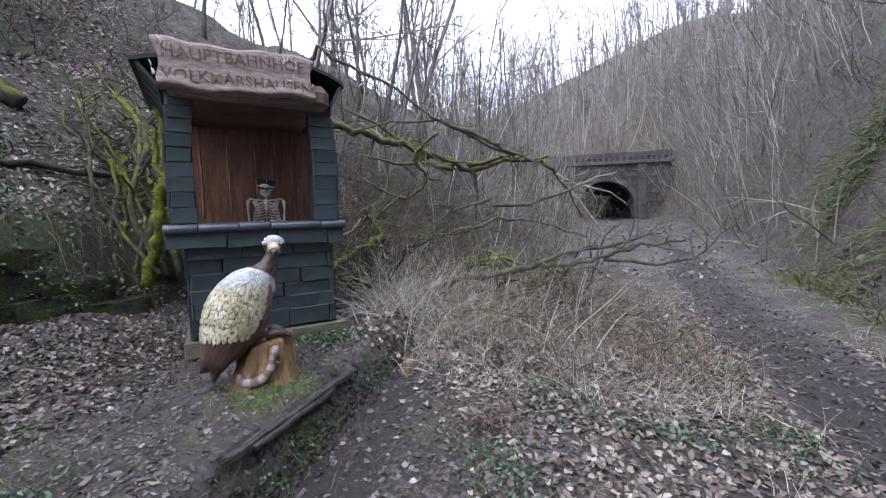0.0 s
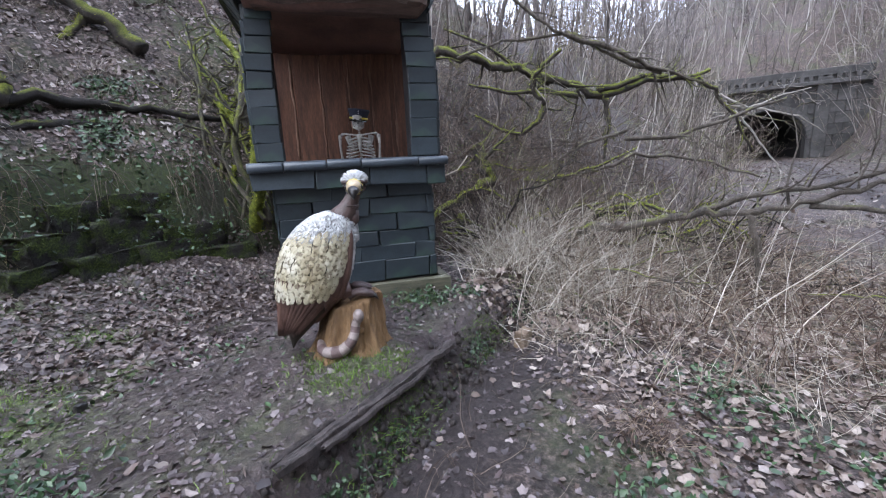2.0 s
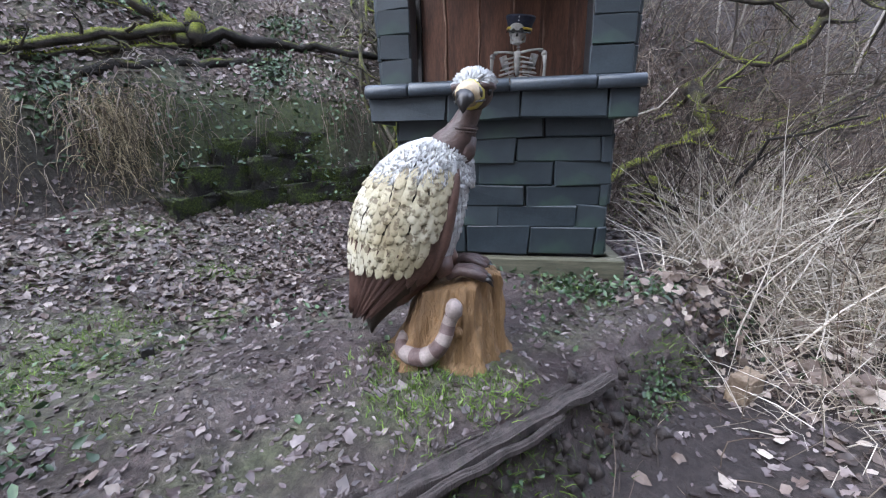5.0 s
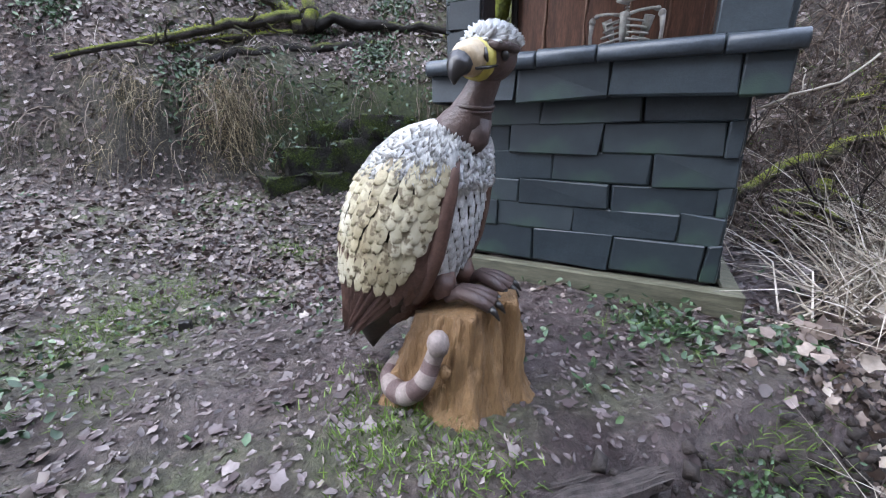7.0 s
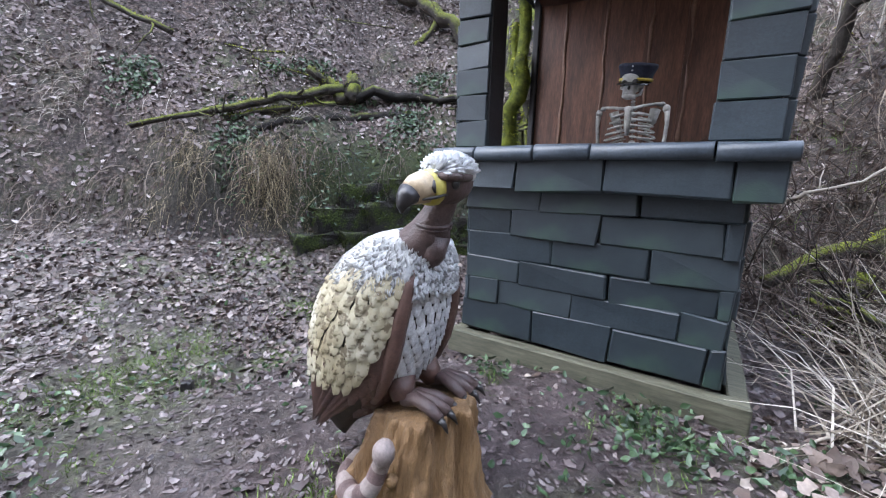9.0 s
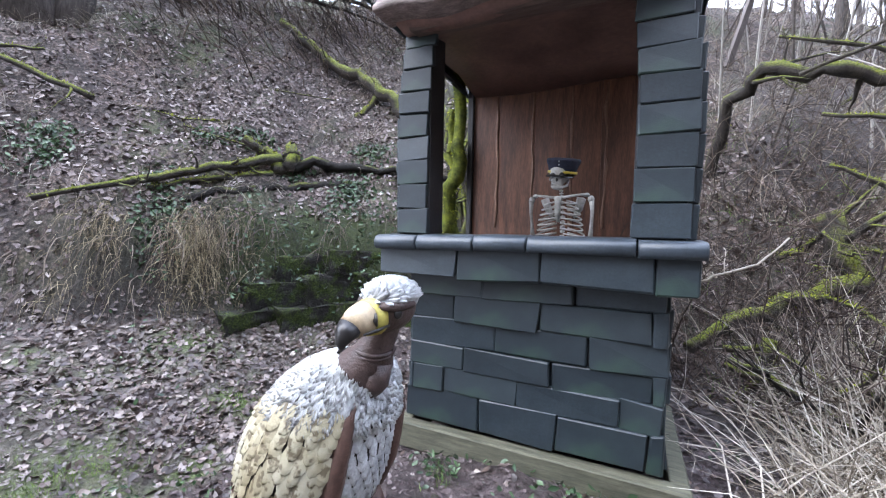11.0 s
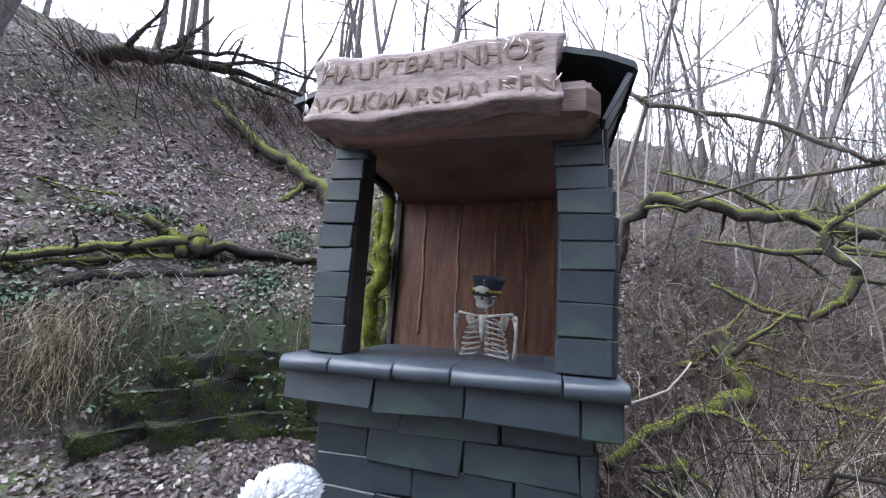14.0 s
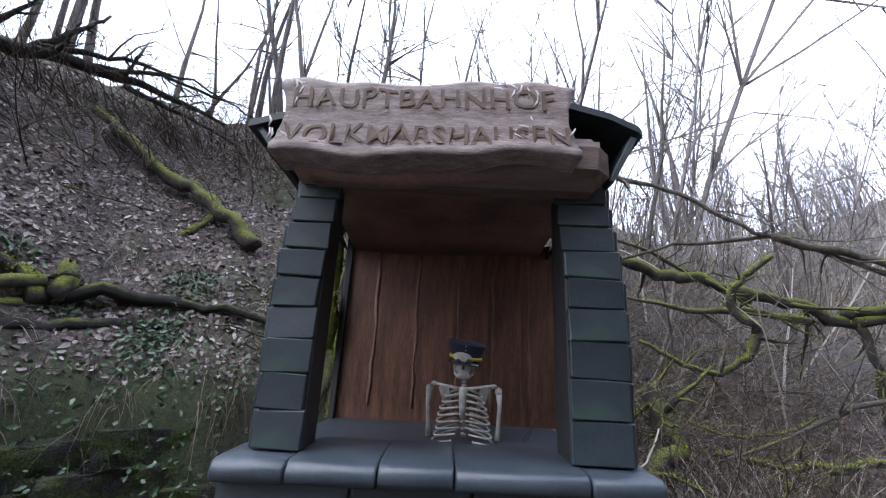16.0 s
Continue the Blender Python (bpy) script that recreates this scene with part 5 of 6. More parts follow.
fallen("upper_bough", "dark dead bough crossing above the mossy one", [
    ([(-2.81, 8.05, 3.12), (-2.46, 7.80, 3.97), (-2.06, 7.60, 4.42), (-1.50, 7.80, 4.14), (-0.80, 8.04, 3.86), (-0.28, 8.22, 3.46), (0.21, 8.39, 3.16)], 0.045, 0.022),
    ([(-1.56, 7.82, 2.93), (-0.84, 8.08, 3.16), (0.26, 8.46, 3.24), (0.73, 8.62, 2.96), (1.21, 8.79, 2.72), (1.71, 8.97, 2.57)], 0.018, 0.034),
    ([(0.15, 8.37, 3.20), (0.73, 8.57, 3.04), (1.33, 8.78, 2.76), (1.96, 9.00, 2.51), (2.42, 9.17, 2.37)], 0.05, 0.02)], BARK_BARE, 18, 9, 2, 0.28)
fallen("hooked_branch", "black hooked branch hanging in the thicket", [
    ([(-1.27, 7.78, 1.99), (-0.87, 7.92, 1.74), (-0.55, 8.03, 1.66), (-0.27, 8.12, 1.84), (-0.15, 8.17, 2.12)], 0.018, 0.05),
    ([(-0.16, 8.17, 2.10), (-0.36, 8.09, 2.45), (-0.21, 8.15, 2.73), (0.09, 8.25, 2.96)], 0.05, 0.03),
    ([(-1.39, 7.93, 2.52), (-0.77, 8.15, 2.36), (-0.22, 8.34, 2.37), (0.35, 8.54, 2.26)], 0.018, 0.05)], BARK_MOSS, 19, 7, 2, 0.3)
fallen("bleached_tips", "bleached broken branch tips at the end of the bough", [([(2.77, 9.59, 2.21), (3.28, 9.77, 1.95), (3.73, 9.93, 2.12), (4.35, 10.14, 2.26)], 0.022, 0.008), ([(2.84, 9.62, 2.05), (3.58, 9.87, 1.92), (4.20, 10.09, 1.78), (4.68, 10.26, 1.47)], 0.022, 0.007), ([(3.06, 9.69, 1.92), (3.43, 9.82, 1.52), (3.88, 9.98, 0.96), (4.07, 10.05, 0.68)], 0.02, 0.008)], simple("bleached_wood", (0.26, 0.24, 0.21), (0.48, 0.45, 0.41), 9, 0.8, 0.4), 20, 3, 1, 0.4)
fallen("tangled_bough", "dark crooked bough half buried in the tangle", [
    ([(1.15, 8.42, 1.48), (1.89, 8.68, 1.50), (2.54, 8.91, 1.69), (3.08, 9.10, 1.87), (3.64, 9.29, 2.02)], 0.045, 0.02),
    ([(0.11, 7.66, 0.90), (0.76, 7.89, 1.03), (1.22, 8.05, 1.24), (2.17, 8.38, 1.10), (3.21, 8.74, 0.76)], 0.04, 0.016),
    ([(-0.74, 7.56, 0.82), (-0.11, 7.78, 1.11), (0.45, 7.98, 1.43), (1.13, 8.22, 1.62)], 0.012, 0.03)], BARK_BARE, 27, 9, 2, 0.3)
fallen("mossy_sapling", "upright crooked stem thick with yellow-green moss behind the booth", [([(-3.5, 5.05, 0.5), (-3.22, 4.82, 1.0), (-2.98, 4.64, 1.32), (-2.86, 4.57, 1.6), (-2.80, 4.59, 2.08), (-2.99, 4.64, 2.78)], 0.075, 0.05), ([(-2.84, 4.54, 1.68), (-2.96, 4.56, 1.98), (-2.94, 4.59, 2.33)], 0.045, 0.025)], THICK_MOSS, 29, 0, 0, 0.3, "sapling")
fallen("low_branch", "long grey dead branch lying across the brush", [
    ([(0.7, 5.68, 0.38), (1.13, 5.64, 0.5), (1.51, 5.6, 0.58), (1.96, 5.55, 0.58), (2.38, 5.51, 0.69), (3.03, 5.45, 0.84), (3.37, 5.41, 0.87)], 0.05, 0.014),
    ([(1.51, 5.6, 0.58), (1.89, 5.56, 0.74), (2.31, 5.52, 0.78), (2.88, 5.46, 0.95), (3.06, 5.44, 0.95)], 0.035, 0.012),
    ([(2.38, 5.51, 0.65), (3.03, 5.45, 0.56), (3.49, 5.4, 0.63), (3.72, 5.38, 0.84), (3.88, 5.36, 1.19), (4.01, 5.35, 1.34)], 0.026, 0.008),
    ([(1.89, 5.56, 0.57), (2.0, 5.55, 0.28), (2.01, 5.55, 0.0), (2.05, 5.54, -0.4)], 0.028, 0.018),
    ([(0.75, 5.7, 0.4), (0.3, 5.9, 0.35), (-0.1, 6.1, 0.1)], 0.05, 0.055)], BARK_BARE, 22, 9, 2, 0.3)
fallen("curved_stick", "pale curved stick lying by the timber sill", [([(-0.74, 4.88, 0.05), (-0.66, 4.72, 0.07), (-0.68, 4.56, 0.05), (-0.75, 4.42, 0.03)], 0.008, 0.005)], STRAW, 23, 0, 0, category="stick")
fallen("bent_twig", "pale bent twig sticking out from behind the booth", [([(-1.2, 5.12, 0.98), (-1.1, 5.2, 1.05), (-1.0, 5.5, 1.12), (-0.95, 5.8, 1.28)], 0.008, 0.006)], STRAW, 24, 2, 1, category="twig")
for k, (pts, lab) in enumerate(((((-4.95, 2.35, 1.35), (-4.8, 2.5, 1.3), (-4.6, 2.62, 1.12), (-4.55, 2.6, 0.95)), "pale thin stick hanging over the bank"), (((-5.9, 2.6, 2.5), (-5.6, 3.0, 2.35), (-5.45, 3.3, 2.25)), "mossy stick lying on the slope"), (((-6.3, 2.1, 2.75), (-6.0, 2.6, 2.6), (-5.9, 3.0, 2.62)), "thin dead stick lying on leaves"), (((-6.6, 3.2, 3.3), (-6.5, 4.0, 3.35), (-6.3, 4.6, 3.3)), "thin dead stick lying on leaves"))):
    fallen("stick", lab, [([Vector(p) for p in pts], 0.012, 0.007)], STRAW if k == 0 else BARK_MOSS, 40 + k, 2, 1, category="stick")


def build_edge_log():
    """A split rotten log: ridged flat top, broken ends."""
    pts = np.array([(-0.86, 2.0), (-0.765, 2.4), (-0.65, 2.85), (-0.545, 3.3), (-0.46, 3.72), (-0.415, 3.95)])
    log = thing("edging_log", pose(-0.65, 2.85, land1(-0.75, 2.85)), "weathered split log edging the trodden terrace", "log")
    o = log.matrix_world.translation
    ribs = 13
    for name, off, drop, w, h, u0, u1, seed in (("split_plank", 0.0, 0.0, 0.029, 0.05, 0.02, 0.66, 5), ("loose_splinter", -0.05, 0.004, 0.012, 0.016, 0.3, 0.56, 7), ("loose_splinter", 0.045, -0.02, 0.013, 0.03, 0.12, 0.5, 8), ("loose_splinter", -0.035, 0.006, 0.01, 0.014, 0.02, 0.2, 9)):
        rnd = random.Random(seed)
        n, bm, prev = 60, bmesh.new(), None
        ends = [(rnd.uniform(0, 0.05), rnd.uniform(0, 0.06)) for _ in range(ribs + 2)]
        for i in range(n + 1):
            ring = []
            for j in range(ribs + 2):
                c = min(max((j - 1) / (ribs - 1), 0), 1)
                f = ends[j][0] + (1 - ends[j][0] - ends[j][1]) * i / n
                u = (u0 + (u1 - u0) * f) * (len(pts) - 1)
                k = min(int(u), len(pts) - 2)
                p = pts[k] + (pts[k + 1] - pts[k]) * (u - k)
                d = (pts[k + 1] - pts[k]) / np.linalg.norm(pts[k + 1] - pts[k])
                s = np.array([d[1], -d[0]])
                side = (2 * c - 1) * w * (1 + 0.3 * noise.noise(Vector((u * 3.1, seed, c)))) + off + 0.012 * noise.noise(Vector((u * 4.0, seed, 9)))
                base = 0.03 - 0.012 * u + 0.012 * noise.noise(Vector((u * 2.2, seed, 3)))
                rib = 0.011 * noise.noise(Vector((c * 7.5, u * 1.4, seed))) + 0.005 * noise.noise(Vector((c * 17, u * 6, seed)))
                z = base + drop + rib * min(1, w / 0.02) - (0.6 * h if j in (0, ribs + 1) else 0) - 0.01 * abs(2 * c - 1) ** 3
                q = p + s * side
                ring.append(bm.verts.new((q[0] - o.x, q[1] - o.y, z - o.z)))
            if prev:
                for j in range(ribs + 1):
                    bm.faces.new((prev[j], prev[j + 1], ring[j + 1], ring[j]))
            prev = ring
        part(name, bm, WEATHERED, log)
    return log


build_edge_log()


def build_stone(name, x, y, r, mat, label, seed, squash=0.7, lift=0.3, category="rock"):
    rnd = random.Random(seed)
    bm = bmesh.new()
    bmesh.ops.create_icosphere(bm, subdivisions=4, radius=1)
    off = Vector((rnd.uniform(0, 50),) * 3)
    for v in bm.verts:
        d = v.co.normalized()
        k = 1 + 0.16 * noise.noise(d * 1.4 + off) + 0.13 * noise.noise(d * 4 + off) + 0.12 * noise.noise(d * 10 + off) + 0.08 * noise.noise(d * 24 + off)
        c = [1.22 * max(-0.58, min(0.58, q)) for q in d]
        v.co = Vector((c[0] * r[0], c[1] * r[1], c[2] * r[2])) * k
    ob = part(name, bm, mat, None, "", True)
    ob.matrix_world = pose(x, y, land1(x, y) + r[2] * lift, rnd.uniform(-8, 8), rnd.uniform(-8, 8), rnd.uniform(0, 180))
    return tagged(ob, label, category, "mossy bank stones" if category == "rock" else "")


def rock_moss():
    m, nd, lk, bs = nodes_of("moss_covered_rock")
    n1, n2 = noise_tex(nd, lk, 6, 5), noise_tex(nd, lk, 55, 5, 0.7)
    moss = ramp(nd, lk, n2, [(0.3, (0.01, 0.016, 0.004)), (0.5, (0.04, 0.062, 0.009)), (0.72, (0.12, 0.16, 0.022))])
    rock = ramp(nd, lk, n2, [(0.3, (0.012, 0.011, 0.01)), (0.7, (0.045, 0.042, 0.038))])
    f = ramp(nd, lk, n1, [(0.45, (0, 0, 0)), (0.58, (1, 1, 1))])
    lk.new(mix(nd, lk, f, rock, moss), bs.inputs["Base Color"])
    bs.inputs["Roughness"].default_value = 0.95
    bumped(nd, lk, bs, n2, 1.0, 0.05)
    return m


ROCK_MOSS = rock_moss()
LEDGES = ((-4.28, 3.15, 0.28, 0.0, 12), (-4.24, 3.7, 0.32, 0.0, 4), (-4.1, 4.3, 0.34, 0.0, -14), (-3.8, 4.8, 0.32, 0.0, -35), (-4.36, 3.4, 0.3, 0.22, 8), (-4.28, 4.0, 0.34, 0.23, -8), (-4.0, 4.6, 0.32, 0.22, -28), (-4.44, 3.7, 0.3, 0.45, 0), (-4.32, 4.25, 0.32, 0.44, -12))
for k, (x, y, s, up, rz) in enumerate(LEDGES):
    ob = build_stone("mossy_rock", x, y, (s * 0.7, s * 1.35, s * 0.82), ROCK_MOSS, "dark ledge rock overgrown with green moss", 60 + k, 0.7, 0.1)
    ob.matrix_world = pose(x - up * 0.15, y, land1(x + 0.42, y) + 0.11 + up, 0, 2 - k % 3 * 2, rz)
srnd = random.Random(9)
for ob in [o for o in scene.objects if o.name.startswith("mossy_rock")]:
    m = ob.matrix_world
    for v in ob.data.vertices:
        if v.normal.z > -0.1 and srnd.random() < 0.16 and noise.noise(v.co * 5 + m.translation) > -0.15:
            ROCK_SPOTS.append((pose(*ob.location, *[math.degrees(a) for a in ob.rotation_euler]) @ v.co, v.normal.copy()))
build_stone("dark_clod", -2.26, 2.24, (0.035, 0.035, 0.04), CLAW, "small round black clod on the mud", 80, category="clod")
# A rounded stone mesh stands in for a clump of pale leaves.
build_stone("pale_stump_face", -0.12, 4.1, (0.10, 0.06, 0.11), simple("pale_leaf_lump", (0.12, 0.085, 0.06), (0.24, 0.18, 0.125), 9, 0.8, 0.4), "pale lump standing in for a clump of leaves", 81, lift=0.3, category="wood lump")


# ---- creepers beside the booth ----
def build_creeper():
    rnd = random.Random(61)
    base = Vector((-3.62, 5.05, 0.62))
    ob = thing("creeper_clump", pose(*base), "tangle of hanging creeper stems with yellow-green moss", "creeper")
    for k in range(19):
        a = rnd.uniform(0, 6.28)
        top = Vector((-1.3 + rnd.uniform(-0.7, 0.8), 0.75 + rnd.uniform(-0.3, 0.8), 2.3 + rnd.uniform(-0.5, 0.9)))
        bot = Vector((rnd.uniform(-0.35, 0.45), rnd.uniform(-0.25, 0.35), rnd.uniform(-0.2, 0.1)))
        pts = []
        for i in range(14):
            u = i / 13
            p = bot.lerp(top, u) + Vector((0.12 * math.sin(u * 9 + k), 0.1 * math.cos(u * 8 + 2 * k), 0.35 * math.sin(u * 3.1)))
            pts.append(p + Vector((rnd.gauss(0, 0.03), rnd.gauss(0, 0.03), rnd.gauss(0, 0.02))))
        t = Tubes()
        grow(t, rnd, pts, 0.045 * rnd.uniform(0.5, 1.2), 0.014, 1, 6, 6, 0, 0.25, 0.22, -0.2)
        t.link("creeper_stem", BARK_CREEPER, ob)
        if k % 2 == 0:
            t = Tubes()
            i0 = rnd.randint(1, 7)
            seg = pts[i0:i0 + 4]
            fine = []
            for a2, b2 in zip(seg, seg[1:]):
                fine += [a2.lerp(b2, q / 5) for q in range(5)]
            for p in fine:
                for _ in range(26):
                    nn = Vector((rnd.gauss(0, 1), rnd.gauss(0, 1), rnd.gauss(0, 1))).normalized()
                    MOSS_SPOTS.append((base + p + nn * 0.034, nn))
            t.add(fine, [rnd.uniform(0.024, 0.042) for _ in fine], 9)
            t.link("moss_cushion", THICK_MOSS, ob, "thick yellow-green moss")
    t = Tubes()
    pts = [Vector((0.22 + 0.05 * math.sin(i * 1.3), 0.05 * math.cos(i), -0.1 + i * 0.16)) + Vector((-0.02 * i, 0.02 * i, 0)) for i in range(14)]
    t.add(pts, [rnd.uniform(0.03, 0.055) for _ in pts], 9)
    t.link("creeper_stem", BARK_CREEPER, ob)
    for p, q in zip(pts, pts[1:]):
        for _ in range(45):
            nn = Vector((rnd.gauss(0, 1), rnd.gauss(0, 1), rnd.gauss(0, 0.5))).normalized()
            MOSS_SPOTS.append((base + p.lerp(q, rnd.random()) + nn * 0.042, nn))


build_creeper()


# more dead wood lying in the thicket
drnd = random.Random(123)
for k in range(28):
    x, y = drnd.uniform(-1.6, 1.9), drnd.uniform(5.9, 8.2)
    z = land1(x, y) + drnd.uniform(0.05, 0.65)
    a = drnd.uniform(-0.9, 0.7)
    ln = drnd.uniform(0.9, 2.2)
    line = [(x + ln * u * math.cos(a) + drnd.gauss(0, 0.05), y + ln * u * math.sin(a) * 0.6 + drnd.gauss(0, 0.05), z + ln * u * drnd.uniform(-0.1, 0.35) + drnd.gauss(0, 0.06)) for u in (0, 0.25, 0.5, 0.75, 1.0)]
    fallen("dead_branch", "crooked dead branch with moss lying in the thicket" if k % 2 else "bare crooked dead branch tangled in the thicket", [(line, drnd.uniform(0.014, 0.038), 0.007)], BARK_MOSS if k % 2 else BARK_DARK, 300 + k, 5, 2, 0.35)
for k in range(9):
    x, y = drnd.uniform(0.3, 2.6), drnd.uniform(4.3, 5.8)
    z = land1(x, y) + drnd.uniform(0.05, 0.35)
    a = drnd.uniform(-0.6, 0.6) + (math.pi if k % 3 == 0 else 0)
    ln = drnd.uniform(0.6, 1.4)
    line = [(x + ln * u * math.cos(a) + drnd.gauss(0, 0.04), y + ln * u * math.sin(a) + drnd.gauss(0, 0.04), z + ln * u * drnd.uniform(-0.1, 0.3) + drnd.gauss(0, 0.04)) for u in (0, 0.33, 0.66, 1.0)]
    fallen("dead_branch", "thin grey dead branch lying across dry grass", [(line, drnd.uniform(0.012, 0.022), 0.005)], BARK_BARE, 240 + k, 4, 2, 0.4)


# ---- the tunnel portal at the end of the cutting ----
def build_portal():
    base = pose(15.5, 40.9, 0.75, 0, 0, -10.3) @ Matrix.Scale(1.1, 4)
    ob = thing("tunnel_portal", base, "dark stone railway tunnel portal with arched mouth", "tunnel portal")
    n = 24
    arch = [(-2.36, 0)] + [(-2.36 * math.cos(math.pi * i / n), 1.35 + 2.1 * math.sin(math.pi * i / n)) for i in range(n + 1)] + [(2.36, 0)]
    bm = bmesh.new()
    outer = []
    for x, z in arch:
        if z == 0:
            outer.append((math.copysign(5.5, x), 0))
        else:
            a = math.atan2(z - 1.35, x)
            k = min(5.5 / max(abs(math.cos(a)), 1e-6), 4.2 / max(abs(math.sin(a)), 1e-6))
            outer.append((k * math.cos(a), 1.35 + k * math.sin(a)))
    rings = []
    for y in (0, 0.9):
        rings.append(([bm.verts.new((x, y, z)) for x, z in arch], [bm.verts.new((x, y, z)) for x, z in outer]))
    for i in range(len(arch) - 1):
        for (a, o), flip in zip(rings, (False, True)):
            bm.faces.new((a[i], a[i + 1], o[i + 1], o[i]))
        bm.faces.new((rings[0][0][i], rings[1][0][i], rings[1][0][i + 1], rings[0][0][i + 1]))
        bm.faces.new((rings[0][1][i], rings[0][1][i + 1], rings[1][1][i + 1], rings[1][1][i]))
    part("wall", bm, STONE, ob)
    bm = bmesh.new()
    r0 = [bm.verts.new((x, 0.9, z)) for x, z in arch]
    r1 = [bm.verts.new((x, 10.0, z)) for x, z in arch]
    for i in range(len(arch) - 1):
        bm.faces.new((r0[i], r1[i], r1[i + 1], r0[i + 1]))
    # End cap closes the short bore; its black replaces the unlit depth.
    bm.faces.new(r1)
    part("bore", bm, VOID, ob, "closed tunnel bore with its darkness painted black")
    for i in range(n):
        a = math.pi * (i + 0.5) / n
        s = part("arch_stone", slab((0.42, 0.2, 0.3), (0, 0, 0), 0.02, 0.01, i), STONE, ob)
        s.matrix_basis = Matrix.Translation((2.6 * math.cos(a), -0.04, 1.35 + 2.33 * math.sin(a))) @ Matrix.Rotation(-a, 4, "Y")
    for x in (-3.7, 3.0):
        part("pilaster", slab((0.75, 0.35, 5.4), (x, -0.12, 2.7), 0.03), STONE, ob)
    part("cornice", slab((11.2, 0.5, 0.28), (0, -0.15, 5.05), 0.04), STONE, ob)
    part("parapet", slab((11.0, 0.6, 0.5), (0, 0.2, 5.75), 0.04), STONE, ob)
    for i in range(22):
        s = part("corbel", slab((0.24, 0.3, 0.36), (0, 0, 0), 0.02, 0.01, i), STONE, ob)
        s.matrix_basis = pose(-5.2 + i * 0.495, -0.1, 5.4)
    for r in range(6):
        for k in range(11):
            x = -5.25 + k * 1.0 + 0.5 * (r % 2)
            z = 0.4 + r * 0.75
            if math.hypot(x / 2.9, (z - 1.35) / 2.75) < 1.12 or (abs(x) < 3.0 and z < 1.4) or x > 5.3:
                continue
            s = part("block", slab((0.97, 0.1, 0.72), (0, 0, 0), 0.03, 0.012, r * 11 + k), STONE, ob)
            s.matrix_basis = pose(x, -0.03, z)
    return ob


build_portal()


# ---- loose cover: leaves, grass, twigs ----
def lobed_leaf():
    ring = []
    for i, r in enumerate((1.0, 0.66, 0.9, 0.62, 0.66, 0.42, 0.66, 0.62, 0.9, 0.66)):
        a = 2 * math.pi * i / 10
        ring.append((r * math.cos(a), r * math.sin(a) * 0.95, 0.12 * r * r + 0.12 * math.sin(a * 2)))
    return [(-0.15, 0, 0.0)] + ring, [(0, i + 1, (i + 1) % 10 + 1) for i in range(10)]


OVAL = ([(-1, 0, 0.1), (-0.45, 0.42, 0.16), (0.3, 0.45, 0.15), (1, 0, 0.2), (0.3, -0.45, 0.15), (-0.45, -0.42, 0.16), (0, 0, 0.0)], [(6, 0, 5), (6, 5, 4), (6, 4, 3), (6, 3, 2), (6, 2, 1), (6, 1, 0)])
LOBED = lobed_leaf()
FLAT = ([(x, y, z * 0.35) for x, y, z in LOBED[0]], LOBED[1])


def foot_l(x, y):
    return signed(LEFT_FOOT, x, y)


def foot_r(x, y):
    return -signed(RIGHT_FOOT, x, y)


def clear_of_booth(x, y):
    c, s = math.cos(radians(32.5)), math.sin(radians(32.5))
    u, v = (x + 1.52) * c + (y - 4.12) * s, -(x + 1.52) * s + (y - 4.12) * c
    return ~((abs(u) < 0.76) & (v > -0.02) & (v < 1.35))


def w_terrace(x, y):
    d, dl = signed(TERRACE, x, y), foot_l(x, y)
    bare = np.exp(-((x + 1.1) ** 2 + (y - 2.9) ** 2) / 1.5)
    w = np.where((d > 0.02) & (dl < 0.1), 0.3 + 0.6 * ease(-x, 1.8, 3.2) - 0.75 * bare + 0.6 * lumps(x, y, 2, 31), 0)
    return np.clip(w, 0, 1) * clear_of_booth(x, y) * (1 - 0.75 * green_patch(x, y))


def w_low(x, y):
    d, dk = signed(TERRACE, x, y), np.abs(signed(TRACK, x, y))
    return np.where((d < 0) & (foot_l(x, y) < 0.5) & (foot_r(x, y) < 0.3), 0.03 + 0.97 * ease(x + 0.3 * y, 0.95, 1.8), 0) * np.where(dk < 0.62, 0.03, 1.0)


def w_slope(x, y):
    dl, dr = foot_l(x, y), foot_r(x, y)
    return np.where((dl > 0.1 + 0.24 * ease(y, 1.5, 2.0)) & (dl < 9), np.where(x > -2.6 + 0.12 * (y - 6), 0.2, 1.0) * np.clip(1.0 - dl / 14, 0.2, 1) * np.clip(0.75 + lumps(x, y, 1.2, 33), 0.1, 1), 0)


def leaves(name, n, box, w, size, template, mat, label, tilt=0.35, lift=0.008):
    x, y = pick(n, box, w)
    return scatter(name, *template, on_ground(x, y, lift), slope_normals(x, y), RS.uniform(size[0], size[1], len(x)), mat, label, "leaf litter", tilt)


leaves("leaf_litter", 5500, (-5, -0.5, 0.2, 6.5), w_terrace, (0.014, 0.038), OVAL, LEAF, "wet brown leaves trodden into the terrace mud", 0.5, 0.008)
leaves("lobed_litter", 4200, (-5, -0.5, 0.2, 6.5), w_terrace, (0.016, 0.038), FLAT, LEAF, "wet brown maple leaves on the terrace mud", 0.45, 0.01)
w_all = lambda x, y: np.where((signed(TERRACE, x, y) > -0.02) & (foot_l(x, y) < 0.1), 0.85 - 0.75 * np.exp(-((x + 0.9) ** 2 + (y - 3.1) ** 2) / 1.1), 0.0) * clear_of_booth(x, y) * (1 - 0.75 * green_patch(x, y))
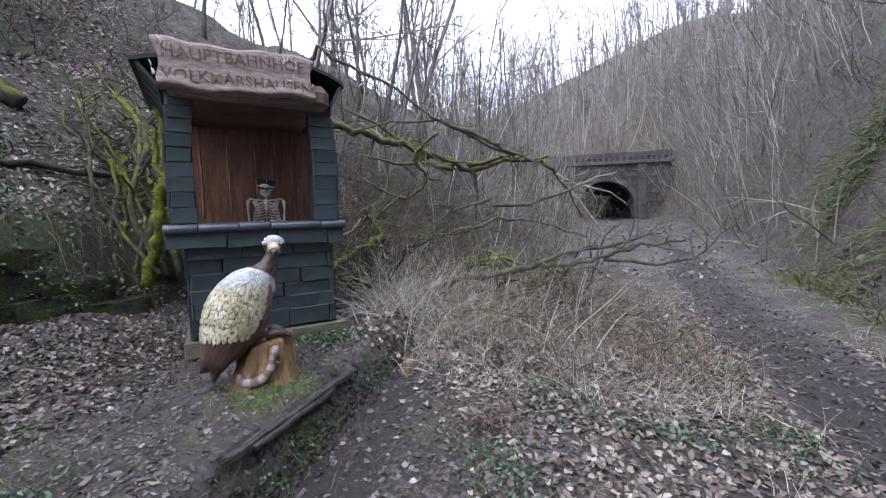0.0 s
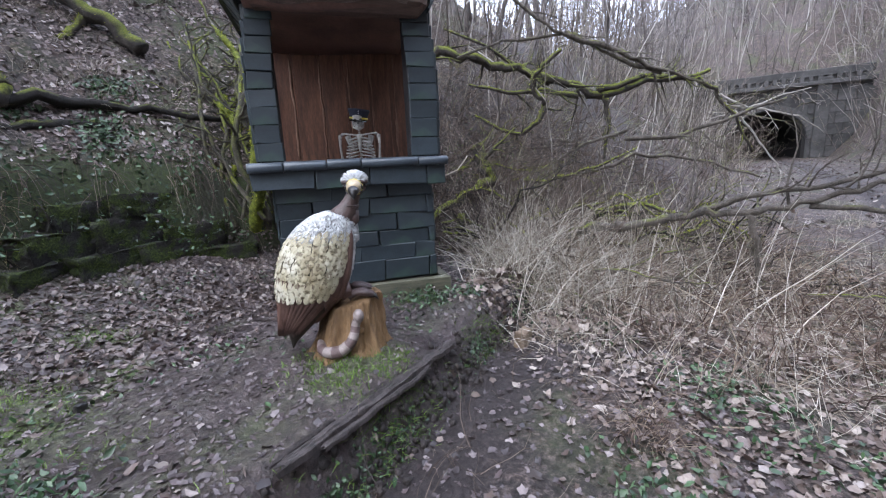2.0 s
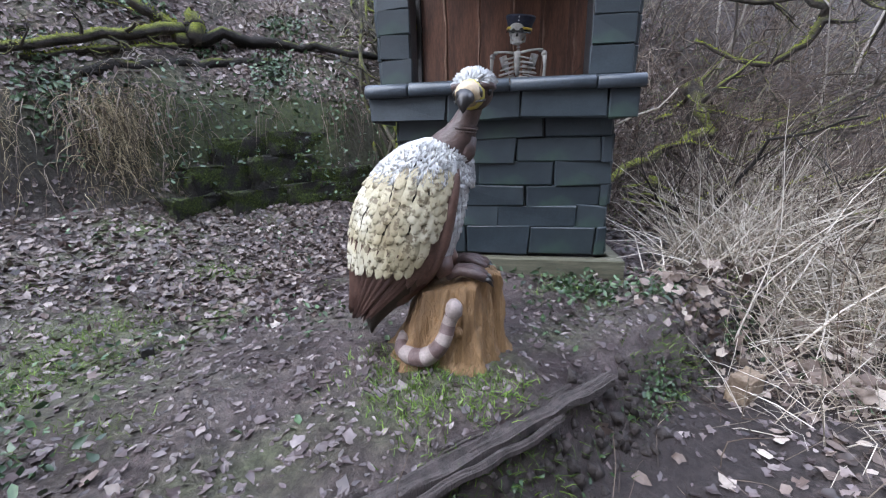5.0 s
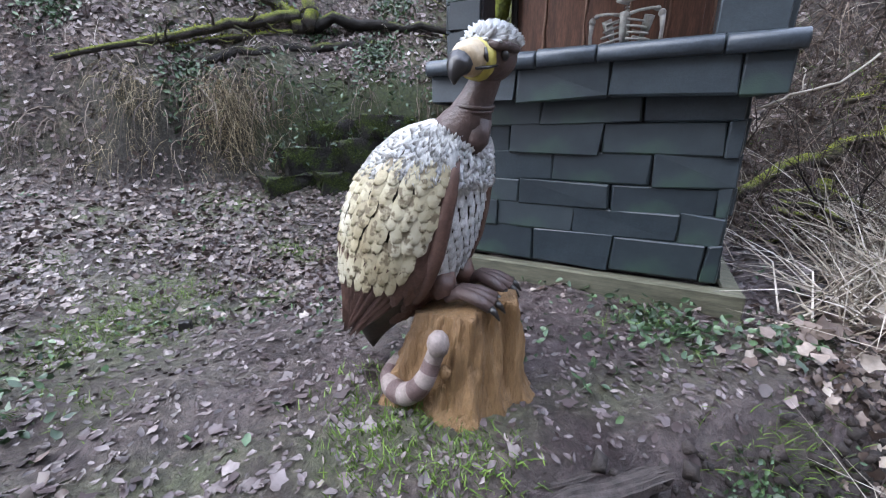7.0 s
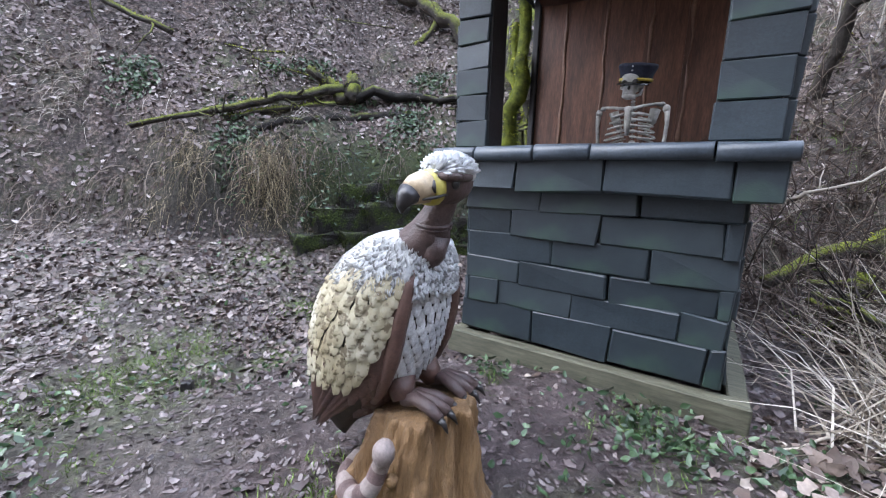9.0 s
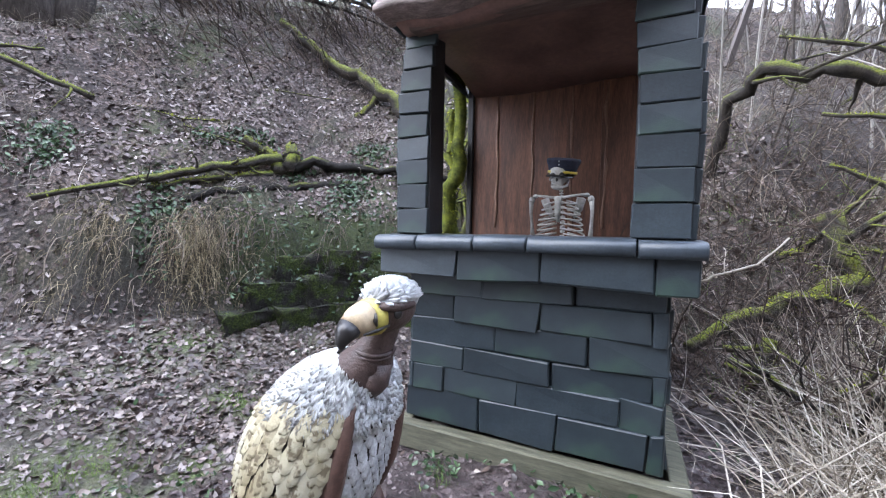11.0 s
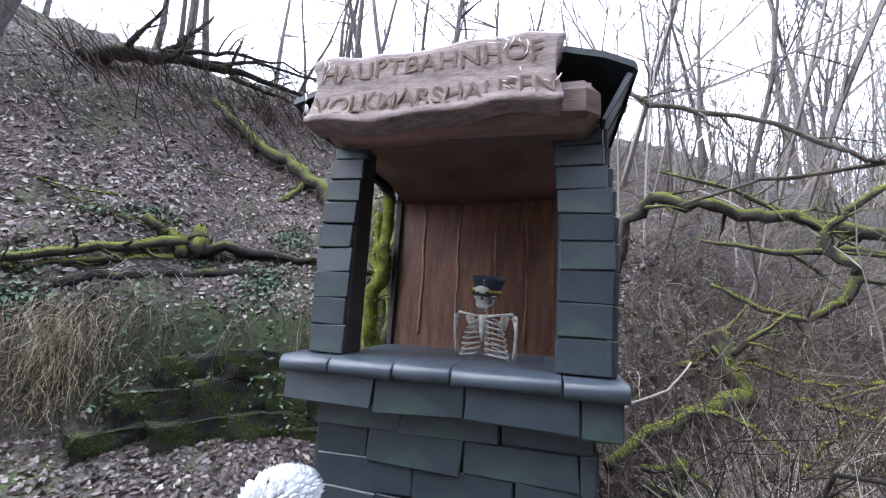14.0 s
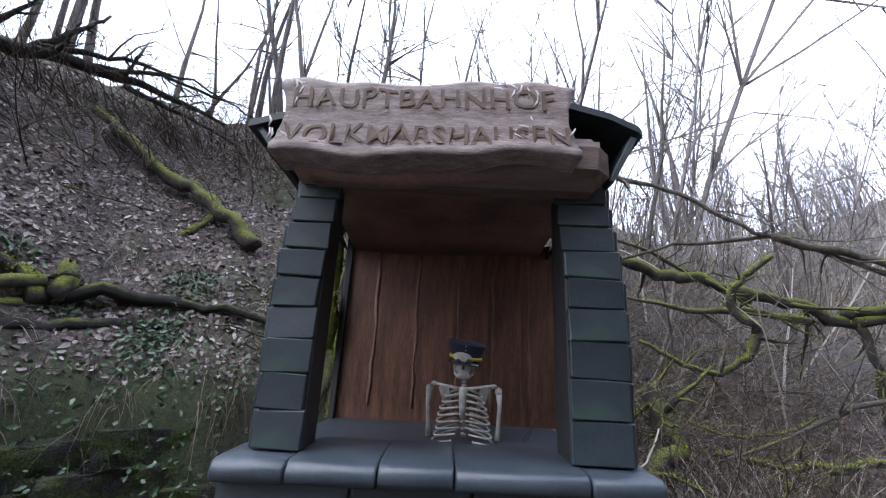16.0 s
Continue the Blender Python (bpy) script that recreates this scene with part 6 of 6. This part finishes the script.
leaves("trodden_litter", 3600, (-4.8, 0.0, 0.1, 5.5), w_all, (0.016, 0.038), FLAT, MUD_LEAF, "mud-coated flattened leaves all over the terrace", 0.22, 0.004)
leaves("trodden_scraps", 13000, (-3.8, 0.6, 0.1, 5.2), lambda x, y: np.where(w_all(x, y) > 0, 0.8, 0), (0.006, 0.02), OVAL, MUD_LEAF, "mud-coated leaf scraps all over the terrace", 0.25, 0.002)
leaves("trench_litter", 1500, (-1.2, 1.0, 1.2, 4.8), lambda x, y: np.where(signed(TERRACE, x, y) < -0.1, 0.8, 0), (0.012, 0.036), LOBED, MUD_LEAF, "mud-coated leaves in the hollow below the terrace", 0.2, 0.003)
leaves("thicket_litter", 2600, (-1.8, 4.2, 2.8, 8.6), lambda x, y: np.where((signed(TERRACE, x, y) < 0.3) & (np.abs(signed(TRACK, x, y)) > 0.8), 0.8, 0) * clear_of_booth(x, y), (0.025, 0.06), LOBED, LEAF_PALE, "pale leaves caught in the thicket", 0.8, 0.08)
leaves("edge_litter", 1100, (-0.8, 4.1, 0.6, 5.8), lambda x, y: np.exp(-((x + 0.2) / 0.4) ** 2) * clear_of_booth(x, y), (0.014, 0.032), LOBED, LEAF_PALE, "pale dry leaves beside the booth", 0.5, 0.012)
leaves("path_litter", 5500, (-1.2, 0.2, 5.4, 7.5), w_low, (0.016, 0.042), OVAL, LEAF_PALE, "pale dry leaves beside the path")
leaves("path_mulch", 3200, (-1.2, 0.2, 5.4, 6.0), w_low, (0.02, 0.05), LOBED, LEAF, "dark wet leaves matted beside the path", 0.3, 0.006)
leaves("path_lobed_litter", 3600, (-1.2, 0.2, 5.4, 7.5), w_low, (0.02, 0.043), LOBED, LEAF_PALE, "large pale maple leaves beside the path", 0.45, 0.015)
leaves("slope_litter", 23000, (-9.5, -2.5, 0, 9.5), w_slope, (0.018, 0.046), OVAL, SLOPE_LEAF, "brown leaf litter covering the slope", 0.45, 0.012)
leaves("slope_pale_litter", 6000, (-9.5, -2.5, 0, 9.5), w_slope, (0.018, 0.042), LOBED, SLOPE_LEAF, "scattered pale leaves on the slope", 0.5, 0.015)
near_track = lambda x, y: np.where(np.abs(signed(TRACK, x, y)) < 0.75, 0.9, 0)
leaves("track_clods", 5200, (2.2, 0.5, 8.5, 13), near_track, (0.012, 0.04), OVAL, MUD_LEAF, "clods of dark mud and trodden leaves on the path", 0.6, 0.004)
leaves("far_litter", 5000, (2, 10, 24, 40), lambda x, y: np.where(np.maximum(foot_r(x, y), foot_l(x, y)) > -3, 0.8, 0.5), (0.04, 0.09), OVAL, LEAF, "brown leaf litter further along the cutting", 0.5, 0.02)


def ivy(name, n, box, w, label, size=(0.018, 0.036), lift=0.03):
    x, y = pick(n, box, w)
    p = on_ground(x, y, 0.0)
    p[:, 2] += RS.uniform(0.0, lift, len(x))
    return scatter(name, *OVAL, p, slope_normals(x, y), RS.uniform(*size, len(x)), IVY, label, "ivy", 0.7)


def blades(name, n, box, w, length, radius, mat, label, category, up=1.0, spread_=0.5, droop=0.12, bend=0.1, steps=4, clump=0.0, per=1, lift=0.0, side=None):
    x, y = pick(n, box, w)
    if per > 1:
        x, y = np.repeat(x, per), np.repeat(y, per)
        x, y = x + RS.normal(0, clump, len(x)), y + RS.normal(0, clump, len(x))
    nrm = slope_normals(x, y)
    way = nrm * 0.5 + np.array([0, 0, up]) + RS.normal(0, spread_, (len(x), 3))
    if side is not None:
        way = way + np.array(side)
    return strands(name, on_ground(x, y, lift - 0.01), way, RS.uniform(*length, len(x)), RS.uniform(*radius, len(x)), bend, droop, mat, label, category, steps, 0, 0.15)


def near_stump(x, y):
    return np.exp(-(((x + 0.93) / 0.28) ** 2 + ((y - 2.84) / 0.2) ** 2))


blades("stump_grass", 170, (-1.7, 2.5, -0.5, 3.4), lambda x, y: near_stump(x, y), (0.02, 0.058), (0.002, 0.004), GREEN, "fresh green grass round the stump's foot", "grass", 1.0, 0.5, 0.15, per=9, clump=0.03)
blades("lawn_grass", 800, (-4.0, 0.9, -1.2, 3.4), lambda x, y: np.where(signed(TERRACE, x, y) > 0.05, green_patch(x, y) * np.clip(0.55 + 1.8 * lumps(x, y, 5, 17), 0.05, 1), 0), (0.02, 0.05), (0.0014, 0.003), GREEN, "thin patches of grass among the leaves", "grass", 0.8, 0.8, 0.2, per=7, clump=0.055, steps=3)
blades("edge_grass", 200, (-1.1, 1.2, 0.2, 5.2), lambda x, y: np.exp(-((signed(TERRACE, x, y) + 0.03) / 0.06) ** 2) * np.clip(0.35 + 2.0 * lumps(x, y, 3, 71), 0.05, 1), (0.03, 0.09), (0.0015, 0.003), GREEN, "green grass and moss along the terrace edge", "grass", 0.7, 0.7, 0.25, per=7, clump=0.04, steps=3)
ivy("edge_moss", 1300, (-1.1, 1.8, 0.1, 4.9), lambda x, y: np.exp(-((signed(TERRACE, x, y) + 0.07) / 0.04) ** 2) * np.clip(0.3 + 2.0 * lumps(x, y, 4, 73), 0.05, 1), "small green moss and fern leaves on the terrace edge", (0.006, 0.018), 0.03)
CLOD = ([(-1, 0, 0), (0, -0.8, 0.1), (1, 0, 0), (0, 0.8, 0.1), (0.1, 0, 0.8), (0, 0.1, -0.6)], [(0, 1, 4), (1, 2, 4), (2, 3, 4), (3, 0, 4), (1, 0, 5), (2, 1, 5), (3, 2, 5), (0, 3, 5)])
x, y = pick(700, (-1.2, 0.9, 0.2, 5.4), lambda x, y: np.exp(-((signed(TERRACE, x, y) + 0.06) / 0.07) ** 2))
scatter("edge_clods", *CLOD, on_ground(x, y, 0.0), slope_normals(x, y), RS.uniform(0.012, 0.045, len(x)), EARTH, "crumbling dark clods along the terrace edge", "earth", 0.6)
blades("bank_grass", 75, (-5.4, 1.2, -4.3, 3.6), lambda x, y: np.where((foot_l(x, y) > 0.12) & (foot_l(x, y) < 0.42), np.clip(np.exp(-((y - 2.45) / 0.5) ** 2) * (0.35 + lumps(x, y, 2.6, 41) * 2.6), 0, 1), 0), (0.14, 0.48), (0.0012, 0.0028), BANK_STRAW, "dry ochre grass hanging straight down over the bank", "dry grass", 0.45, 0.5, 0.5, 0.2, 5, 0.07, 17, 0.0, (0.9, 0, 0.1))
blades("bank_roots", 60, (-5.6, -0.5, -3.4, 5.2), lambda x, y: np.where((foot_l(x, y) > 0.15) & (foot_l(x, y) < 0.45), 0.7, 0), (0.3, 0.7), (0.002, 0.006), TWIG, "brown roots and stems hanging down the bank", "roots", 0.1, 0.3, 0.55, 0.12, 5, 0.08, 9, 0.0, (0.6, -0.2, 0))
brush_w = lambda x, y: np.where((signed(TERRACE, x, y) < -0.05) & (np.abs(signed(TRACK, x, y)) > 0.95) & (foot_l(x, y) < 1.6) & (x + 0.45 * y > 1.75), np.clip(ease(y + 0.25 * x, 3.2, 4.5), 0, 1), 0)
blades("straw_thicket", 340, (-1.8, 2.9, 3.2, 8.5), brush_w, (0.2, 0.65), (0.0014, 0.0034), STRAW, "tangle of dry straw-coloured grass", "dry grass", 0.6, 0.9, 0.3, 0.25, 3, 0.07, 14)
blades("bramble_thicket", 700, (-2.2, 3.6, 3.4, 9.0), lambda x, y: brush_w(x, y) * (y + 0.8 * x > 4.9), (0.4, 1.5), (0.002, 0.006), RED_TWIG, "reddish bramble canes arching through the thicket", "brambles", 0.6, 0.95, 0.24, 0.24, 6, 0.16, 4)
blades("straw_tuft", 6, (0.35, 2.8, 1.0, 3.5), lambda x, y: np.exp(-((x - 0.66) ** 2 + (y - 3.12) ** 2) / 0.02), (0.25, 0.55), (0.0012, 0.0026), RED_TWIG, "lone tuft of dry reddish grass", "dry grass", 0.8, 0.55, 0.3, 0.1, 6, 0.05, 22)
blades("pale_canes", 330, (-1.5, 4.6, 2.2, 8.0), lambda x, y: np.maximum(brush_w(x, y), np.exp(-((x + 0.4) / 0.9) ** 2 - ((y - 6.4) / 0.8) ** 2)) * clear_of_booth(x, y), (0.6, 1.5), (0.003, 0.007), STRAW, "pale bleached canes standing in the thicket", "canes", 0.9, 0.7, 0.12, 0.1, 6, 0.1, 2)


def dead_twigs(name, n, box, w, length, radius, mat, label, twigs, up=0.8, spread_=0.8, droop=0.05, bend=0.22, fine=0, category="twigs", steps=5):
    x, y = pick(n, box, w)
    way = slope_normals(x, y) * 0.6 + np.array([0, 0, up]) + RS.normal(0, spread_, (len(x), 3))
    return strands(name, on_ground(x, y, -0.02), way, RS.uniform(*length, len(x)), RS.uniform(*radius, len(x)), bend, droop, mat, label, category, steps, twigs, 0.25, fine)


dead_twigs("twig_thicket", 620, (-2.4, 4.4, 3.0, 10.5), lambda x, y: np.where((signed(TERRACE, x, y) < -0.1) & (np.abs(signed(TRACK, x, y)) > 1.1) | (foot_l(x, y) > 0.1), ease(y, 4.6, 6.0), 0) * clear_of_booth(x, y), (0.4, 1.3), (0.002, 0.006), TWIG, "grey-brown dead twigs tangled beside the booth", 6)
beside = lambda x, y: np.where((foot_l(x, y) > -1.6) & (y > 5.4 - 0.5 * x), np.exp(-((x + 0.6) / 1.7) ** 2), 0) * clear_of_booth(x, y)
dead_twigs("booth_thicket", 820, (-3.2, 5.4, 1.4, 10.0), beside, (0.4, 1.5), (0.002, 0.008), TWIG, "dense dead brushwood on the slope behind the booth", 6, 0.5, 1.0, 0.08, 0.3)
dead_twigs("booth_brush", 520, (-1.9, 5.7, 0.9, 7.8), lambda x, y: np.where(foot_l(x, y) > -1.7, 0.9, 0) * clear_of_booth(x, y), (0.5, 1.8), (0.0025, 0.008), DARK_TWIG, "dark reddish brushwood crowding the booth's side", 7, 0.7, 0.9, 0.06, 0.28)
dead_twigs("hollow_twigs", 90, (-0.9, 1.4, 0.8, 4.6), lambda x, y: np.where(signed(TERRACE, x, y) < -0.12, np.exp(-((signed(TERRACE, x, y) + 0.35) / 0.3) ** 2), 0), (0.15, 0.5), (0.0015, 0.004), TWIG, "small dead twigs lying in the muddy hollow", 2, 0.05, 0.5, 0.12)
blades("booth_straw", 400, (-1.4, 4.8, 1.0, 7.2), lambda x, y: np.where((x > -0.75) | (y > 5.9), np.exp(-((x + 0.1) / 0.8) ** 2), 0) * clear_of_booth(x, y), (0.3, 1.0), (0.0028, 0.006), STRAW, "dry straw and pale canes beside the booth", "dry grass", 0.6, 0.9, 0.25, 0.25, 3, 0.08, 12)
leaves("booth_litter", 3000, (-3.0, 5.2, 1.4, 9.0), beside, (0.025, 0.06), LOBED, LEAF, "dark dead leaves caught in brushwood", 0.8, 0.05)
blades("booth_greens", 150, (-3.0, 5.2, 1.2, 9.4), beside, (0.1, 0.3), (0.002, 0.004), GREEN, "green grass and moss tufts on the slope", "grass", 0.5, 0.7, 0.25, 0.15, 3, 0.08, 10)
upper = lambda x, y: np.where((foot_l(x, y) > 0.6) & (foot_l(x, y) < 6) & (x > -4.5), 0.9, 0)
dead_twigs("upper_thicket", 600, (-4.0, 7.0, 3.0, 13.0), upper, (0.4, 1.5), (0.004, 0.011), TWIG, "brown brushwood covering the upper slope", 5, 0.5, 0.9, 0.05, 0.25)
blades("upper_straw", 120, (-4.5, 7.0, 3.0, 13.0), upper, (0.3, 0.8), (0.002, 0.0045), STRAW, "dry grass among brushwood on the upper slope", "dry grass", 0.5, 0.8, 0.25, 0.2, 4, 0.1, 13)
dead_twigs("slope_twigs", 650, (-9, -2, -2, 8), lambda x, y: np.where(foot_l(x, y) > 0.3, 0.7, 0), (0.2, 0.7), (0.002, 0.006), TWIG, "dead twigs lying on the slope", 2, 0.1, 0.6, 0.1)
blades("crown_twigs", 130, (-8.7, 2.2, -7.0, 7.2), lambda x, y: 0.8 + 0 * x, (0.7, 1.9), (0.003, 0.009), TWIG, "dark thin twigs fanning out below the fallen crown", "twigs", 0.5, 0.35, 0.1, 0.12, 5, 0.15, 3, 0.1, (0.5, -0.8, 0))
dead_twigs("ridge_woods", 120, (8, 74, 75, 104), lambda x, y: np.exp(-((y - 70 - 0.35 * x) / 14) ** 2), (8, 15), (0.08, 0.16), FAR_BARK, "leafless woods along the far ridge", 9, 2.2, 0.25, 0.0, 0.07, 3, "woods", 4)
dead_twigs("rim_shrubs", 360, (-12, -6, -4, 13), lambda x, y: np.where((foot_l(x, y) > 3.6) & (foot_l(x, y) < 8), 0.8, 0), (0.7, 2.4), (0.004, 0.010), TWIG, "leafless shrubs along the rim of the slope", 9, 1.0, 0.5, 0.02)
dead_twigs("rim_twigs", 150, (-9.4, 1.6, -6.2, 8.5), lambda x, y: np.where(foot_l(x, y) > 2.4, 0.8, 0), (0.8, 2.2), (0.004, 0.011), TWIG, "net of fine dark twigs along the rim", 8, 0.7, 0.9, 0.03, 0.25)
dead_twigs("cutting_shrubs", 800, (-2, 8.5, 13, 42), lambda x, y: np.where((foot_l(x, y) > -0.8) & (foot_l(x, y) < 11), 0.9, 0), (0.8, 2.6), (0.006, 0.018), FAR_SCRUB, "leafless scrub on the side of the cutting", 5, 1.0, 0.6, 0.02, 0.2, steps=3)
dead_twigs("near_slope_shrubs", 850, (4.5, 0, 16, 20), lambda x, y: np.where((foot_r(x, y) > -0.1) & (foot_r(x, y) < 7), 0.9, 0), (0.5, 1.8), (0.004, 0.010), TWIG, "tangled brushwood on the slope across the path", 5, 0.6, 0.8, 0.06, 0.25, steps=4)
dead_twigs("far_slope_shrubs", 900, (8, 8, 40, 60), lambda x, y: np.where((foot_r(x, y) > 0.0) & (foot_r(x, y) < 20), 0.9, 0), (0.9, 3.2), (0.008, 0.026), FAR_SCRUB, "leafless scrub on the slope across the path", 5, 0.9, 0.7, 0.02, 0.2, steps=3)
dead_twigs("portal_shrubs", 850, (-4, 44.2, 40, 88), lambda x, y: np.clip(1.3 - (y - 44) / 50, 0.2, 1), (1.2, 4.2), (0.016, 0.045), FAR_SCRUB, "leafless scrub above the tunnel mouth", 5, 1.1, 0.6, 0.0, 0.2, steps=3)
blades("portal_creepers", 130, (9.9, 40.9, 22, 43.5), lambda x, y: 0.8 + 0 * x, (1.0, 3.0), (0.012, 0.03), FAR_SCRUB, "dead creepers hanging over the tunnel portal", "creeper", 0.5, 0.5, 0.3, 0.15, 4, 0.3, 5, 4.6, (0, -0.6, 0))
dead_twigs("far_woods", 80, (-14, 10, 9, 46), lambda x, y: np.where(foot_l(x, y) > 3.0, 0.9, 0), (6, 11), (0.04, 0.08), FAR_BARK, "leafless woods on the rim of the cutting", 13, 2.2, 0.22, 0.0, 0.07, 4, "woods")
dead_twigs("portal_woods", 110, (-12, 50, 40, 80), lambda x, y: 0.9 + 0 * x, (7, 13), (0.06, 0.13), FAR_BARK, "leafless woods above the tunnel", 9, 2.4, 0.2, 0.0, 0.06, 4, "woods")
dead_twigs("opposite_woods", 90, (8, 1, 34, 46), lambda x, y: np.where((foot_r(x, y) > 2.0) & (foot_r(x, y) < 22), 0.9, 0), (5, 10), (0.035, 0.075), FAR_BARK, "leafless woods on the opposite slope", 9, 2.2, 0.25, 0.0, 0.08, 4, "woods")
SAPLING = island_ramp("pale_and_dark_sapling_bark", [(0, (0.045, 0.037, 0.032)), (0.4, (0.15, 0.125, 0.108)), (0.75, (0.3, 0.265, 0.235)), (1, (0.5, 0.46, 0.42))], 0.9)
dead_twigs("opposite_saplings", 1400, (6, 13, 34, 50), lambda x, y: np.where((foot_r(x, y) > 0.3) & (foot_r(x, y) < 20), 0.9, 0), (1.8, 5.0), (0.01, 0.028), SAPLING, "thin leafless saplings crowding the opposite slope", 2, 1.6, 0.3, -0.02, 0.1, 0, "saplings", 3)
dead_twigs("portal_saplings", 800, (-4, 46.5, 44, 84), lambda x, y: np.clip(1.2 - (y - 46) / 45, 0.2, 1), (3, 8), (0.03, 0.07), SAPLING, "thin leafless saplings above the tunnel mouth", 2, 1.8, 0.25, -0.02, 0.08, 0, "saplings", 3)
dead_twigs("cutting_saplings", 500, (-4, 8.5, 13, 42), lambda x, y: np.where((foot_l(x, y) > 0.2) & (foot_l(x, y) < 10), 0.9, 0), (1.5, 4.5), (0.01, 0.028), SAPLING, "thin leafless saplings on the side of the cutting", 2, 1.6, 0.35, -0.02, 0.1, 0, "saplings", 3)
blades("slope_greens", 560, (6.0, 4.0, 12.5, 12), lambda x, y: np.where((foot_r(x, y) > -0.2) & (foot_r(x, y) < 3.4), np.clip(0.65 + 2.0 * lumps(x, y, 0.8, 91), 0, 1), 0), (0.25, 0.8), (0.006, 0.013), OLIVE, "dull green grass and fern hanging on the far slope", "grass", 0.3, 0.6, 0.35, 0.1, 3, 0.14, 9, 0.0, (-0.5, 0, 0))
ivy("slope_ivy", 4200, (6.0, 4.0, 12.5, 12), lambda x, y: np.where((foot_r(x, y) > 0.1) & (foot_r(x, y) < 3.6), np.clip(0.35 + 2.4 * lumps(x, y, 0.8, 91), 0, 1), 0), "green ivy and fern on the opposite slope", (0.04, 0.10), 0.3)
blades("verge_straw", 170, (2.0, 2.4, 9, 14), lambda x, y: np.exp(-((np.abs(signed(TRACK, x, y)) - 1.1) / 0.4) ** 2), (0.12, 0.4), (0.002, 0.004), STRAW, "dry grass on the path's verge", "dry grass", 0.6, 0.7, 0.3, 0.1, 4, 0.1, 10)
blades("slope_straw", 120, (-8, -2, -4.6, 6), lambda x, y: np.where((foot_l(x, y) > 0.6) & (foot_l(x, y) < 5), np.clip(0.2 + lumps(x, y, 1.3, 55) * 2, 0, 1), 0), (0.15, 0.4), (0.002, 0.0035), STRAW, "dry grass tufts on the slope", "dry grass", 0.4, 0.5, 0.35, 0.1, 4, 0.06, 12, 0.0, (0.5, 0, 0))


ivy("bank_ivy", 2000, (-6, 1, -3, 5.5), lambda x, y: np.where((foot_l(x, y) > 0.1 + 0.3 * (y > 3)) & (foot_l(x, y) < 1.3), np.clip(-0.05 + lumps(x, y, 2.1, 61) * 3.0, 0, 1), 0), "dark green ivy trailing on the bank", lift=0.08)
ivy("ledge_ivy", 800, (-4.7, 3.0, -3.5, 5.0), lambda x, y: np.where((foot_l(x, y) > -0.2) & (foot_l(x, y) < 0.4), 0.7, 0), "dark ivy leaves creeping over mossy ledges", (0.016, 0.034), 0.5)
ivy("ground_ivy", 2400, (-0.6, 1.2, 3.4, 5.4), lambda x, y: np.where(signed(TERRACE, x, y) < -0.05, np.clip(0.0 + lumps(x, y, 1.6, 63) * 2.4, 0, 1), 0) * (np.abs(signed(TRACK, x, y)) > 0.7), "small green creeping plants among the leaves", (0.014, 0.03), 0.05)
ivy("terrace_weeds", 700, (-4.6, -0.3, -0.4, 5.2), lambda x, y: np.where(signed(TERRACE, x, y) > 0.03, np.clip(-0.25 + lumps(x, y, 1.7, 65) * 2.2 + 0.5 * np.exp(-((x + 0.95) ** 2 + (y - 4.15) ** 2) / 0.06), 0, 1), 0) * clear_of_booth(x, y), "low green weeds on the trodden ground", (0.012, 0.026), 0.04)


ivy("corner_weeds", 900, (-2.4, 0.9, -1.0, 2.4), lambda x, y: np.exp(-((x + 1.62) ** 2 + (y - 1.55) ** 2) / 0.05) + 0.4 * np.exp(-((x + 2.1) ** 2 + (y - 1.3) ** 2) / 0.06), "leafy green weeds at the edge of the worn lawn", (0.01, 0.026), 0.06)
ivy("sill_weeds", 420, (-2.2, 3.4, -0.5, 4.7), lambda x, y: np.exp(-((x + 0.98) ** 2 + (y - 4.1) ** 2) / 0.03) + np.exp(-((x + 1.72) ** 2 + (y - 3.75) ** 2) / 0.008) + 0.6 * np.exp(-((x + 0.62) ** 2 + (y - 4.4) ** 2) / 0.02), "small leafy weeds growing along the timber sill", (0.012, 0.028), 0.07)
blades("sill_grass", 40, (-2.2, 3.4, -0.5, 4.7), lambda x, y: np.exp(-((x + 0.98) ** 2 + (y - 4.1) ** 2) / 0.04) + np.exp(-((x + 1.72) ** 2 + (y - 3.75) ** 2) / 0.01), (0.03, 0.08), (0.0013, 0.0028), GREEN, "grass blades growing along the timber sill", "grass", 0.9, 0.6, 0.2, 0.1, 3, 0.03, 8)


def build_moss_fuzz(name, places, most, mat, label):
    keep = places[::-(-len(places) // most)]
    root = np.array([tuple(p) for p, _ in keep])
    way = np.array([tuple(n) for _, n in keep]) + RS.normal(0, 0.45, (len(keep), 3))
    return strands(name, root, way, RS.uniform(0.012, 0.036, len(keep)), RS.uniform(0.003, 0.007, len(keep)), 0.25, 0.15, mat, label, "moss", 2, 0, 0.3)


build_moss_fuzz("moss_fuzz", MOSS_SPOTS, 9000, MOSS_FUZZ, "shaggy yellow-green moss on dead wood")
build_moss_fuzz("rock_moss_fuzz", ROCK_SPOTS, 3500, DEEP_MOSS, "deep green moss on the ledge rocks")
